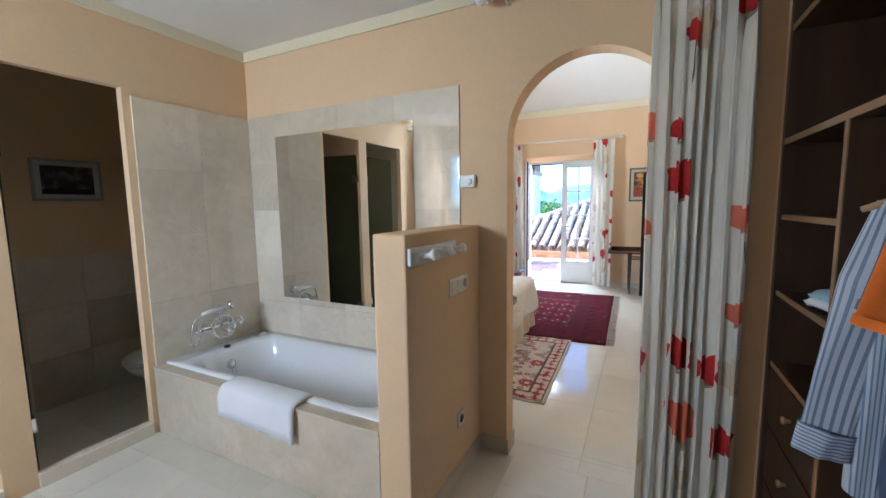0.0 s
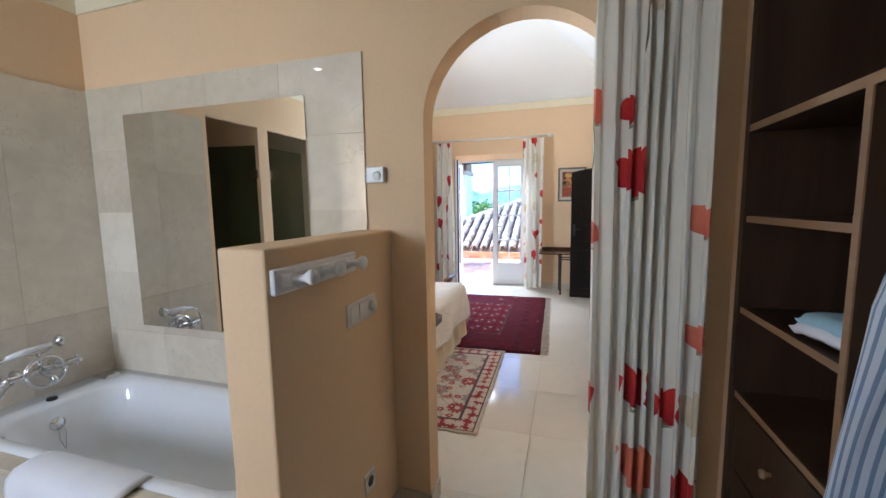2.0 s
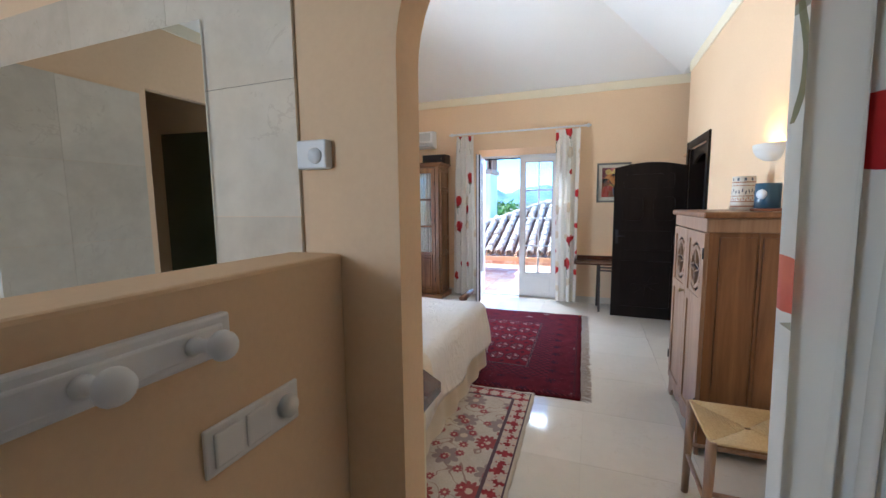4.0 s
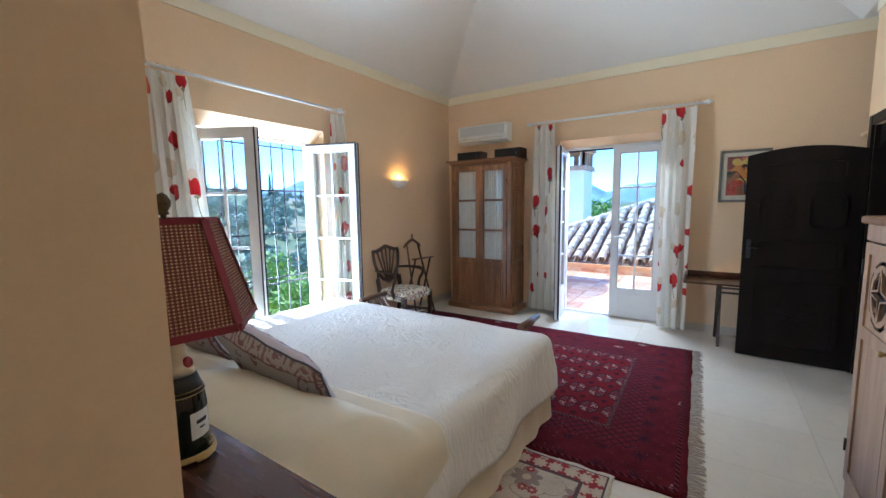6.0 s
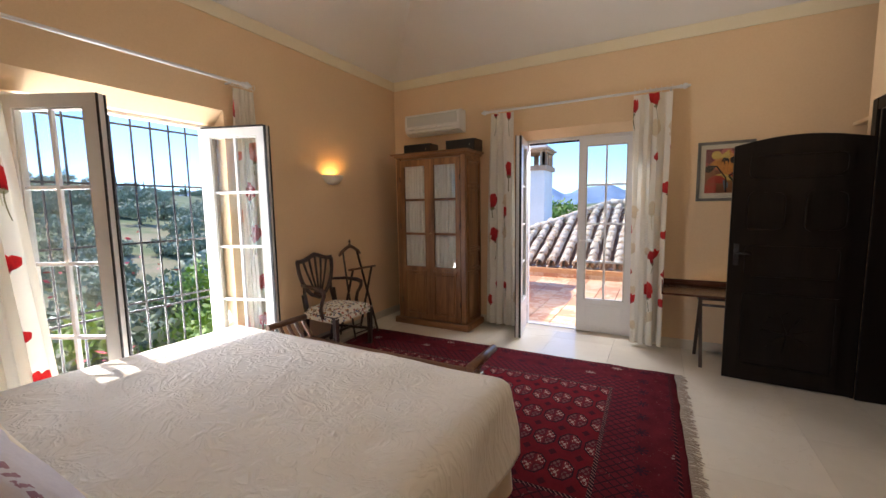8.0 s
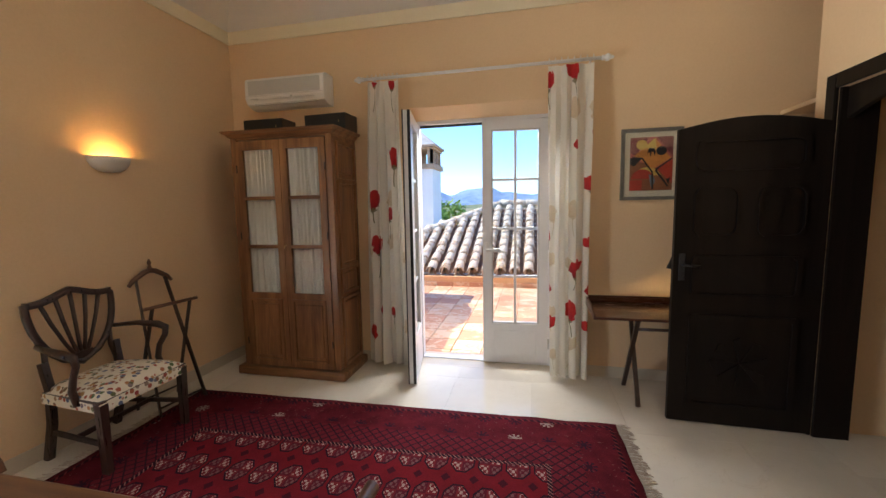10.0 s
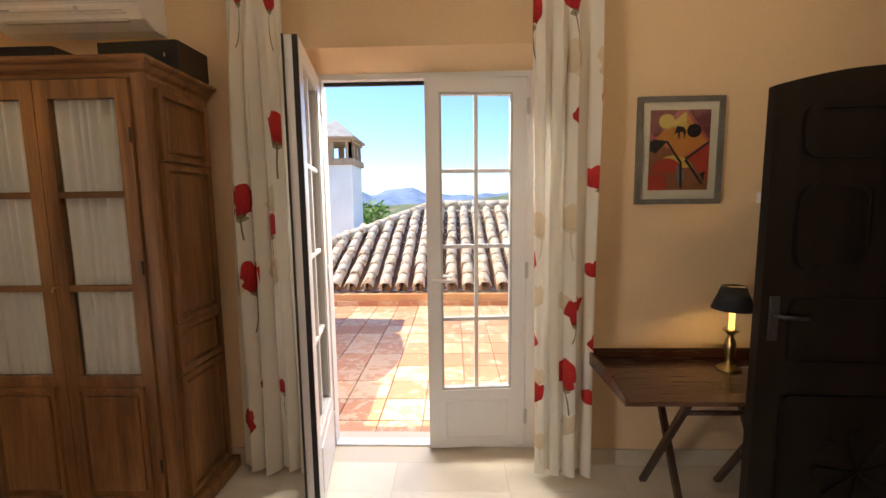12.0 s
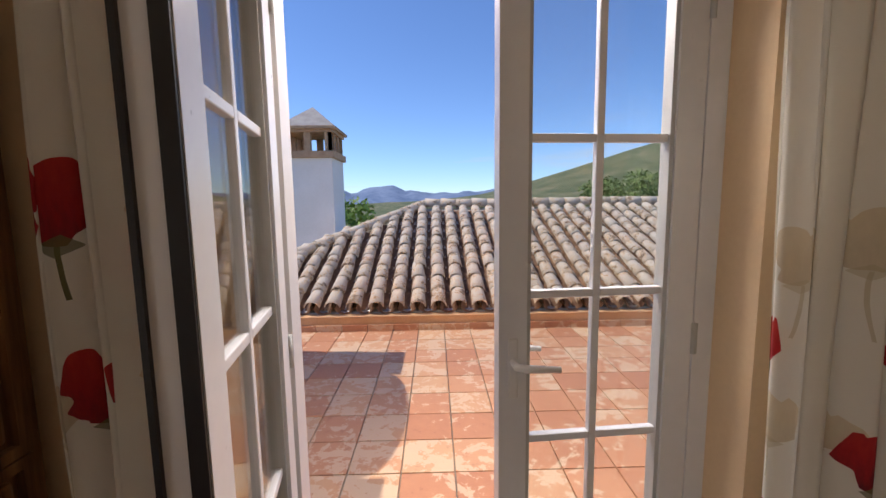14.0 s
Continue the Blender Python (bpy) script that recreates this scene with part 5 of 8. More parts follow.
part("flap_gap", slab((0.09, -0.1772, 0.058), (AW - 0.09, -0.1712, 0.0605)), M["grey_plastic"], ac)
for i in range(3):
    part("mark", slab((0.06 + 0.026 * i, -0.181, 0.063), (0.080 + 0.026 * i, -0.173, 0.070)), M["grey_plastic"], ac)

# wall lights
SH = Mat("unglazed_white_ceramic", 0.7).colour((0.72, 0.68, 0.60)).m


def sconce(at, watts):
    ob = thing("wall_light", at, "white ceramic half-bowl wall light glowing upwards", "wall light", "wall lights")
    bm = bmesh.new()
    rows = []
    for r, z in ((0.02, -0.075), (0.065, -0.068), (0.105, -0.045), (0.128, -0.010), (0.135, 0.025), (0.127, 0.025), (0.118, -0.010), (0.09, -0.04), (0.0, -0.055)):
        rows.append([bm.verts.new((r * math.sin(a) * 0.85, r * math.cos(a), z)) for a in [math.pi * i / 16 for i in range(17)]])
    for p, q in zip(rows, rows[1:]):
        for i in range(16):
            bm.faces.new((p[i], p[i + 1], q[i + 1], q[i])).smooth = True
    bmesh.ops.recalc_face_normals(bm, faces=bm.faces)
    part("bowl", bm, SH, ob)
    part("back_plate", slab((0.0, -0.06, -0.06), (0.006, 0.06, 0.02)), SH, ob)
    lamp = new("bulb", bpy.data.lights.new("bulb", "POINT"))
    lamp.data.energy, lamp.data.color, lamp.data.shadow_soft_size = watts, (1.0, 0.50, 0.13), 0.02
    lamp.parent = ob
    lamp.matrix_basis = pose(0.055, 0, 0.0)
    return ob


sconce(pose(W, 5.92, 1.755), 1.3)
sconce(pose(E_, 4.12, 1.745, 0, 0, 180), 1.3)


# shield-back armchair
def armchair(at):
    ob = thing("shield_back_armchair", at, "dark mahogany shield-back armchair with floral tapestry seat", "chair")
    cw = M["chairwood"]
    for sy in (-1, 1):
        part("front_leg", ribbon([(0.21, sy * 0.255, 0.0), (0.215, sy * 0.258, 0.40)], [0.030, 0.046], 0.042, (0, 1, 0)), cw, ob)
        part("back_leg", ribbon([(-0.27, sy * 0.20, 0.0), (-0.215, sy * 0.20, 0.22), (-0.20, sy * 0.20, 0.42), (-0.225, sy * 0.205, 0.58)], 0.036, 0.036, (0, 1, 0)), cw, ob)
        pts = [(-0.235, sy * 0.215, 0.675), (-0.10, sy * 0.265, 0.682), (0.04, sy * 0.285, 0.672), (0.10, sy * 0.280, 0.655), (0.10, sy * 0.272, 0.61), (0.06, sy * 0.262, 0.54), (0.04, sy * 0.262, 0.46), (0.07, sy * 0.264, 0.38)]
        part("arm", tube(pts, [0.014, 0.017, 0.023, 0.022, 0.018, 0.017, 0.019, 0.018], 10), cw, ob)
        part("stretcher", ribbon([(-0.215, sy * 0.20, 0.17), (0.21, sy * 0.255, 0.17)], 0.026, 0.016), cw, ob)
    part("cross_stretcher", ribbon([(-0.02, -0.23, 0.17), (-0.02, 0.23, 0.17)], 0.026, 0.016), cw, ob)
    part("seat_rail", frame_prism([(-0.23, -0.22), (0.23, -0.28), (0.23, 0.28), (-0.23, 0.22)], [(-0.19, -0.18), (0.19, -0.23), (0.19, 0.23), (-0.19, 0.18)], 0.06, Matrix.Translation((0, 0, 0.355)) @ LIE), cw, ob)
    bm = bmesh.new()
    n = 14
    g = []
    for i in range(n + 1):
        row = []
        for j in range(n + 1):
            a, b = i / n * 2 - 1, j / n * 2 - 1
            hw = 0.225 + 0.055 * (a + 1) / 2
            dome = (1 - a ** 6) * (1 - b ** 6)
            row.append(bm.verts.new((a * 0.235, b * hw, 0.405 + 0.055 * dome ** 0.5 + 0.015 * (1 - a * a) * (1 - b * b))))
        g.append(row)
    for p, q in zip(g, g[1:]):
        for j in range(n):
            bm.faces.new((p[j], q[j], q[j + 1], p[j + 1])).smooth = True
    rim = [g[0][j] for j in range(n)] + [g[i][n] for i in range(n)] + [g[n][j] for j in range(n, 0, -1)] + [g[i][0] for i in range(n, 0, -1)]
    low = [bm.verts.new(v.co - Vector((0, 0, 0.05))) for v in rim]
    for i in range(len(rim)):
        bm.faces.new((rim[i], rim[(i + 1) % len(rim)], low[(i + 1) % len(rim)], low[i])).smooth = True
    bmesh.ops.recalc_face_normals(bm, faces=bm.faces)
    part("seat", bm, M["tapestry"], ob, "floral tapestry seat")
    # the shield, leaning back
    lean = lambda y, z: (-0.225 - (z - 0.55) * 0.10, y, z)
    rim = []
    for i in range(33):
        s = i / 32
        if s < 0.25:
            q = s / 0.25
            rim.append((-0.235 + 0.235 * q, 0.910 + 0.05 * math.sin(q * math.pi / 2) ** 1.5 - 0.02 * math.sin(q * math.pi)))
        elif s < 0.5:
            q = (0.5 - s) / 0.25
            rim.append((0.235 - 0.235 * q, 0.910 + 0.05 * math.sin(q * math.pi / 2) ** 1.5 - 0.02 * math.sin(q * math.pi)))
        elif s < 0.75:
            q = (s - 0.5) / 0.25
            rim.append((0.235 * (1 - q ** 2.2) ** 0.62, 0.895 - 0.38 * q))
        else:
            q = (1 - s) / 0.25
            rim.append((-0.235 * (1 - q ** 2.2) ** 0.62, 0.895 - 0.38 * q))
    pts = [lean(y, z) for y, z in rim[:-1]]
    part("back_frame", tube(pts, 0.0195, 8, True), cw, ob)
    for i in range(5):
        t = (i - 2) / 2
        part("splat", tube([lean(0.02 * t, 0.54), lean(0.075 * t, 0.65), lean(0.125 * t, 0.78), lean(0.165 * t, 0.915 + 0.03 * (1 - abs(t)))], [0.013, 0.010, 0.011, 0.012], 8), cw, ob)
    top = [lean(0.235 * q, 0.910 + 0.05 * math.sin((1 - abs(q)) * math.pi / 2) ** 1.5 - 0.02 * math.sin((1 - abs(q)) * math.pi)) for q in [i / 10 - 1 for i in range(21)]]
    part("crest_rail", ribbon(top, 0.036, 0.028, (0, 0, 1)), cw, ob)
    for sy in (-1, 1):
        part("stile", tube([(-0.215, sy * 0.20, 0.46), (-0.235, sy * 0.185, 0.56), lean(sy * 0.185, 0.66)], [0.018, 0.015, 0.014], 8), cw, ob)
    part("back_shoe", ribbon([lean(-0.06, 0.555), lean(0.06, 0.555)], 0.05, 0.025, (0, 0, 1)), cw, ob)
    return ob


armchair(pose(-3.31, 5.59, 0, 0, 0, 2))

# folding valet stand
vs = thing("valet_stand", pose(-3.45, 6.07, 0, 0, 0, -8), "dark folding wooden valet stand with hanger", "valet stand")
cw = M["chairwood"]
part("hanger", tube([(-0.10, -0.15, 0.90), (-0.10, -0.12, 0.935), (-0.10, -0.04, 0.985), (-0.10, 0.0, 0.995), (-0.10, 0.04, 0.985), (-0.10, 0.12, 0.935), (-0.10, 0.15, 0.90)], [0.012, 0.017, 0.019, 0.02, 0.019, 0.017, 0.012], 8), M["bedwood"], vs)
part("finial", lathe([(0.011, 0), (0.015, 0.012), (0.008, 0.024), (0.014, 0.044), (0.009, 0.058), (0.005, 0.070), (0, 0.073)], (-0.10, 0, 1.005), 12), M["bedwood"], vs)
for sy in (-0.10, 0.10):
    part("leg", ribbon([(-0.10, sy, 0.945), (0.14, sy * 1.7, 0.0)], 0.022, 0.013, (0, 0, 1)), cw, vs)
    part("leg", ribbon([(0.10, sy * 1.35, 0.76), (-0.14, sy * 1.5, 0.0)], 0.022, 0.013, (0, 0, 1)), cw, vs)
part("trouser_bar", tube([(0.10, -0.19, 0.765), (0.10, 0.19, 0.765)], 0.012, 8), M["bedwood"], vs)
part("foot_bar", tube([(0.12, -0.165, 0.06), (0.12, 0.165, 0.06)], 0.008, 8), cw, vs)
part("foot_bar", tube([(-0.125, -0.148, 0.06), (-0.125, 0.148, 0.06)], 0.008, 8), cw, vs)


# rugs
def rug(name, label, x0, x1, y0, y1, z, material, fringe, rot=0.0):
    cx, cy, hx, hy = (x0 + x1) / 2, (y0 + y1) / 2, (x1 - x0) / 2, (y1 - y0) / 2
    ob = thing(name, pose(cx, cy, z, 0, 0, rot), label, "rug")
    bm = bmesh.new()
    n, m = 50, 40
    g = [[bm.verts.new((hx * (2 * i / n - 1) + 0.012 * noise.noise((0, j * 0.35, 3)) * (abs(2 * i / n - 1) > 0.97), hy * (2 * j / m - 1) + 0.008 * noise.noise((i * 0.3, 0, 8)) * (abs(2 * j / m - 1) > 0.97), 0.010 + 0.003 * noise.noise((i * 0.3, j * 0.3, 1)))) for j in range(m + 1)] for i in range(n + 1)]
    for p, q in zip(g, g[1:]):
        for j in range(m):
            bm.faces.new((p[j], q[j], q[j + 1], p[j + 1])).smooth = True
    rim = [g[i][0] for i in range(n)] + [g[n][j] for j in range(m)] + [g[i][m] for i in range(n, 0, -1)] + [g[0][j] for j in range(m, 0, -1)]
    low = [bm.verts.new((v.co.x, v.co.y, 0.0)) for v in rim]
    for i in range(len(rim)):
        bm.faces.new((rim[i], low[i], low[(i + 1) % len(rim)], rim[(i + 1) % len(rim)]))
    part("woven_field", bm, material, ob)
    if fringe:
        rng = random.Random(4)
        for sx in (-1, 1):
            bm = bmesh.new()
            for i in range(330):
                y = -hy + 2 * hy * (i + rng.random()) / 330
                ln = fringe * rng.uniform(0.6, 1.15)
                a = rng.uniform(-0.03, 0.03)
                ribbon([(sx * (hx - 0.004), y, 0.006), (sx * (hx + ln * 0.5), y + a * 0.4, 0.007 + rng.uniform(0, 0.004)), (sx * (hx + ln), y + a, 0.002)], 0.0045, 0.003, (0, 1, 0), bm)
            part("fringe", bm, fabric("wool_fringe", (0.34, 0.28, 0.22), (0.46, 0.39, 0.31)), ob, "grey-beige wool fringe")
    return ob


rug("red_rug", "deep red knotted wool rug with octagon medallions", RUGX0, RUGX1, RUGY0, RUGY1, 0.0, M["bokhara"], 0.075, 1.2)
rug("ivory_rug", "ivory wool rug with crimson flowers beside the bed", R2X0, R2X1, R2Y0, R2Y1, 0.0, M["ivoryrug"], 0.0, 1.0)

# bed
BCX, BHX = -2.1725, 1.0175
bed = thing("double_bed", pose(BCX, 3.5, 0), "double bed made up with a cream embossed bedspread", "bed")
part("base", slab((-0.99, -1.03, 0.05), (0.99, 0.92, 0.30), 0.02), M["linen"], bed)
part("mattress", slab((-1.01, -1.05, 0.30), (1.01, 0.92, 0.555), 0.05), M["linen"], bed)
bm = bmesh.new()
g = []
VX = 1.06
path = [(VX, -1.05)] + [(VX, -1.05 + 2.0 * i / 60) for i in range(1, 61)] + [(VX - 2 * VX * i / 10, 0.955) for i in range(1, 11)] + [(-VX, 0.95 - 2.0 * i / 30) for i in range(1, 31)]
for x, y in path:
    o = 0.012 * math.sin(23 * (x + y)) + 0.010 * noise.noise((x * 7, y * 7, 0))
    nx = 1 if x > VX - 0.01 else (-1 if x < 0.01 - VX else 0)
    g.append([bm.verts.new((x + nx * (o + dz * 0.03), y, 0.34 * (1 - dz) + 0.004)) for dz in (0, 0.5, 1.0)])
for p, q in zip(g, g[1:]):
    for j in range(2):
        bm.faces.new((p[j], p[j + 1], q[j + 1], q[j])).smooth = True
part("valance", bm, M["linen"], bed, "plain cream bed valance")


def spread_mesh(hx, y0, y1, top, drop_side, drop_foot, nu=90, nv=80, seed=0):
    """A cover that lies over the mattress and falls round it."""
    bm = bmesh.new()
    g = []
    U, V = hx + drop_side, y1 - y0 + drop_foot
    for i in range(nu + 1):
        row = []
        for j in range(nv + 1):
            u, v = -U + 2 * U * i / nu, V * j / nv
            du, dv = max(abs(u) - hx, 0.0), max(v - (y1 - y0), 0.0)
            sx = 1 if u > 0 else -1
            d = math.hypot(du, dv)
            x, y = max(-hx, min(hx, u)), y0 + min(v, y1 - y0)
            z = top + 0.012 * noise.noise((u * 2.2, v * 2.2, seed)) + 0.004 * noise.noise((u * 7, v * 7, seed + 3))
            if d > 0:
                r = 0.075
                a = min(d / r, math.pi / 2)
                out = r * math.sin(a)
                fall = r * (1 - math.cos(a)) + max(d - r * math.pi / 2, 0)
                flare = 0.10 * max(d - 0.1, 0) + 0.020 * math.sin(9 * (v + u) + 2 * noise.noise((u, v, 5))) * min(max(d - 0.08, 0) * 5, 1)
                x += sx * (out + flare) * du / d
                y += (out + flare * 0.3) * dv / d
                z -= fall
            row.append(bm.verts.new((x, y, max(z, 0.03))))
        g.append(row)
    for p, q in zip(g, g[1:]):
        for j in range(nv):
            bm.faces.new((p[j], q[j], q[j + 1], p[j + 1])).smooth = True
    bmesh.ops.recalc_face_normals(bm, faces=bm.faces)
    bmesh.ops.solidify(bm, geom=bm.faces[:], thickness=0.006)
    return bm


cover = tagged(new("bedspread", mesh_of("bedspread", spread_mesh(BHX, -0.72, 0.93, 0.578, 0.40, 0.30, 150, 130), M["spread"])), "cream bedspread embossed with trailing vines on the bed", "bedspread")
cover.matrix_basis = pose(BCX, 3.5, 0)
bm = bmesh.new()
g = []
for i in range(71):
    row = []
    for j in range(41):
        u, v = -1.40 + 2.80 * i / 70, j / 40
        y = -1.06 + 0.66 * v
        du = max(abs(u) - BHX, 0)
        hump = 0.15 * math.sin(math.pi * min(max((v + 0.1) / 0.95, 0), 1)) ** 0.8 * (1 - 0.25 * math.exp(-(u / 0.09) ** 2)) * (1 if abs(u) < 0.95 else max(0.0, 1 - (abs(u) - 0.95) / 0.14))
        a = min(du / 0.08, math.pi / 2)
        x = math.copysign(min(abs(u), BHX) + 0.085 * math.sin(a) + 0.05 * max(du - 0.12, 0) * (1 + math.sin(11 * y)), u)
        z = 0.592 + hump - 0.08 * (1 - math.cos(a)) - max(du - 0.125, 0) + 0.012 * noise.noise((u * 3, v * 4, 2))
        row.append(bm.verts.new((x, y + 0.05 * abs(u) * v, z)))
    g.append(row)
for p, q in zip(g, g[1:]):
    for j in range(40):
        bm.faces.new((p[j], q[j], q[j + 1], p[j + 1])).smooth = True
bmesh.ops.recalc_face_normals(bm, faces=bm.faces)
bmesh.ops.solidify(bm, geom=bm.faces[:], thickness=0.008)
ob = tagged(new("top_sheet", mesh_of("top_sheet", bm, M["linen"])), "smooth cream cover drawn over the bed pillows", "bed sheet")
ob.matrix_basis = pose(BCX, 3.5, 0)


def cushion(at, seed):
    ob = thing("cushion", at, "lavender and plum paisley cushion with dark piping", "cushion", "cushions on the bed")
    n = 22

    def skin(a, b, s):
        t = max(0.0, (1 - abs(a) ** 3.0) * (1 - abs(b) ** 3.0)) ** 0.6
        wrinkle = 0.014 * noise.noise((a * 2, b * 2, seed)) + 0.006 * noise.noise((a * 6, b * 5, seed + 3)) * (1 + 2 * (1 - t))
        return (a * 0.375 * (1 - 0.05 * (1 - b * b)), b * 0.24 * (1 - 0.06 * (1 - a * a)), s * (0.001 + 0.075 * t) + wrinkle)

    for s, mat, nm in ((1, "lavender", "front_cover"), (-1, "paisley", "back_cover")):
        bm = bmesh.new()
        g = [[bm.verts.new(skin(2 * i / n - 1, 2 * j / n - 1, s)) for j in range(n + 1)] for i in range(n + 1)]
        for p, q in zip(g, g[1:]):
            for j in range(n):
                f = (p[j], q[j], q[j + 1], p[j + 1])
                bm.faces.new(f if s > 0 else f[::-1]).smooth = True
        part(nm, bm, M[mat], ob, "woven grey mesh with plum paisley" if s < 0 else "")
    ring = [(-1 + 2 * i / 10, -1) for i in range(10)] + [(1, -1 + 2 * i / 10) for i in range(10)] + [(1 - 2 * i / 10, 1) for i in range(10)] + [(-1, 1 - 2 * i / 10) for i in range(10)]
    part("piping", tube([skin(a, b, 0) for a, b in ring], 0.005, 6, True), plain("slate_piping", (0.10, 0.10, 0.13), 0.8), ob, "dark slate piping")
    return ob


cushion(pose(-1.90, 2.95, 0.715, -55, 16, 8), 1)
cushion(pose(-2.76, 2.96, 0.730, -55, 13, 6), 2)

# bench with scrolled arms at the foot of the bed
bench = thing("foot_bench", pose(-2.10, 4.635, 0.02), "walnut bench with scrolled spindle arms at the bed's foot", "bench")
bwd = M["bedwood"]
part("seat", slab((-0.74, -0.14, 0.395), (0.74, 0.14, 0.43), 0.01), bwd, bench)
part("apron", slab((-0.70, 0.10, 0.33), (0.70, 0.125, 0.395)), bwd, bench)
for sx in (-1, 1):
    part("arm_rail", tube([(sx * 0.785, -0.17, 0.565), (sx * 0.785, 0.17, 0.565)], 0.023, 12), bwd, bench)
    for i in range(5):
        y = -0.14 + 0.07 * i
        part("arm_slat", ribbon([(sx * 0.70, y, 0.425), (sx * 0.715, y, 0.46), (sx * 0.76, y, 0.51), (sx * 0.785, y, 0.555)], 0.026, 0.014, (0, 1, 0)), bwd, bench)
    for sy in (-1, 1):
        part("leg", ribbon([(sx * 0.69, sy * 0.11, 0.395), (sx * 0.71, sy * 0.115, 0.2), (sx * 0.74, sy * 0.12, 0.0)], [0.045, 0.038, 0.03], 0.035, (0, 1, 0)), bwd, bench)

# console behind the bed head
con = thing("headboard_console", pose(0, 0, 0), "long mahogany-topped console behind the bed head", "console")
bm = prism([(-3.2, 2.105), (-0.69, 2.105), (-0.69, 2.32), (-0.83, 2.43), (-3.2, 2.43)], 0.035, Matrix.Translation((0, 0, 0.795)) @ LIE)
part("top", bm, M["mahogany"], con)
bm = prism([(-3.15, 2.105), (-0.74, 2.105), (-0.74, 2.30), (-0.86, 2.39), (-3.15, 2.39)], 0.795, LIE)
part("body", bm, M["cream"], con, "cream painted body")

# lamp made from a bottle
lm = thing("bottle_lamp", pose(-1.31, 2.322, 0.83), "table lamp made from a green bottle with red check shade", "lamp")
gm = Mat("dark_green_bottle_glass", 0.05).colour((0.002, 0.009, 0.004)).set(Specular_IOR_Level=0.45).m
part("bottle", lathe([(0.046, 0.0), (0.056, 0.006), (0.058, 0.02), (0.058, 0.13), (0.054, 0.165), (0.043, 0.20), (0.029, 0.235), (0.020, 0.265), (0.018, 0.30), (0.020, 0.315), (0.0, 0.316)], n=32), gm, lm)
part("foil", lathe([(0.0392, 0.212), (0.0305, 0.235), (0.0215, 0.265), (0.0195, 0.30), (0.0215, 0.317), (0.0, 0.319)], n=32), mottled("pale_gold_foil", (0.60, 0.53, 0.36), (0.70, 0.63, 0.46), 0.4, 20, 200, 0.3, 0.001, 0.4), lm, "pale gold neck foil")
part("collar_label", lathe([(0.0545, 0.168), (0.0440, 0.2005), (0.0398, 0.2135)], n=32), plain("black_label", (0.015, 0.015, 0.015), 0.4), lm)
for r_, z_ in ((0.0552, 0.1675), (0.0522, 0.177)):
    part("collar_line", tube([(r_ * math.cos(t), r_ * math.sin(t), z_) for t in [2 * math.pi * i / 40 for i in range(40)]], 0.0011, 5, True), M["brass"], lm, "thin gold line")
bm = bmesh.new()
a0 = radians(24)
g = [[bm.verts.new((0.0587 * math.cos(a), 0.0587 * math.sin(a), z)) for a in [a0 + radians(-28 + 56 * i / 10) for i in range(11)]] for z in (0.058, 0.124)]
for i in range(10):
    bm.faces.new((g[0][i], g[0][i + 1], g[1][i + 1], g[1][i]))
lab = part("label", bm, plain("white_label_paper", (0.70, 0.68, 0.64), 0.6), lm, "white paper label")
for zz, hh, wd in ((0.094, 0.010, 30), (0.080, 0.005, 16)):
    bm = bmesh.new()
    g = [[bm.verts.new((0.0591 * math.cos(a), 0.0591 * math.sin(a), z)) for a in [a0 + radians(-wd / 2 + wd * i / 6) for i in range(7)]] for z in (zz, zz + hh)]
    for i in range(6):
        bm.faces.new((g[0][i], g[0][i + 1], g[1][i + 1], g[1][i]))
    part("print", bm, M["black"], lab)
part("seal", lathe([(0.0, 0.0), (0.014, 0.0), (0.014, 0.002), (0, 0.002)], n=16, m=pose(0.027, 0.014, 0.243, 0, 70, 28)), plain("red_seal", (0.45, 0.05, 0.06), 0.4), lm)
bm = bmesh.new()
uvl = bm.loops.layers.uv.new("UVMap")
N6 = 6
ro, ri, zb, zt = 0.195, 0.115, 0.335, 0.590
an = [radians(60 * i + 20) for i in range(N6)]
for i in range(N6):
    p = [Vector((r * math.cos(a), r * math.sin(a), z)) for r, a, z in ((ro, an[i], zb), (ro, an[(i + 1) % N6], zb), (ri, an[(i + 1) % N6], zt), (ri, an[i], zt))]
    f = bm.faces.new([bm.verts.new(q) for q in p])
    for lp, uv in zip(f.loops, ((-ro / 2, 0), (ro / 2, 0), (ri / 2, 0.31), (-ri / 2, 0.31))):
        lp[uvl].uv = (uv[0] + 0.3 * i, uv[1])
sh_ = part("shade", bm, M["shade"], lm, "red check fabric shade")
for i in range(N6):
    a, b = an[i], an[(i + 1) % N6]
    P = lambda r, t, z: Vector((r * math.cos(t), r * math.sin(t), z))
    part("braid", ribbon([P(ro, a, zb), P(ri, a, zt)], 0.020, 0.004, (-math.sin(a), math.cos(a), 0)), M["burgundy"], sh_)
    for r, z in ((ro, zb + 0.008), (ri, zt - 0.005)):
        part("braid", ribbon([P(r, a, z), P(r, b, z)], 0.017, 0.005, (0, 0, 1)), M["burgundy"], sh_)
part("finial", lathe([(0.006, 0.57), (0.006, 0.60), (0.013, 0.604), (0.010, 0.61), (0.017, 0.622), (0.018, 0.634), (0.011, 0.648), (0.0, 0.654)], n=14), mottled("antique_bronze", (0.05, 0.036, 0.018), (0.14, 0.10, 0.05), 0.4, 30, 200, 0.6, 0.003, 0.8), lm, "dark bronze acorn finial")
part("cap_stem", tube([(0, 0, 0.31), (0, 0, 0.58)], 0.006, 8), M["brass"], lm)
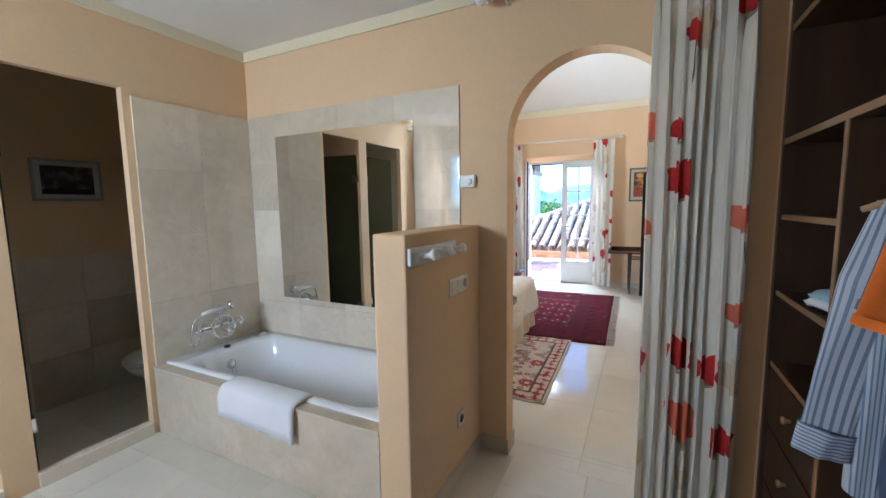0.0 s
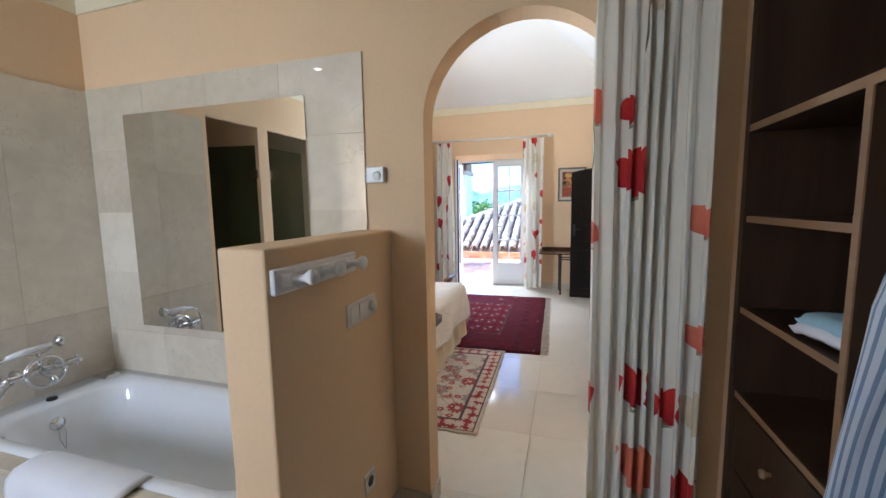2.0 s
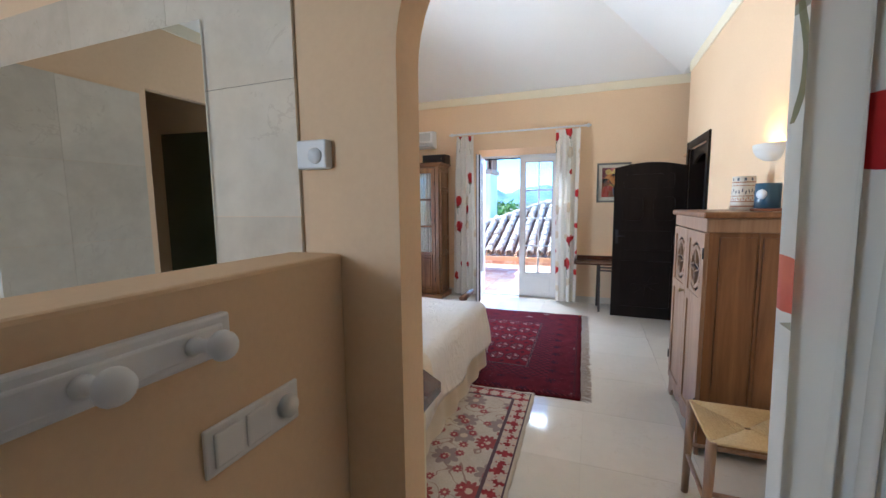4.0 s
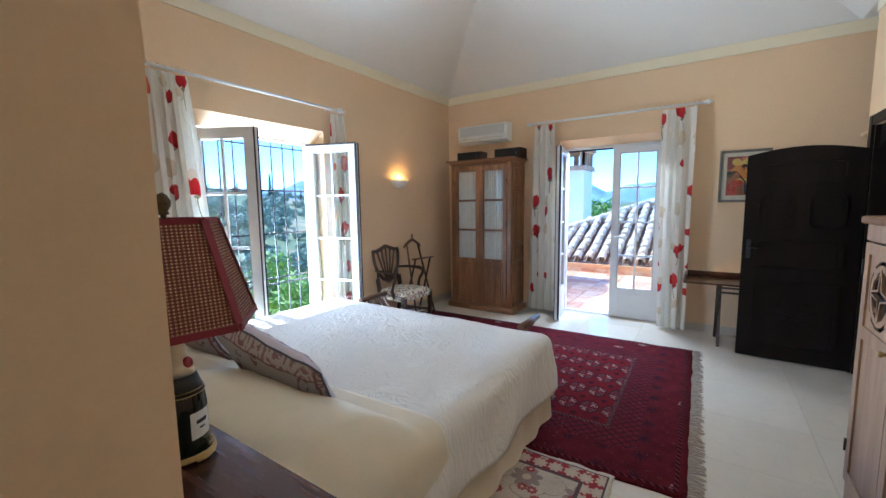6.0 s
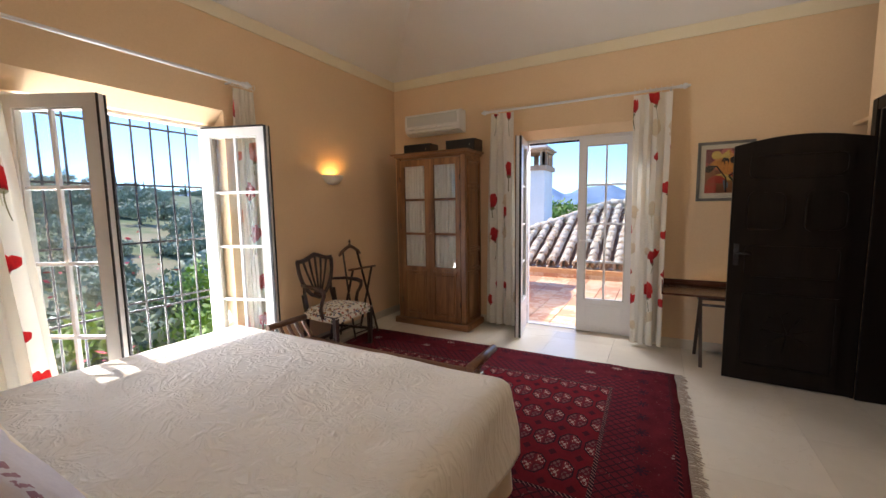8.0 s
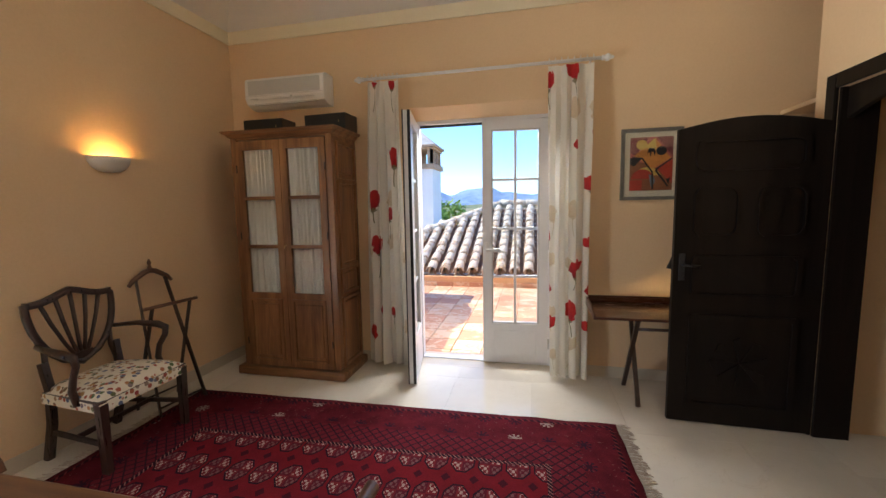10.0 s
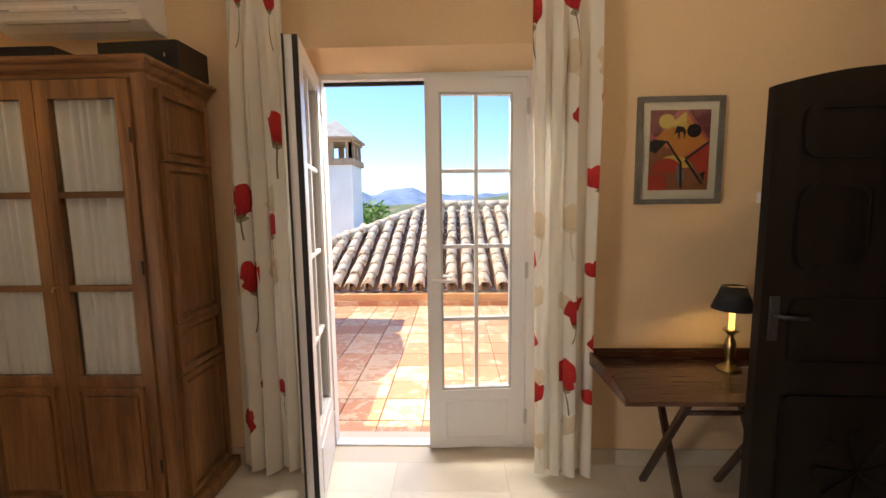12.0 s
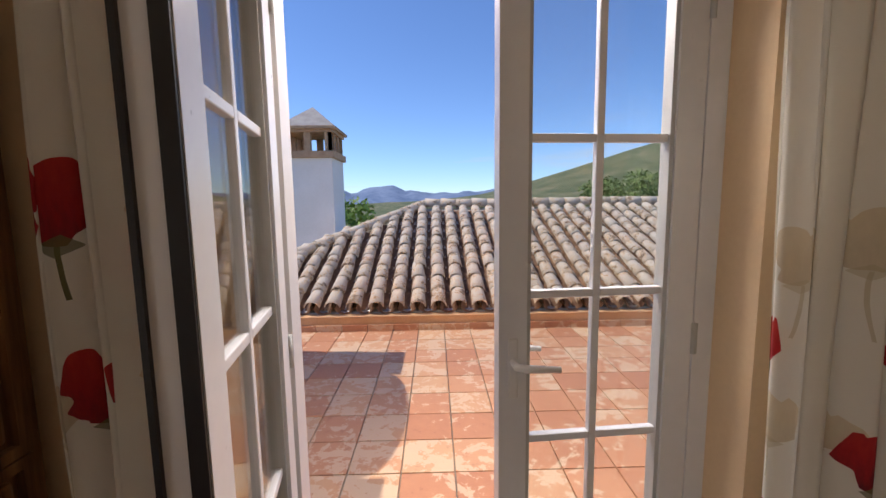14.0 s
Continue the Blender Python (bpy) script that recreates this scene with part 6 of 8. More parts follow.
cord = [(0.068 * math.cos(t) + 0.008 * math.sin(3 * t), 0.068 * math.sin(t), 0.008 + 0.006 * (t / 6.28) + 0.004 * math.sin(2 * t)) for t in [i * 0.33 for i in range(42)]]
part("cord", tube(cord + [(0.02, -0.11, 0.006), (-0.10, -0.16, 0.006)], 0.0042, 7), plain("gold_flex", (0.55, 0.40, 0.14), 0.5), lm, "gold coiled flex")

dish = thing("lattice_dish", pose(-2.10, 2.32, 0.83), "white pierced porcelain dish on the console", "dish")
part("bowl", lathe([(0.05, 0), (0.075, 0.004), (0.095, 0.02), (0.092, 0.022), (0.07, 0.008), (0, 0.006)], n=28), M["enamel"], dish)
for i in range(18):
    for s in (-1, 1):
        a = 2 * math.pi * i / 18
        part("lattice", tube([(0.094 * math.cos(a), 0.094 * math.sin(a), 0.02), (0.104 * math.cos(a + s * 0.17), 0.104 * math.sin(a + s * 0.17), 0.04), (0.112 * math.cos(a + s * 0.34), 0.112 * math.sin(a + s * 0.34), 0.058)], 0.0028, 5), M["enamel"], dish)
part("rim", tube([(0.113 * math.cos(t), 0.113 * math.sin(t), 0.060) for t in [2 * math.pi * i / 36 for i in range(36)]], 0.0045, 6, True), plain("dark_rim_glaze", (0.06, 0.06, 0.09), 0.2), dish)

# ---- east side of the bedroom ----
# dark arched door, swung open against the alcove
dd = thing("arched_door", pose(0.79, 6.485, 0, 0, 0, 177.5), "almost black oak door with arched head, standing open", "door")
DW = 0.775
arch = [(DW * (1 - i / 14), 1.835 + 0.075 * math.sin(math.pi * (0.08 + 0.84 * i / 14))) for i in range(15)]
part("slab", prism([(0, 0.01), (DW, 0.01)] + arch, 0.04, Matrix.Translation((0, -0.02, 0))), M["ebony"], dd)


def door_panel(outline, inset=0.02):
    cx = sum(p[0] for p in outline) / len(outline)
    cz = sum(p[1] for p in outline) / len(outline)
    inner = [(cx + (x - cx) * 0.90, cz + (z - cz) * (0.90 if abs(z - cz) > 0.1 else 0.78)) for x, z in outline]
    for s in (1, -1):
        part("panel_moulding", frame_prism(outline, inner, 0.012, Matrix.Translation((0, 0.02 if s > 0 else -0.032, 0))), M["ebony"], dd)


def rounded(x0, z0, x1, z1, r, n=4):
    pts = []
    for cx, cz, a0 in ((x1 - r, z0 + r, -90), (x1 - r, z1 - r, 0), (x0 + r, z1 - r, 90), (x0 + r, z0 + r, 180)):
        pts += [(cx + r * math.cos(radians(a0 + 90 * i / n)), cz + r * math.sin(radians(a0 + 90 * i / n))) for i in range(n + 1)]
    return pts


door_panel(rounded(0.10, 1.60, DW - 0.10, 1.79, 0.05))
door_panel(rounded(0.10, 1.20, DW / 2 - 0.05, 1.51, 0.06))
door_panel(rounded(DW / 2 + 0.05, 1.20, DW - 0.10, 1.51, 0.06))
door_panel(rounded(0.10, 0.84, DW - 0.10, 1.09, 0.03))
door_panel(rounded(0.10, 0.12, DW - 0.10, 0.72, 0.02))
for s in (0.020, -0.030):
    for i in range(8):
        a = 2 * math.pi * i / 8
        c_, r_ = (DW / 2, 0.42), 0.15
        part("rosette_petal", prism([(c_[0], c_[1]), (c_[0] + r_ * math.cos(a - 0.30), c_[1] + r_ * math.sin(a - 0.30)), (c_[0] + r_ * 1.1 * math.cos(a), c_[1] + r_ * 1.1 * math.sin(a)), (c_[0] + r_ * math.cos(a + 0.12), c_[1] + r_ * math.sin(a + 0.12))], 0.010, Matrix.Translation((0, s, 0))), M["ebony"], dd)
part("lock_plate", slab((DW - 0.065, 0.018, 0.93), (DW - 0.03, 0.026, 1.10), 0.003), M["iron"], dd)
for s in (1, -1):
    part("handle", tube([(DW - 0.048, s * 0.02, 1.03), (DW - 0.048, s * 0.06, 1.03), (DW - 0.14, s * 0.062, 1.025)], 0.008, 8), M["iron"] if s > 0 else M["chrome"], dd)
for h in (0.3, 1.5):
    part("hinge", tube([(0.0, 0.0, h - 0.05), (0.0, 0.0, h + 0.05)], 0.012, 8), M["iron"], dd)
fr = thing("door_2", pose(0, 0, 0), "dark oak door frame round the hall doorway", "door frame", kind="structure")
part("architrave", slab((E_ - 0.022, HY0 - 0.085, 0), (E_ + 0.0, HY0, HTOP + 0.08), 0.005), M["ebony"], fr)
part("architrave", slab((E_ - 0.022, HY1, 0), (E_ + 0.0, HY1 + 0.075, HTOP + 0.08), 0.005), M["ebony"], fr)
part("head", slab((E_ - 0.020, HY0, HTOP), (E_, HY1, HTOP + 0.08), 0.004), M["ebony"], fr)
part("lining", slab((E_, HY0, 0), (E_ + 0.18, HY0 + 0.02, HTOP)), M["ebony"], fr)
part("lining", slab((E_, HY1 - 0.02, 0), (E_ + 0.18, HY1, HTOP)), M["ebony"], fr)
arc2 = [(HY0 + 0.02 + (HY1 - HY0 - 0.04) * i / 14, 1.86 + 0.08 * math.sin(math.pi * i / 14)) for i in range(15)]
part("arched_head", prism([(HY1 - 0.02, HTOP), (HY0 + 0.02, HTOP)] + arc2, 0.03, Matrix.Translation((E_ + 0.06, 0, 0)) @ Matrix.Rotation(radians(90), 4, "Z")), M["ebony"], fr)
structure("alcove_shelf", slab((0.86, 6.72, 2.02), (1.95, N, 2.05), 0.004), M["wall"], "plastered shelf in the alcove", "shelf")

# butler's tray table
tt = thing("tray_table", pose(0, 0, 0), "mahogany tray table on folding crossed legs", "table")
TX0, TX1, TY0, TY1, TZT = -0.44, 0.46, 6.56, 7.04, 0.635
part("tray", slab((TX0, TY0, TZT), (TX1, TY1, TZT + 0.018), 0.003), M["mahogany"], tt)
part("rim", slab((TX0, TY1 - 0.012, TZT + 0.018), (TX1, TY1, TZT + 0.068), 0.003), M["mahogany"], tt)
for x in (TX0, TX1 - 0.012):
    bm = prism([(TY0, 0), (TY1 - 0.012, 0), (TY1 - 0.012, 0.05), (TY0 + 0.15, 0.045), (TY0, 0.012)], 0.012, Matrix.Translation((x + 0.012, 0, TZT + 0.018)) @ Matrix.Rotation(radians(90), 4, "Z"))
    part("rim", bm, M["mahogany"], tt)
for x in (-0.145, 0.24):
    part("leg", ribbon([(x, 6.995, 0), (x, 6.62, 0.635)], 0.028, 0.022, (1, 0, 0)), M["chairwood"], tt)
    part("leg", ribbon([(x + 0.024, 6.645, 0), (x + 0.024, 6.98, 0.635)], 0.028, 0.022, (1, 0, 0)), M["chairwood"], tt)
for y, z in ((6.67, 0.55), (6.935, 0.55)):
    part("stretcher", tube([(-0.145, y, z), (0.264, y, z)], 0.011, 8), M["chairwood"], tt)

# candlestick lamp
cl = thing("candlestick_lamp", pose(0.185, 6.885, TZT + 0.018), "brass candlestick lamp with black shade on the table", "lamp")
part("stick", lathe([(0.052, 0), (0.052, 0.006), (0.040, 0.014), (0.018, 0.028), (0.013, 0.05), (0.020, 0.075), (0.024, 0.11), (0.022, 0.14), (0.012, 0.160), (0.014, 0.175), (0.030, 0.188), (0.034, 0.194), (0.012, 0.196), (0, 0.197)], n=22), M["brass"], cl)
kk = Mat("lit_candle_sleeve", 0.5).colour((0.75, 0.50, 0.18)).set(Emission_Strength=1.2)
kk.p.inputs["Emission Color"].default_value = (1.0, 0.55, 0.12, 1)
part("candle", tube([(0, 0, 0.195), (0, 0, 0.31)], 0.0125, 14), kk.m, cl, "glowing cream candle sleeve")
bm = lathe([(0.088, 0.295), (0.048, 0.405)], n=28)
for f in [f for f in bm.faces if len(f.verts) > 4]:
    bm.faces.remove(f)
bmesh.ops.solidify(bm, geom=bm.faces[:], thickness=0.002)
part("shade", bm, M["black"], cl, "black cloth shade")
part("shade_carrier", tube([(-0.05, 0, 0.40), (0.05, 0, 0.40)], 0.0015, 6), M["brass"], cl)
part("flex", tube([(0.04, 0.0, 0.006), (0.10, 0.01, 0.006), (0.16, 0.02, 0.006), (0.24, 0.04, 0.006)], 0.0035, 6), M["plastic"], cl, "white flex with switch")
part("flex_switch", slab((0.12, 0.006, 0.001), (0.17, 0.024, 0.014), 0.004), M["plastic"], cl)
lamp = new("bulb", bpy.data.lights.new("bulb", "POINT"))
lamp.data.energy, lamp.data.color, lamp.data.shadow_soft_size = 0.9, (1.0, 0.66, 0.28), 0.015
lamp.parent, lamp.matrix_basis = cl, pose(0, 0, 0.345)

# abstract picture
pc = thing("framed_print", pose(-0.187, N, 1.44), "framed abstract print in red, yellow and black", "picture")
PW, PH = 0.43, 0.537
part("frame", frame_prism(rect(0, 0, PW, PH), rect(0.026, 0.026, PW - 0.026, PH - 0.026), 0.022, Matrix.Translation((0, -0.022, 0))), mottled("grey_green_frame", (0.10, 0.095, 0.08), (0.17, 0.16, 0.14), 0.45, 8, 90, 0.2, 0.001), pc)
part("mount", slab((0.024, -0.010, 0.024), (PW - 0.024, -0.001, PH - 0.024)), plain("cream_card", (0.66, 0.60, 0.48), 0.8), pc, "cream card mount")
A0, A1, B0, B1 = 0.065, PW - 0.065, 0.072, PH - 0.065
PA = {n: mottled("print_" + n, c, tuple(x * 0.75 for x in c), 0.6, 14, 120, 0.05, 0.001) for n, c in dict(red=(0.46, 0.05, 0.03), orange=(0.68, 0.27, 0.06), yellow=(0.70, 0.48, 0.12), black=(0.02, 0.015, 0.018), plum=(0.22, 0.05, 0.06), rose=(0.50, 0.13, 0.12), brown=(0.28, 0.11, 0.05), blue=(0.16, 0.20, 0.26)).items()}
art = part("sheet", slab((A0, -0.0115, B0), (A1, -0.0095, B1)), PA["rose"], pc, "printed sheet")
LX = lambda u: A0 + u * (A1 - A0)
LZ = lambda v_: B0 + v_ * (B1 - B0)


def paint(pts, tone, level):
    part("shape", prism([(LX(u), LZ(v_)) for u, v_ in pts], 0.0003, Matrix.Translation((0, -0.0116 - 0.0004 * level, 0))), PA[tone], art)


def disc(u, v_, r, a0=0, a1=360, n=20):
    return [(u + r * math.cos(radians(a0 + (a1 - a0) * i / n)), v_ + r * 0.70 * math.sin(radians(a0 + (a1 - a0) * i / n))) for i in range(n + (0 if a1 - a0 == 360 else 1))]


paint([(0, 0), (1, 0), (1, 0.30), (0, 0.62)], "brown", 0)
paint([(0, 0), (0.30, 0), (0.30, 0.20), (0, 0.20)], "red", 1)
paint([(0.0, 1.0), (0.45, 1.0), (0.12, 0.66), (0.0, 0.72)], "plum", 1)
paint([(0.62, 1.0), (1, 1.0), (1, 0.62)], "plum", 1)
paint([(0.58, 0.98), (0.95, 0.60), (0.55, 0.40), (0.10, 0.66)], "orange", 2)
paint([(0.58, 0.98), (0.62, 0.76), (0.30, 0.80)], "yellow", 3)
paint([(1.0, 0.58), (1.0, 0.12), (0.62, 0.42)], "red", 3)
paint([(0.0, 0.62), (0.28, 0.60), (0.10, 0.46), (0.0, 0.50)], "black", 3)
paint(disc(0.27, 0.86, 0.13), "yellow", 4)
paint(disc(0.73, 0.74, 0.12), "black", 4)
paint(disc(0.30, 0.22, 0.26, 0, 180), "red", 3)
paint(disc(0.42, 0.20, 0.34, 20, 160), "yellow", 2)
paint(disc(0.42, 0.18, 0.18, -60, 80), "blue", 4)
paint([(0.05, 0.64), (0.30, 0.62), (0.55, 0.35), (0.57, 0.02), (0.53, 0.02), (0.51, 0.34), (0.28, 0.59), (0.05, 0.61)], "black", 5)
paint([(0.60, 0.40), (1.0, 0.62), (1.0, 0.59), (0.63, 0.38)], "black", 5)
paint([(0.62, 0.40), (0.92, 0.08), (0.89, 0.06), (0.59, 0.37)], "black", 5)
paint([(0.40, 0.70), (0.44, 0.80), (0.56, 0.79), (0.60, 0.72), (0.57, 0.64), (0.55, 0.72), (0.50, 0.73), (0.49, 0.64), (0.47, 0.64), (0.46, 0.72)], "black", 5)
paint([(0.85, 0.20), (0.95, 0.24), (0.92, 0.10), (0.88, 0.16)], "black", 6)
pg = part("glazing", slab((0.025, -0.0175, 0.025), (PW - 0.025, -0.0165, PH - 0.025)), M["glass"], pc, "picture glass")
pg.visible_shadow = False

sw = thing("thermostat", pose(0.435, N, 1.44), "white wall thermostat above the tray table", "thermostat", "wall controls")
part("case", slab((0, -0.025, 0), (0.075, 0, 0.055), 0.005), M["plastic"], sw)
part("dial", lathe([(0.016, 0), (0.016, 0.006), (0.0, 0.007)], n=16, m=pose(0.052, -0.025, 0.028, 90)), M["plastic"], sw)

# pine cupboard with fretwork doors, against the east wall
pcab = thing("pine_cupboard", pose(0.36, 3.60, 0), "aged pine cupboard with pierced fretwork door panels", "cabinet")
CW, CD, CH = 0.83, 0.435, 1.34
part("side", slab((0.0, 0.0, 0.06), (CD, 0.022, CH)), M["honey_pine"], pcab)
part("side", slab((0.0, CW - 0.022, 0.06), (CD, CW, CH)), M["honey_pine"], pcab)
part("back", slab((CD - 0.015, 0.022, 0.06), (CD, CW - 0.022, CH)), M["honey_pine"], pcab)
part("top", slab((-0.035, -0.035, CH), (CD, CW + 0.035, CH + 0.035), 0.01), M["honey_pine"], pcab)
part("frieze", slab((-0.015, -0.012, CH - 0.075), (CD, CW + 0.012, CH), 0.006), M["pale_pine"], pcab)
for z0, z1, x0, x1 in ((0.14, CH - 0.10, 0.05, 0.215), (0.14, CH - 0.10, 0.24, 0.40)):
    part("side_panel", slab((x0, -0.006, z0), (x1, 0.0, z1), 0.004), M["honey_pine"], pcab)
part("side_rail", slab((0, -0.009, 0.06), (CD, 0, 0.135)), M["honey_pine"], pcab)
for x0, x1 in ((0, 0.045), (0.222, 0.234), (0.405, CD)):
    part("side_stile", slab((x0, -0.010, 0.135), (x1, 0, CH - 0.075)), M["honey_pine"], pcab)
apron = [(0.0, 0.13), (CW, 0.13), (CW, 0.0), (CW - 0.07, 0.0), (CW - 0.10, 0.05)] + [(CW - 0.10 - (CW - 0.2) * i / 12, 0.065 + 0.018 * math.sin(math.pi * i / 2)) for i in range(1, 12)] + [(0.10, 0.05), (0.07, 0.0), (0, 0)]
RF = Matrix.Rotation(radians(90), 4, "Z")
part("apron", prism(apron, 0.02, Matrix.Translation((0.012, 0, 0)) @ RF), M["pale_pine"], pcab)
dwid = CW / 2
for i in range(2):
    y0 = i * dwid + 0.004
    y1 = y0 + dwid - 0.008
    dr = part("door", frame_prism(rect(y0, 0.135, y1, CH - 0.08), rect(y0 + 0.055, 0.19, y1 - 0.055, CH - 0.13), 0.022, Matrix.Translation((0.004, 0, 0)) @ RF), M["pale_pine"], pcab)
    part("mid_rail", slab((-0.018, y0 + 0.055, 0.83), (0.004, y1 - 0.055, 0.89)), M["pale_pine"], dr)
    part("lower_panel", slab((-0.010, y0 + 0.050, 0.185), (0.0, y1 - 0.050, 0.835)), M["pale_pine"], dr)
    cy, cz, hw, hh = (y0 + y1) / 2, (0.89 + CH - 0.13) / 2, (y1 - y0) / 2 - 0.053, (CH - 0.13 - 0.89) / 2
    # pierced panel: an oval ring, four petals and corner spandrels
    ov = lambda s_, n_=32: [(cy + hw * s_ * math.cos(2 * math.pi * q / n_), cz + hh * s_ * math.sin(2 * math.pi * q / n_)) for q in range(n_)]
    sq = [(cy + hw * 1.03 * max(-1, min(1, 1.42 * math.cos(2 * math.pi * q / 32))), cz + hh * 1.03 * max(-1, min(1, 1.42 * math.sin(2 * math.pi * q / 32)))) for q in range(32)]
    part("fret_spandrel", frame_prism(sq, ov(0.90), 0.008, Matrix.Translation((-0.002, 0, 0)) @ RF), M["pale_pine"], dr)
    part("fret_ring", frame_prism(ov(0.80), ov(0.64), 0.009, Matrix.Translation((-0.003, 0, 0)) @ RF), M["pale_pine"], dr)
    for q in range(4):
        a = math.pi / 4 + q * math.pi / 2
        part("fret_bridge", ribbon([(-0.007, cy + hw * 0.60 * math.cos(a), cz + hh * 0.60 * math.sin(a)), (-0.007, cy + hw * 0.97 * math.cos(a), cz + hh * 0.97 * math.sin(a))], 0.030, 0.008, (0, -math.sin(a), math.cos(a))), M["pale_pine"], dr)
        b = q * math.pi / 2
        pts = [(-0.007, cy + hw * (0.70 * math.cos(b) * (1 - t) + 0.70 * math.cos(b + math.pi / 2) * t) * (1 - 0.62 * math.sin(math.pi * t)), cz + hh * (0.70 * math.sin(b) * (1 - t) + 0.70 * math.sin(b + math.pi / 2) * t) * (1 - 0.62 * math.sin(math.pi * t))) for t in [j / 10 for j in range(11)]]
        part("fret_arc", ribbon(pts, 0.016, 0.008, (1, 0, 0)), M["pale_pine"], dr)
    # plain black sheet just behind the piercings
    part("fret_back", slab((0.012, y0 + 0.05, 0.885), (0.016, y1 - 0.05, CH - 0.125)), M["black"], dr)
    for h in (0.30, 1.15):
        yh = y0 if i == 0 else y1
        part("hinge", tube([(-0.022, yh, h - 0.03), (-0.022, yh, h + 0.03)], 0.005, 6), M["iron"], dr)
part("knob", lathe([(0.006, 0), (0.006, 0.012), (0.013, 0.02), (0.011, 0.028), (0, 0.03)], n=14, m=pose(-0.018, dwid + 0.028, 0.86, 0, -90)), M["brass"], pcab)

jar = thing("ceramic_jar", pose(0.665, 4.17, CH + 0.035), "cream cylinder jar with banded brown pattern", "jar")
k = Mat("banded_glaze", 0.35)
x, y, z = k.xyz(k.obj)
ang = y.atan2(x)
zig = ((ang * 14).sin() * 0.008 + z)
bands = z.band(0.02, 0.028).max(z.band(0.05, 0.056)).max(z.band(0.085, 0.09)).max(z.band(0.15, 0.154)).max(z.band(0.17, 0.176))
c = k.mix(bands, (0.66, 0.60, 0.50), (0.34, 0.15, 0.07))
c = k.mix(zig.band(0.105, 0.125) * (ang * 22).sin().gt(0.2), c, (0.12, 0.12, 0.14))
c = k.mix((zig * 1.0).band(0.060, 0.075) * (ang * 30).sin().gt(0.0), c, (0.45, 0.22, 0.10))
c = k.mix(z.band(0.182, 0.20) * (ang * 10).sin().gt(0.5), c, (0.10, 0.12, 0.15))
k.colour(c)
part("body", lathe([(0.066, 0), (0.068, 0.004), (0.062, 0.10), (0.060, 0.21), (0.056, 0.21), (0.056, 0.02), (0, 0.02)], n=32), k.m, jar)
tin = thing("blue_candle_tin", pose(0.66, 3.77, CH + 0.035), "round dark blue candle tin on a terracotta saucer", "tin")
part("saucer", lathe([(0, 0), (0.070, 0), (0.076, 0.012), (0.066, 0.014), (0, 0.014)], n=28), plain("terracotta_saucer", (0.36, 0.15, 0.08), 0.7), tin, "small terracotta saucer")
part("body", lathe([(0, 0.0142), (0.055, 0.0142), (0.058, 0.02), (0.058, 0.145), (0.054, 0.15), (0.054, 0.03), (0, 0.03)], n=32), plain("blue_tinplate", (0.035, 0.09, 0.15), 0.3), tin)
part("motif", lathe([(0, 0), (0.026, 0.0), (0.026, 0.002), (0, 0.002)], n=20, m=pose(-0.041, -0.041, 0.09, 90, 0, -45)), plain("white_motif", (0.75, 0.78, 0.78), 0.5), tin, "white round motif")

st = thing("rush_stool", pose(0.42, 3.07, 0), "low pine stool with woven rush seat", "stool")
for sx in (-1, 1):
    for sy in (-1, 1):
        part("leg", tube([(sx * 0.18, sy * 0.18, 0), (sx * 0.172, sy * 0.172, 0.475)], [0.016, 0.020], 10), M["pale_pine"], st)
    part("rail", tube([(sx * 0.178, -0.17, 0.2), (sx * 0.178, 0.17, 0.2)], 0.010, 8), M["pale_pine"], st)
    part("rail", tube([(-0.17, sx * 0.178, 0.25), (0.17, sx * 0.178, 0.25)], 0.010, 8), M["pale_pine"], st)
bm = bmesh.new()
for i in range(4):
    rot = Matrix.Rotation(radians(90 * i), 4, "Z")
    for j in range(15):
        d = 0.018 + j * 0.0115
        pts = [rot @ Vector((s_ * d, -d, 0.462 + 0.010 * (d / 0.18) ** 2)) for s_ in (-1, 0, 1)]
        tube(pts, 0.0065, 6, bm=bm)
tagged(part("seat", bm, M["rush"], st, "woven golden rush seat"), kind="stuff")

# ---- bathroom ----


def tile_wall(name, parent, origin, du, dv, normal, wu, wv, tu, tv, material, thick=0.010):
    """Stone tiles over a rectangle, each a piece of its own."""
    o, du, dv, nrm = Vector(origin), Vector(du), Vector(dv), Vector(normal)
    cache = {}
    nu, nv = math.ceil(wu / tu - 0.02), math.ceil(wv / tv - 0.02)
    for i in range(nu):
        for j in range(nv):
            a0, a1, b0, b1 = i * tu, min((i + 1) * tu, wu), j * tv, min((j + 1) * tv, wv)
            key = (round(a1 - a0, 3), round(b1 - b0, 3))
            if key not in cache:
                cache[key] = mesh_of(name, slab((0.0006, 0, 0.0006), (key[0] - 0.0006, thick, key[1] - 0.0006)), material)
            ob = new(name, cache[key])
            m = Matrix((du, nrm, dv)).transposed().to_4x4()
            m.translation = o + du * a0 + dv * b0 + nrm * random.uniform(-0.0004, 0.0004)
            ob.matrix_basis, ob.parent = m, parent


wt = thing("tiling_north", pose(0, 0, 0), "polished cream limestone tiles behind the bath", "wall tiling", kind="structure")
tile_wall("tile", wt, (BX, 1.940, STEP), (1, 0, 0), (0, 0, 1), (0, -1, 0), 1.70, 2.01, 0.425, 0.335, M["bathtile"])
wt2 = thing("tiling_west", pose(0, 0, 0), "polished cream limestone tiles beside the bath", "wall tiling", kind="structure")
tile_wall("tile", wt2, (BX, 1.18, STEP), (0, 1, 0), (0, 0, 1), (1, 0, 0), 0.75, 2.0, 0.375, 0.40, M["bathtile"], 0.012)
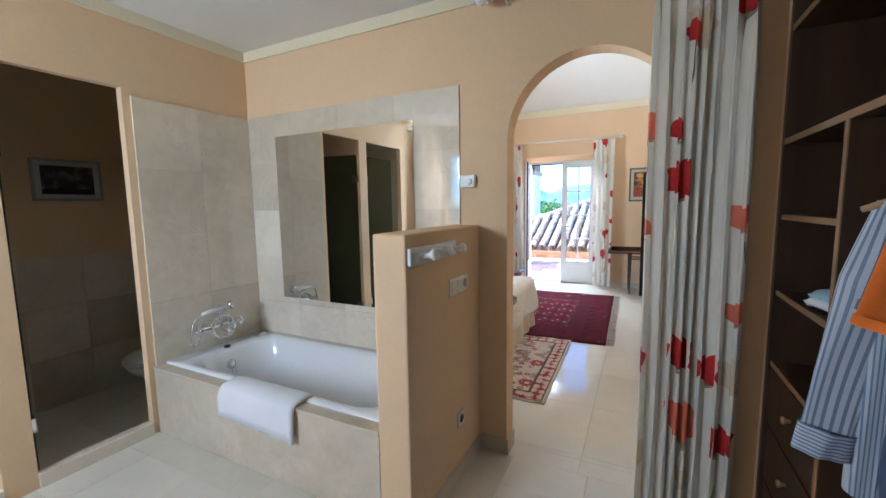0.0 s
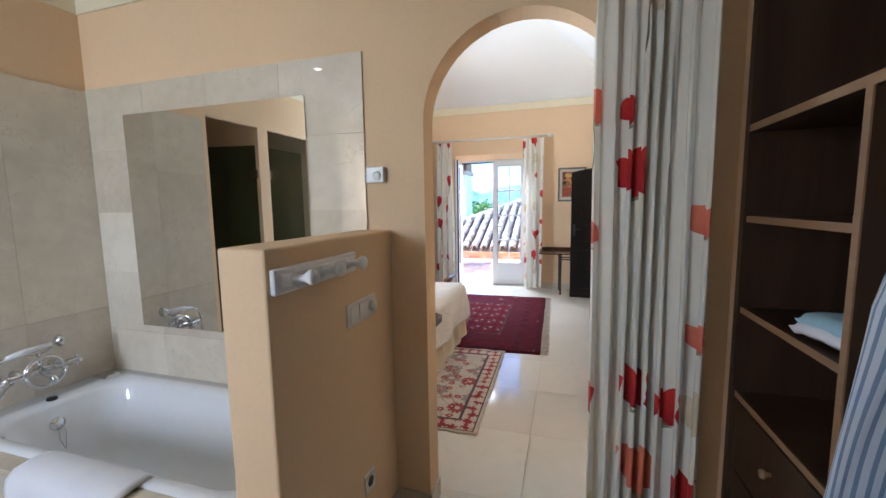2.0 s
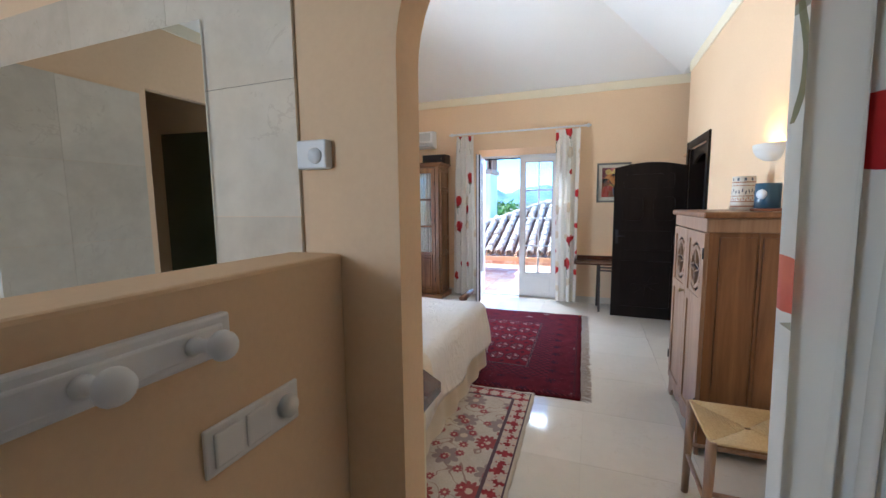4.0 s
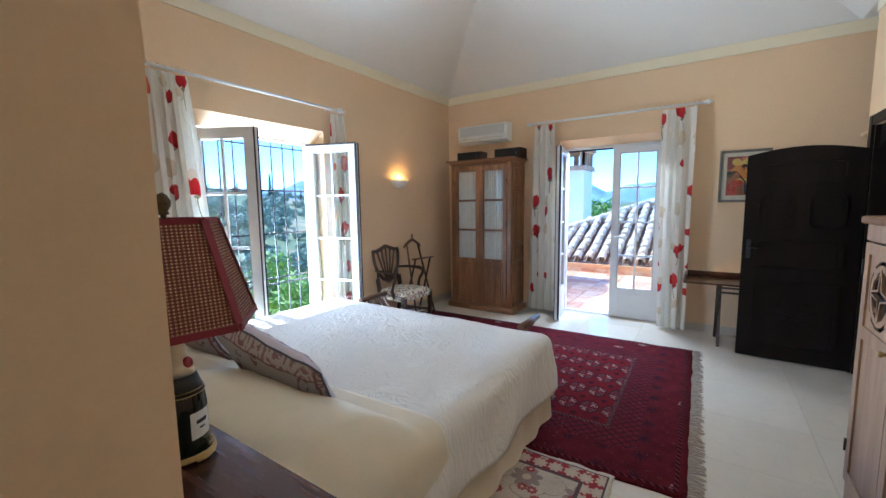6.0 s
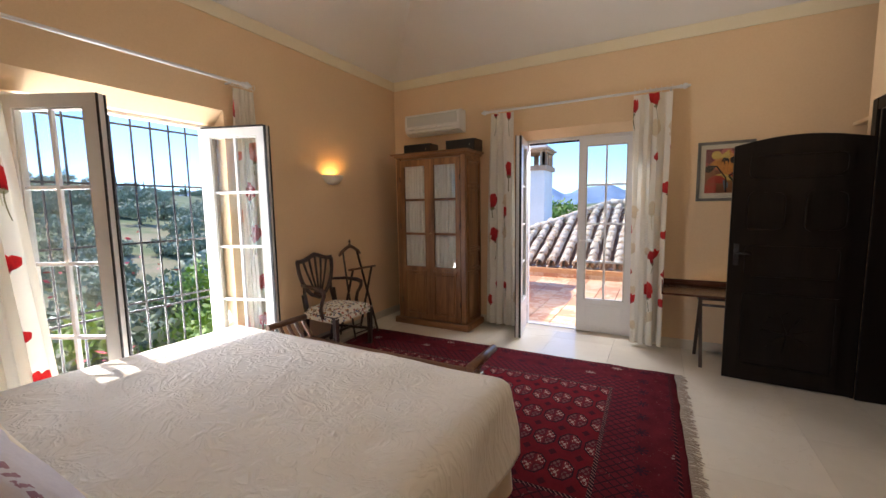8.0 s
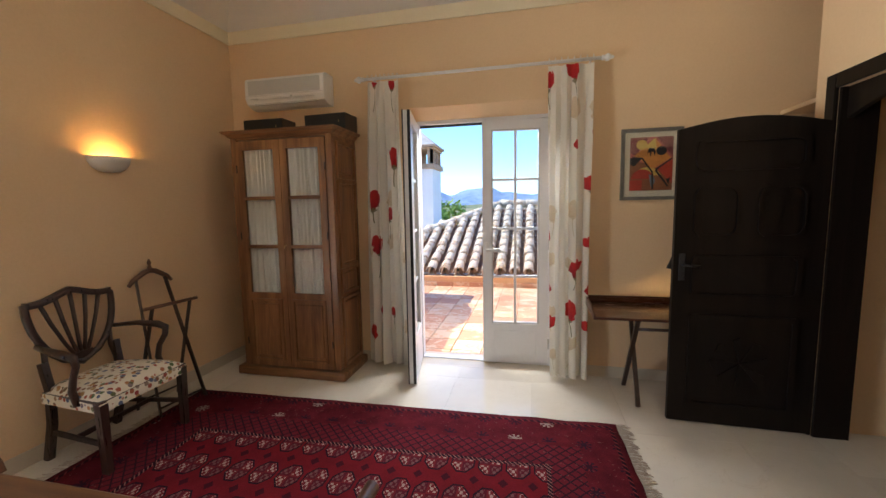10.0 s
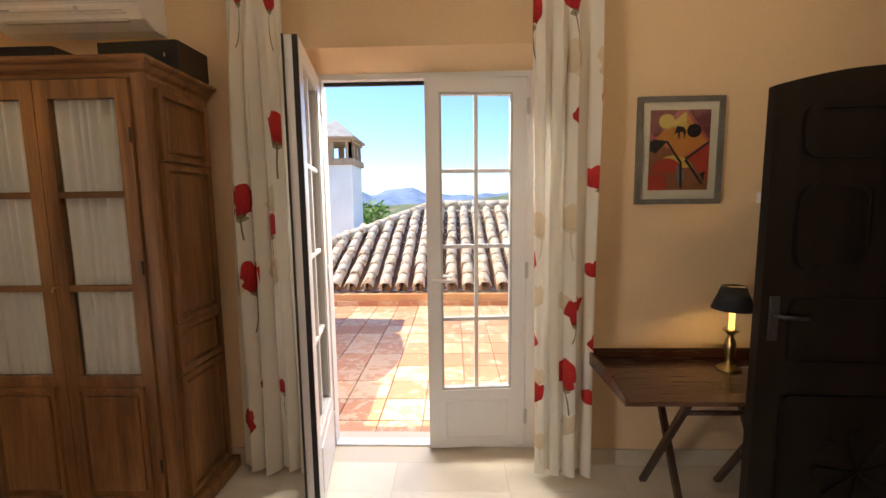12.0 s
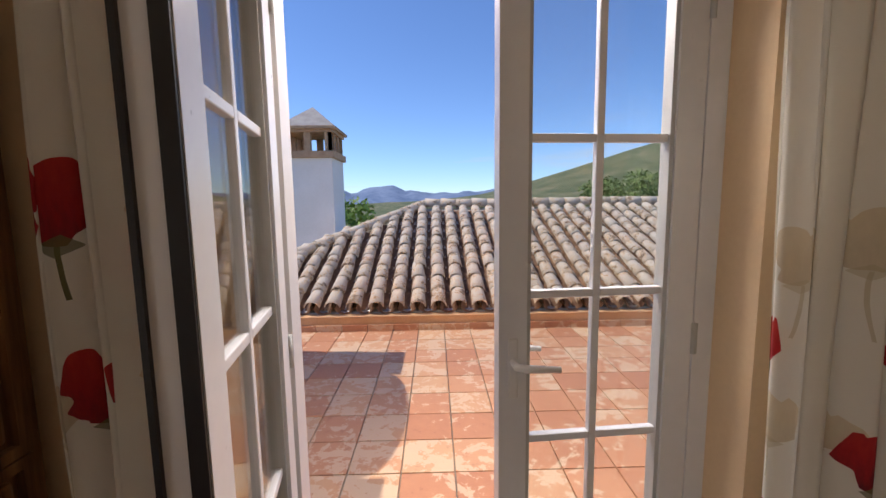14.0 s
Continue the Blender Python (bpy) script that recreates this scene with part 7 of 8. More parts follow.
wt3 = thing("tiling_wc", pose(0, 0, 0), "limestone dado tiles in the toilet room", "wall tiling", kind="structure")
tile_wall("tile", wt3, (W, 0.60, STEP), (0, 1, 0), (0, 0, 1), (1, 0, 0), 1.34, 1.045, 0.335, 0.35, M["bathtile"])

mr = thing("wall_mirror", pose(-2.325, 1.929, 0.772), "large frameless mirror set on the tiles", "mirror")
part("glass", slab((0, -0.006, 0), (1.125, 0, 1.143)), M["mirror"], mr)

tub = thing("bathtub", pose(0, 0, 0), "white built-in bathtub with limestone surround", "bathtub")
X0, X1, Y0, Y1, RIM = BX + 0.012, -0.955, 1.165, 1.93, 0.475
part("front_panel", slab((X0, Y0, STEP), (X1, Y0 + 0.02, RIM - 0.02)), M["bathtile"], tub, "limestone front panel")
part("ledge", slab((X0, Y0 - 0.004, RIM - 0.02), (X1, Y0 + 0.07, RIM), 0.003), M["bathtile"], tub, "limestone ledge")


def rr(x0, y0, x1, y1, r, z, n=7):
    pts = []
    for cx, cy, a0 in ((x1 - r, y0 + r, -90), (x1 - r, y1 - r, 0), (x0 + r, y1 - r, 90), (x0 + r, y0 + r, 180)):
        pts += [Vector((cx + r * math.cos(radians(a0 + 90 * i / n)), cy + r * math.sin(radians(a0 + 90 * i / n)), z)) for i in range(n + 1)]
    return pts


bm = bmesh.new()
loops = [rr(X0, Y0 + 0.065, X1, Y1, 0.01, RIM - 0.004), rr(X0 + 0.004, Y0 + 0.069, X1 - 0.004, Y1, 0.01, RIM + 0.012), rr(X0 + 0.16, Y0 + 0.115, X1 - 0.07, Y1 - 0.075, 0.15, RIM + 0.010), rr(X0 + 0.175, Y0 + 0.13, X1 - 0.085, Y1 - 0.09, 0.15, RIM - 0.008),
         rr(X0 + 0.20, Y0 + 0.17, X1 - 0.16, Y1 - 0.11, 0.15, RIM - 0.15), rr(X0 + 0.225, Y0 + 0.19, X1 - 0.24, Y1 - 0.13, 0.14, RIM - 0.30), rr(X0 + 0.27, Y0 + 0.24, X1 - 0.30, Y1 - 0.18, 0.12, RIM - 0.36), rr(X0 + 0.45, Y0 + 0.36, X1 - 0.5, Y1 - 0.32, 0.06, RIM - 0.37)]
vl = [[bm.verts.new(p) for p in lp] for lp in loops]
for p, q in zip(vl, vl[1:]):
    for i in range(len(p)):
        bm.faces.new((p[i], p[(i + 1) % len(p)], q[(i + 1) % len(p)], q[i])).smooth = True
bm.faces.new(vl[-1]).smooth = True
bmesh.ops.recalc_face_normals(bm, faces=bm.faces)
part("basin", bm, M["enamel"], tub, "white enamel basin")
part("overflow", lathe([(0.032, 0), (0.030, 0.008), (0.010, 0.012), (0, 0.012)], n=20, m=pose(X0 + 0.19, 1.53, 0.39, 0, 83)), M["chrome"], tub)
part("plug", lathe([(0.022, 0), (0.020, 0.012), (0.006, 0.014), (0, 0.014)], (X0 + 0.115, 1.56, RIM + 0.0115), 16), M["gasket"], tub, "black rubber plug")
part("plug_chain", tube([(X0 + 0.20, 1.53, 0.38), (X0 + 0.212, 1.52, 0.32), (X0 + 0.222, 1.535, 0.26), (X0 + 0.212, 1.55, 0.34), (X0 + 0.205, 1.542, 0.38)], 0.0025, 5), M["chrome"], tub)
part("hand_grip", slab((X0 + 0.04, 1.78, RIM + 0.010), (X0 + 0.15, 1.86, RIM + 0.035), 0.012), M["chrome"], tub, "chrome oval bath grip")

tap = thing("bath_mixer_tap", pose(BX + 0.012, 1.56, 0.635), "chrome telephone bath mixer with coiled hose", "tap")
for s in (-0.075, 0.075):
    part("wall_union", tube([(0, s, 0), (0.055, s, 0)], [0.020, 0.014], 12), M["chrome"], tap)
    part("cross_handle", lathe([(0.012, 0), (0.012, 0.02), (0.016, 0.03), (0.01, 0.04), (0, 0.042)], n=12, m=pose(0.06, s * 1.75, -0.005, -90 if s > 0 else 90)), M["chrome"], tap)
    for a in range(4):
        d = Vector((math.cos(a * math.pi / 2), 0, math.sin(a * math.pi / 2))) * 0.030
        part("spoke", tube([Vector((0.06, s * 2.05, -0.005)), Vector((0.06, s * 2.05, -0.005)) + d], [0.005, 0.007], 8), M["chrome"], tap)
part("body", tube([(0.06, -0.125, -0.005), (0.06, 0.125, -0.005)], 0.018, 14), M["chrome"], tap)
part("spout", tube([(0.06, 0, -0.005), (0.10, 0, -0.02), (0.15, 0, -0.03), (0.165, 0, -0.055)], [0.016, 0.014, 0.013, 0.014], 12), M["chrome"], tap)
part("riser", tube([(0.06, 0, 0.0), (0.06, 0, 0.085)], 0.009, 10), M["chrome"], tap)
part("cradle", tube([(0.06, -0.05, 0.10), (0.06, -0.03, 0.085), (0.06, 0.03, 0.085), (0.06, 0.05, 0.10)], 0.007, 8), M["chrome"], tap)
part("handset", tube([(0.06, -0.12, 0.10), (0.06, -0.06, 0.108), (0.06, 0.05, 0.115)], [0.010, 0.015, 0.012], 12), M["enamel"], tap, "white porcelain handset grip")
part("rose", lathe([(0.010, 0), (0.030, 0.015), (0.032, 0.025), (0, 0.027)], n=18, m=pose(0.06, 0.075, 0.12, 90, 0, 180) @ pose(0, 0, -0.01)), M["chrome"], tap)
part("hose", tube([(0.06, -0.12, 0.10), (0.055, -0.17, 0.07), (0.05, -0.19, 0.0), (0.05, -0.20, -0.08), (0.05, -0.17, -0.10), (0.05, -0.13, -0.05), (0.06, -0.08, 0.0)], 0.007, 8), M["chrome"], tap)
part("coil", tube([(0.075 + 0.003 * t, 0.075 * math.cos(t), -0.005 + 0.075 * math.sin(t)) for t in [i * 0.35 for i in range(37)]], 0.006, 7), M["chrome"], tap)

# towel over the bath's edge
bm = bmesh.new()
prof = [(1.305, 0.430), (1.300, 0.480), (1.27, 0.505), (1.21, 0.508), (1.165, 0.500), (1.142, 0.475), (1.135, 0.44), (1.133, 0.38), (1.133, 0.335)]
g = []
for i in range(25):
    x = -1.96 + 0.53 * i / 24
    e = max(0, abs(i - 12) - 10) * 0.004
    g.append([bm.verts.new((x + 0.006 * noise.noise((i * 0.5, j, 4)), y + 0.007 * noise.noise((i * 0.3, j * 0.6, 1)) - 0.006, z - e + 0.004 * noise.noise((i * 0.4, j * 0.5, 7)) - (0.02 * (i / 24) if j > 6 else 0))) for j, (y, z) in enumerate(prof)])
for p, q in zip(g, g[1:]):
    for j in range(len(prof) - 1):
        bm.faces.new((p[j], q[j], q[j + 1], p[j + 1])).smooth = True
bmesh.ops.recalc_face_normals(bm, faces=bm.faces)
bmesh.ops.solidify(bm, geom=bm.faces[:], thickness=0.016)
tagged(new("towel", mesh_of("towel", bm, M["terry"])), "folded white terry towel hung over the bath edge", "towel")

# on the half wall
hk = thing("peg_rail", pose(-0.80, 1.175, 1.185), "white wooden peg rail with three pegs", "peg rail")
part("board", slab((0, 0, 0), (0.018, 0.42, 0.07), 0.005), M["white"], hk)
part("board_face", slab((0.016, 0.018, 0.014), (0.024, 0.402, 0.056), 0.004), M["white"], hk)
for y in (0.07, 0.21, 0.35):
    part("peg", lathe([(0.016, 0), (0.011, 0.012), (0.010, 0.035), (0.018, 0.05), (0.023, 0.06), (0.020, 0.070), (0, 0.074)], n=16, m=pose(0.022, y, 0.034, 0, 82)), M["white"], hk)
s3 = thing("switch_plate", pose(-0.80, 1.54, 0.985), "white triple light switch plate", "switch", "wall controls")
part("plate", slab((0, 0, 0), (0.008, 0.215, 0.085), 0.004), M["plastic"], s3)
for i in range(2):
    part("rocker", slab((0.006, 0.015 + 0.065 * i, 0.012), (0.013, 0.072 + 0.065 * i, 0.073), 0.004), M["plastic"], s3)
part("dimmer", lathe([(0.022, 0), (0.021, 0.015), (0, 0.017)], n=20, m=pose(0.008, 0.178, 0.043, 0, 90)), M["plastic"], s3)
so = thing("socket_outlet", pose(-0.80, 1.62, 0.285), "white round wall socket near the skirting", "socket", "wall controls")
part("plate", slab((0, 0, 0), (0.008, 0.08, 0.08), 0.004), M["plastic"], so)
# the well is drawn as a flat black disc on the plate
part("well", lathe([(0.021, 0), (0.020, 0.003), (0, 0.0025)], n=20, m=pose(0.0075, 0.04, 0.04, 0, 90)), M["gasket"], so, "black disc at the place of the socket recess")
th = thing("thermostat", pose(-0.900, 1.94, 1.515), "white room thermostat on the wall by the arch", "thermostat", "wall controls")
part("case", slab((0, -0.028, 0), (0.085, 0, 0.068), 0.005), M["plastic"], th)
part("dial", lathe([(0.019, 0), (0.018, 0.005), (0, 0.006)], n=20, m=pose(0.055, -0.028, 0.030, 90)), M["plastic"], th)

# toilet room
wc = thing("toilet", pose(-3.02, 1.50, STEP + 0.05), "white wall-hung toilet with closed lid", "toilet")
bm = bmesh.new()
rings = []
for z, sx, sy, cy in ((0.02, 0.08, 0.10, 0.10), (0.10, 0.13, 0.17, 0.04), (0.22, 0.175, 0.25, -0.02), (0.27, 0.18, 0.265, -0.03)):
    rings.append([bm.verts.new((sx * math.cos(a), cy + sy * math.sin(a), z)) for a in [2 * math.pi * i / 24 for i in range(24)]])
for p, q in zip(rings, rings[1:]):
    for i in range(24):
        bm.faces.new((p[i], p[(i + 1) % 24], q[(i + 1) % 24], q[i])).smooth = True
bm.faces.new(rings[-1])
bm.faces.new(list(reversed(rings[0])))
part("bowl", bm, M["enamel"], wc)
part("seat", lathe([(0.0, 0), (1.0, 0), (1.02, 0.01), (1.0, 0.02), (0, 0.022)], n=28, m=Matrix.Translation((0, -0.03, 0.275)) @ Matrix.Diagonal((0.185, 0.27, 1, 1))), M["plastic"], wc)
part("lid", lathe([(0.0, 0), (0.98, 0), (1.0, 0.008), (0.96, 0.016), (0, 0.02)], n=28, m=Matrix.Translation((0, -0.03, 0.30)) @ Matrix.Diagonal((0.185, 0.27, 1, 1))), M["plastic"], wc)
part("cistern_wall", slab((-0.30, 0.22, -0.05), (0.30, 0.44, 0.95)), M["bathtile"], wc, "tiled cistern box")
gp = thing("glass_door", pose(BX - 0.03, 0.632, STEP + 0.06, 0, 0, 172), "tinted glass toilet door standing open inwards", "door", "glass doors")
p = part("pane", slab((0, -0.004, 0), (0.50, 0.004, 1.83)), M["smoked"], gp)
for z in (0.22, 1.55):
    part("hinge", slab((-0.02, -0.012, z), (0.05, 0.012, z + 0.075), 0.003), M["chrome"], gp)
copy_thing(gp, pose(BX - 0.04, 0.49, STEP + 0.06, 0, 0, 270))
wp = thing("framed_photograph", pose(W + 0.001, 1.44, 1.49, 0, 0, 0), "black and white landscape photograph in pale frame", "picture")
part("frame", frame_prism(rect(-0.39, 0, 0, 0.285), rect(-0.375, 0.015, -0.015, 0.27), 0.018, Matrix.Translation((0.018, 0, 0)) @ Matrix.Rotation(radians(90), 4, "Z")), plain("pale_wood_frame", (0.42, 0.40, 0.36), 0.5), wp)
part("mount", slab((0, -0.377, 0.013), (0.006, -0.013, 0.272)), plain("white_card", (0.6, 0.6, 0.58), 0.8), wp)
k = Mat("grey_photograph", 0.5)
x, y, z = k.xyz(k.obj)
n1 = k.noise(9, 5)
k.colour(k.mix((z + n1 * 0.09).lt(0.135), k.ramp(n1 + (y * 7).sin() * 0.2, (0.35, (0.04, 0.04, 0.04)), (0.65, (0.38, 0.38, 0.37))), (0.01, 0.01, 0.01)))
part("photo", slab((0.006, -0.34, 0.045), (0.0075, -0.05, 0.24)), k.m, wp, "grey landscape photograph")

# ceiling spots in the bathroom
for x, y in ((-1.2, 0.9), (-2.0, 0.6)):
    sp_ = thing("ceiling_spot", pose(x, y, BC), "small recessed chrome ceiling spot", "ceiling light", "bathroom spots")
    part("ring", lathe([(0.045, 0), (0.044, -0.006), (0.030, -0.008), (0.028, 0.0)], n=20), M["chrome"], sp_)
    kk = Mat("lit_spot_lens", 0.4).colour((0.9, 0.85, 0.7)).set(Emission_Strength=14.0)
    kk.p.inputs["Emission Color"].default_value = (1.0, 0.85, 0.6, 1)
    part("lens", lathe([(0.028, -0.004), (0.0, -0.005)], n=16), kk.m, sp_)

# ---- open wardrobe ----
CX = 0.485
cab = thing("open_wardrobe", pose(0, 0, 0), "open oak-veneer wardrobe with shelves, drawers and hanging space", "wardrobe")
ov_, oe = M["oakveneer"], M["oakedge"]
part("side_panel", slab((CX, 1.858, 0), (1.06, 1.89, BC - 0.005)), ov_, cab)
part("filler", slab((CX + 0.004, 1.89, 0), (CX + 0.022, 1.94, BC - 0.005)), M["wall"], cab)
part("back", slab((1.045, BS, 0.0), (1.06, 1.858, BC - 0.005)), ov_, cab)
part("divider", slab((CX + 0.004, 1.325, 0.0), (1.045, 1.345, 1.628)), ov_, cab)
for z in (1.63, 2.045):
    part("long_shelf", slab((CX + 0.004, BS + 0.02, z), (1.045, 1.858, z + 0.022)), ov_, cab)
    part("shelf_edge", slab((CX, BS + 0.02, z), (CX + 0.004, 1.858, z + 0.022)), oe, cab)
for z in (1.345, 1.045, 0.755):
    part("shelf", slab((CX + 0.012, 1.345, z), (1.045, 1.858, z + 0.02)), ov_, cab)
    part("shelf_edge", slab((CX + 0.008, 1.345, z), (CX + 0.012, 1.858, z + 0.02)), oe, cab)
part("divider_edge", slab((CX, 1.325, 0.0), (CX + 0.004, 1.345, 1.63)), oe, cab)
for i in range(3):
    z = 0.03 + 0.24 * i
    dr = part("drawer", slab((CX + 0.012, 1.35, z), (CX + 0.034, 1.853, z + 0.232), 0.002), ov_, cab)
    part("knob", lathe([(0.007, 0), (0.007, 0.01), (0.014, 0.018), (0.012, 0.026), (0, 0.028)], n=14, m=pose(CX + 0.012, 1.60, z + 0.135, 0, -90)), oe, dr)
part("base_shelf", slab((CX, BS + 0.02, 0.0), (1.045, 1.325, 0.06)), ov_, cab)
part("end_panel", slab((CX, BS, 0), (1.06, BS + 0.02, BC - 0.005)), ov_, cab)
part("hanging_rail", tube([(0.80, BS + 0.02, 1.53), (0.80, 1.325, 1.53)], 0.013, 12), M["chrome"], cab)
part("valet_rod", tube([(0.86, 1.322, 1.46), (0.60, 1.322, 1.455)], 0.007, 8), M["iron"], cab)


def flat_tube(rings, n=28):
    """A cloth tube through rings of (centre, width vector, thickness), with a UV map in metres."""
    bm = bmesh.new()
    uvl = bm.loops.layers.uv.new("UVMap")
    rows, along = [], 0.0
    for q, (c_, w_, th_) in enumerate(rings):
        if q:
            along += (c_ - rings[q - 1][0]).length
        row = []
        for i in range(n):
            a = 2 * math.pi * i / n
            fold = 1 + 0.22 * math.sin(3 * a + 0.35 * q) + 0.15 * math.sin(7 * a + 0.6 * q)
            row.append((bm.verts.new(c_ + w_ * math.cos(a) + Vector((0, th_ * math.sin(a) * fold, 0))), a / (2 * math.pi) * 4 * w_.length, along))
        rows.append(row)
    for p, q in zip(rows, rows[1:]):
        for i in range(n):
            k_ = (i + 1) % n
            f = bm.faces.new((p[i][0], p[k_][0], q[k_][0], q[i][0]))
            f.smooth = True
            for lp, (r_, ii) in zip(f.loops, ((p, i), (p, i + 1), (q, i + 1), (q, i))):
                lp[uvl].uv = (r_[0][1] + ii / n * 4 * rings[0][1].length, r_[ii % n][2])
    return bm


def garment(label, y, half, z_hem, body, long_sleeve, cuff=None, x=0.74, zs=1.385, turn=0.0, flare=0.0, slim=1.0):
    """A shirt on a wooden hanger; its shoulders lie along x and the sleeves hang down at both ends."""
    ob = thing("hanging_shirt", pose(x, y, 0, 0, 0, turn), label, "shirt", "hanging clothes")
    line = lambda u_: zs + 0.075 - 0.36 * max(abs(u_) - 0.05, 0)
    part("hanger", tube([(q * half * 1.05, 0, line(q * half * 1.05) + 0.004) for q in (-1, -0.8, -0.5, -0.2, 0, 0.2, 0.5, 0.8, 1)], [0.008, 0.011, 0.011, 0.011, 0.011, 0.011, 0.011, 0.011, 0.008], 10), M["hangerwood"], ob, "pale wooden hanger")
    part("hook", tube([(0, 0, zs + 0.075), (0, 0, zs + 0.11), (0.014, 0, zs + 0.130), (0.0, 0, zs + 0.150), (-0.016, 0, zs + 0.138)], 0.0022, 6), M["chrome"], ob)
    bm = bmesh.new()
    uvl = bm.loops.layers.uv.new("UVMap")
    n, m = 56, 22
    g = []
    for j in range(m + 1):
        t = (j / m) ** 1.3
        hd = 0.010 + 0.030 * min(t * 4, 1)
        row = []
        for i in range(n):
            a = 2 * math.pi * i / n
            u_ = half * (1 - (1 - slim) * min(t * 4, 1)) * (0.98 - 0.05 * math.sin(math.pi * min(t * 1.1, 1))) * math.cos(a)
            w_ = 1 + min(t * 3, 1) * (0.35 * math.sin(4 * a + turn) + 0.22 * math.sin(9 * a + 2 * t))
            row.append(bm.verts.new((u_, hd * math.copysign(abs(math.sin(a)) ** 0.6, math.sin(a)) * w_, (line(u_) - 0.004) * (1 - t) + (z_hem + 0.03 * math.cos(2 * a)) * t)))
        g.append(row)
    for j in range(m):
        for i in range(n):
            f = bm.faces.new((g[j][i], g[j][(i + 1) % n], g[j + 1][(i + 1) % n], g[j + 1][i]))
            f.smooth = True
            for lp in f.loops:
                lp[uvl].uv = (lp.vert.co.x, lp.vert.co.z)
    part("body", bm, body, ob)
    part("collar", tube([(0.062 * math.cos(a), 0.036 * math.sin(a), zs + 0.085 - 0.012 * math.cos(a)) for a in [2 * math.pi * i / 16 for i in range(16)]], 0.014, 8, True), body, ob)
    for s in (-1, 1):
        top = Vector((s * (half - 0.055), 0, line(half - 0.055) - 0.02))
        ln, w0, w1, out = (0.60, 0.078, 0.056, 0.17) if long_sleeve else (0.29, 0.064, 0.058, 0.26)
        d = Vector((s * (out + flare), -0.02, -1)).normalized()
        side = Vector((d.z, 0, -d.x)) * -1
        rings = [(top + d * (ln * q / 12) - d * 0.015, side * (w0 + (w1 - w0) * q / 12) * (0.55 + 0.45 * min(q / 4, 1)), 0.016 + 0.012 * math.sin(q * 0.5)) for q in range(13)]
        part("sleeve", flat_tube(rings), body, ob)
        end = top + d * (ln - 0.015)
        if long_sleeve:
            part("cuff", flat_tube([(end + d * q * 0.025, side * 0.062, 0.026) for q in range(4)]), cuff or body, ob)
        else:
            part("hem", flat_tube([(end - d * 0.022 + d * q * 0.012, side * (w1 + 0.002), 0.031) for q in range(3)]), body, ob)
    return ob


garment("blue and white striped long-sleeved shirt on a wooden hanger", 1.245, 0.235, 0.62, M["blue_stripe"], True, M["cuff_stripe"], turn=3)
garment("navy pinstriped shirt on a wooden hanger", 1.165, 0.215, 0.62, M["dark_stripe"], False, turn=2, x=0.755, zs=1.395)
garment("bright orange polo shirt on a wooden hanger", 1.085, 0.235, 1.06, M["orange_knit"], False, turn=2, slim=0.55)
garment("white cotton polo shirt on a wooden hanger", 0.965, 0.235, 0.72, M["white_knit"], False, turn=2, flare=-0.06, slim=0.75)
garment("navy cotton shirt on a wooden hanger", 0.84, 0.20, 0.70, M["navy_knit"], False, x=0.78)
garment("pale sage cotton shirt on a wooden hanger", 0.74, 0.21, 0.62, M["sage_knit"], False, x=0.78)
garment("white cotton shirt on a wooden hanger", 0.50, 0.22, 0.75, M["white_knit"], False, turn=-3)

fo = thing("folded_shirt", pose(CX + 0.15, 1.47, 1.067, 0, 0, 8), "pale blue folded shirt on the shelf", "folded clothes")
for i, (mm, s_) in enumerate((("white_knit", 1.0), ("sky_knit", 0.94))):
    bm = bmesh.new()
    g = []
    for a in range(17):
        row = []
        for b in range(17):
            u_, v_ = a / 8 - 1, b / 8 - 1
            row.append(bm.verts.new((u_ * 0.13 * s_, v_ * 0.11 * s_, i * 0.022 + 0.024 + 0.022 * ((1 - u_ ** 8) * (1 - v_ ** 8)) ** 0.5 + 0.006 * noise.noise((u_ * 2, v_ * 2, i)))))
        g.append(row)
    for p, q in zip(g, g[1:]):
        for b in range(16):
            bm.faces.new((p[b], q[b], q[b + 1], p[b + 1])).smooth = True
    bmesh.ops.recalc_face_normals(bm, faces=bm.faces)
    bmesh.ops.solidify(bm, geom=bm.faces[:], thickness=0.022)
    part("fold", bm, M[mm], fo)

# ---- laid stone and tiles, piece by piece ----
floor = thing("floor", pose(0, 0, 0), "large polished cream limestone floor slabs", "floor", kind="structure")


def lay(name, parent, x0, x1, y0, y1, top, tu, tv, gap, thick, material, ox=0.0, oy=0.0, wobble=0.0, bevel=0.0):
    cache = {}
    i = math.floor((x0 - ox) / tu)
    while ox + i * tu < x1 - 0.01:
        a0, a1 = max(x0, ox + i * tu), min(x1, ox + (i + 1) * tu)
        j = math.floor((y0 - oy) / tv)
        while oy + j * tv < y1 - 0.01:
            b0, b1 = max(y0, oy + j * tv), min(y1, oy + (j + 1) * tv)
            if a1 - a0 > 0.02 and b1 - b0 > 0.02:
                key = (round(a1 - a0, 3), round(b1 - b0, 3))
                if key not in cache:
                    cache[key] = mesh_of(name, slab((gap / 2, gap / 2, -thick), (key[0] - gap / 2, key[1] - gap / 2, 0), bevel), material)
                ob = new(name, cache[key])
                ob.matrix_basis = pose(a0, b0, top + random.uniform(-wobble, wobble), random.uniform(-1, 1) * wobble * 60, random.uniform(-1, 1) * wobble * 60, 0)
                ob.parent = parent
            j += 1
        i += 1


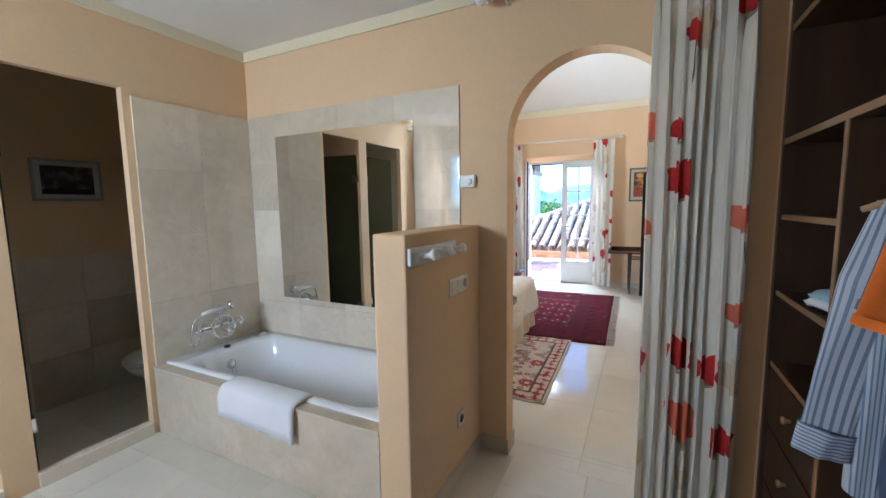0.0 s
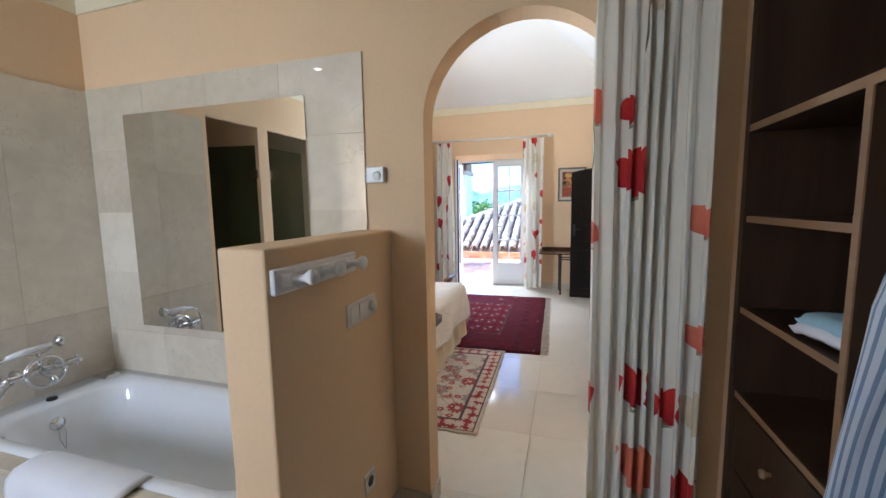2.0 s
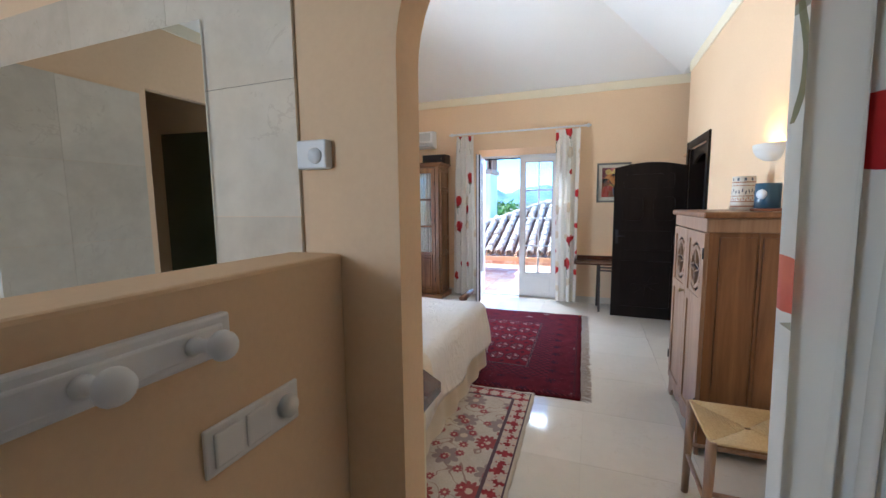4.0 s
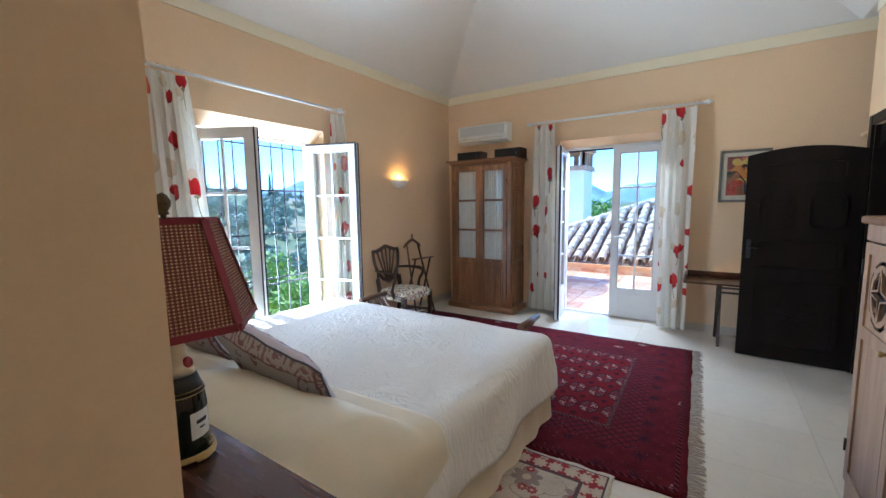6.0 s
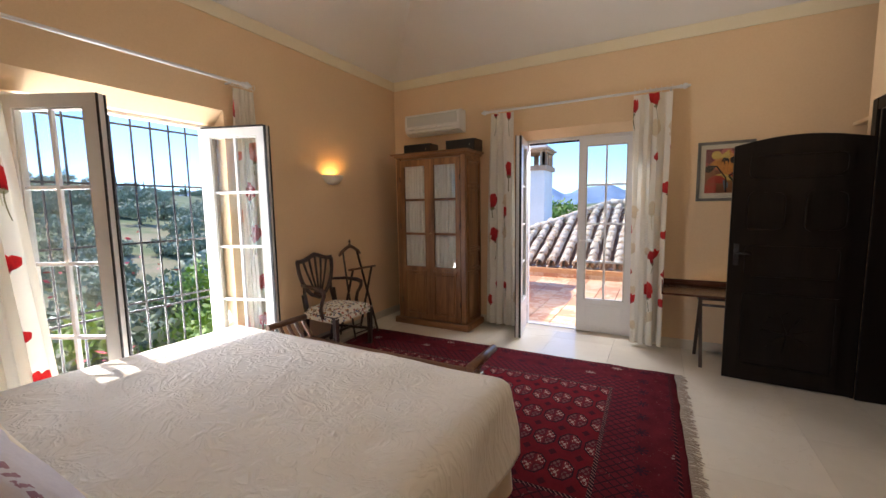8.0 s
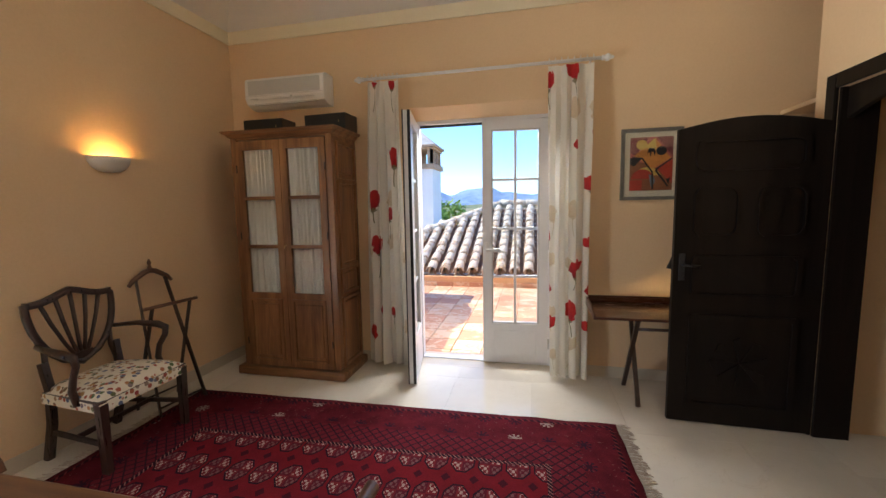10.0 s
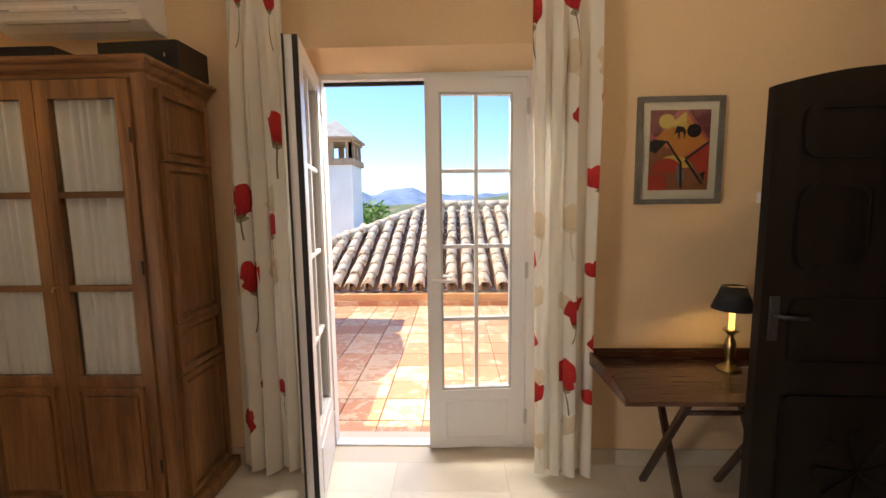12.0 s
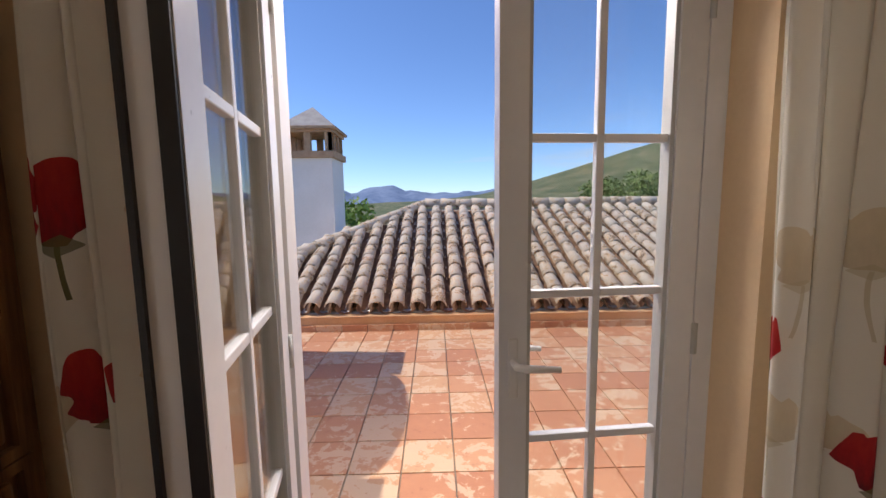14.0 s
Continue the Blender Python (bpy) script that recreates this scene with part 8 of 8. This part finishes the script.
lay("floor_slab", floor, W, E_, S, N, 0.0, 0.60, 0.60, 0.0012, 0.02, M["floor"], -0.25, 2.1)
lay("floor_slab", floor, AX0, AX1, 1.94, S, 0.0, 0.60, 0.60, 0.0012, 0.02, M["floor"], -0.25, 2.1)
lay("floor_slab", floor, -0.955, 1.10, BS, 1.94, 0.0, 0.40, 0.40, 0.0012, 0.02, M["floor"], -0.60, 1.70)
lay("floor_slab", floor, E_, 2.1, 4.9, N, 0.0, 0.60, 0.60, 0.0012, 0.02, M["floor"], 0.8, 4.9)
lay("floor_slab", floor, BX, -0.955, BS, 1.165, STEP, 0.40, 0.40, 0.0015, 0.02, M["floor"], -1.60, 0.60)
lay("floor_slab", floor, W, BX - TH, BS, 1.94, STEP, 0.40, 0.40, 0.0015, 0.02, M["floor"], -1.60, 0.60)
part("step_riser", slab((-0.955, BS, 0.0), (-0.943, 1.16, STEP - 0.001)), M["skirt"], floor)

k = Mat("terracotta_tile", 0.62)
v = k.world_vec()
n1, n2, n3 = k.noise(3.5, 6, v, 0.65, 1.2), k.noise(16, 6, v, 0.7), k.noise(90, 3, v)
r = k.rand()
c = k.ramp(r * 0.6 + n2 * 0.4, (0.15, (0.47, 0.21, 0.115)), (0.45, (0.58, 0.29, 0.16)), (0.75, (0.63, 0.37, 0.21)), (0.95, (0.67, 0.46, 0.26)))
c = k.mix(((n1 * 0.75 + n2 * 0.4 + r * 0.12).gt(0.67)) * 0.6, c, (0.72, 0.58, 0.41))
c = k.mix((n2.lt(0.36)) * 0.3, c, (0.33, 0.13, 0.08))
k.colour(c)
k.rough(n2 * 0.3 + 0.42)
k.bump(n2 + n3 * 0.5, 0.35, 0.004)
M["terracotta"] = k.m
terrace = thing("terrace", pose(0, 0, 0), "weathered terracotta tiled terrace", "terrace", kind="structure")
lay("terrace_tile", terrace, -3.15, 2.1, N + 0.31, 10.90, TZ, 0.308, 0.318, 0.009, 0.02, M["terracotta"], -1.965, 7.98, 0.0006, 0.0025)
lay("skirting_tile", terrace, -3.15, 2.1, 10.86, 10.90, TZ + 0.075, 0.308, 0.04, 0.006, 0.075, M["terracotta"], -1.965, 10.86)
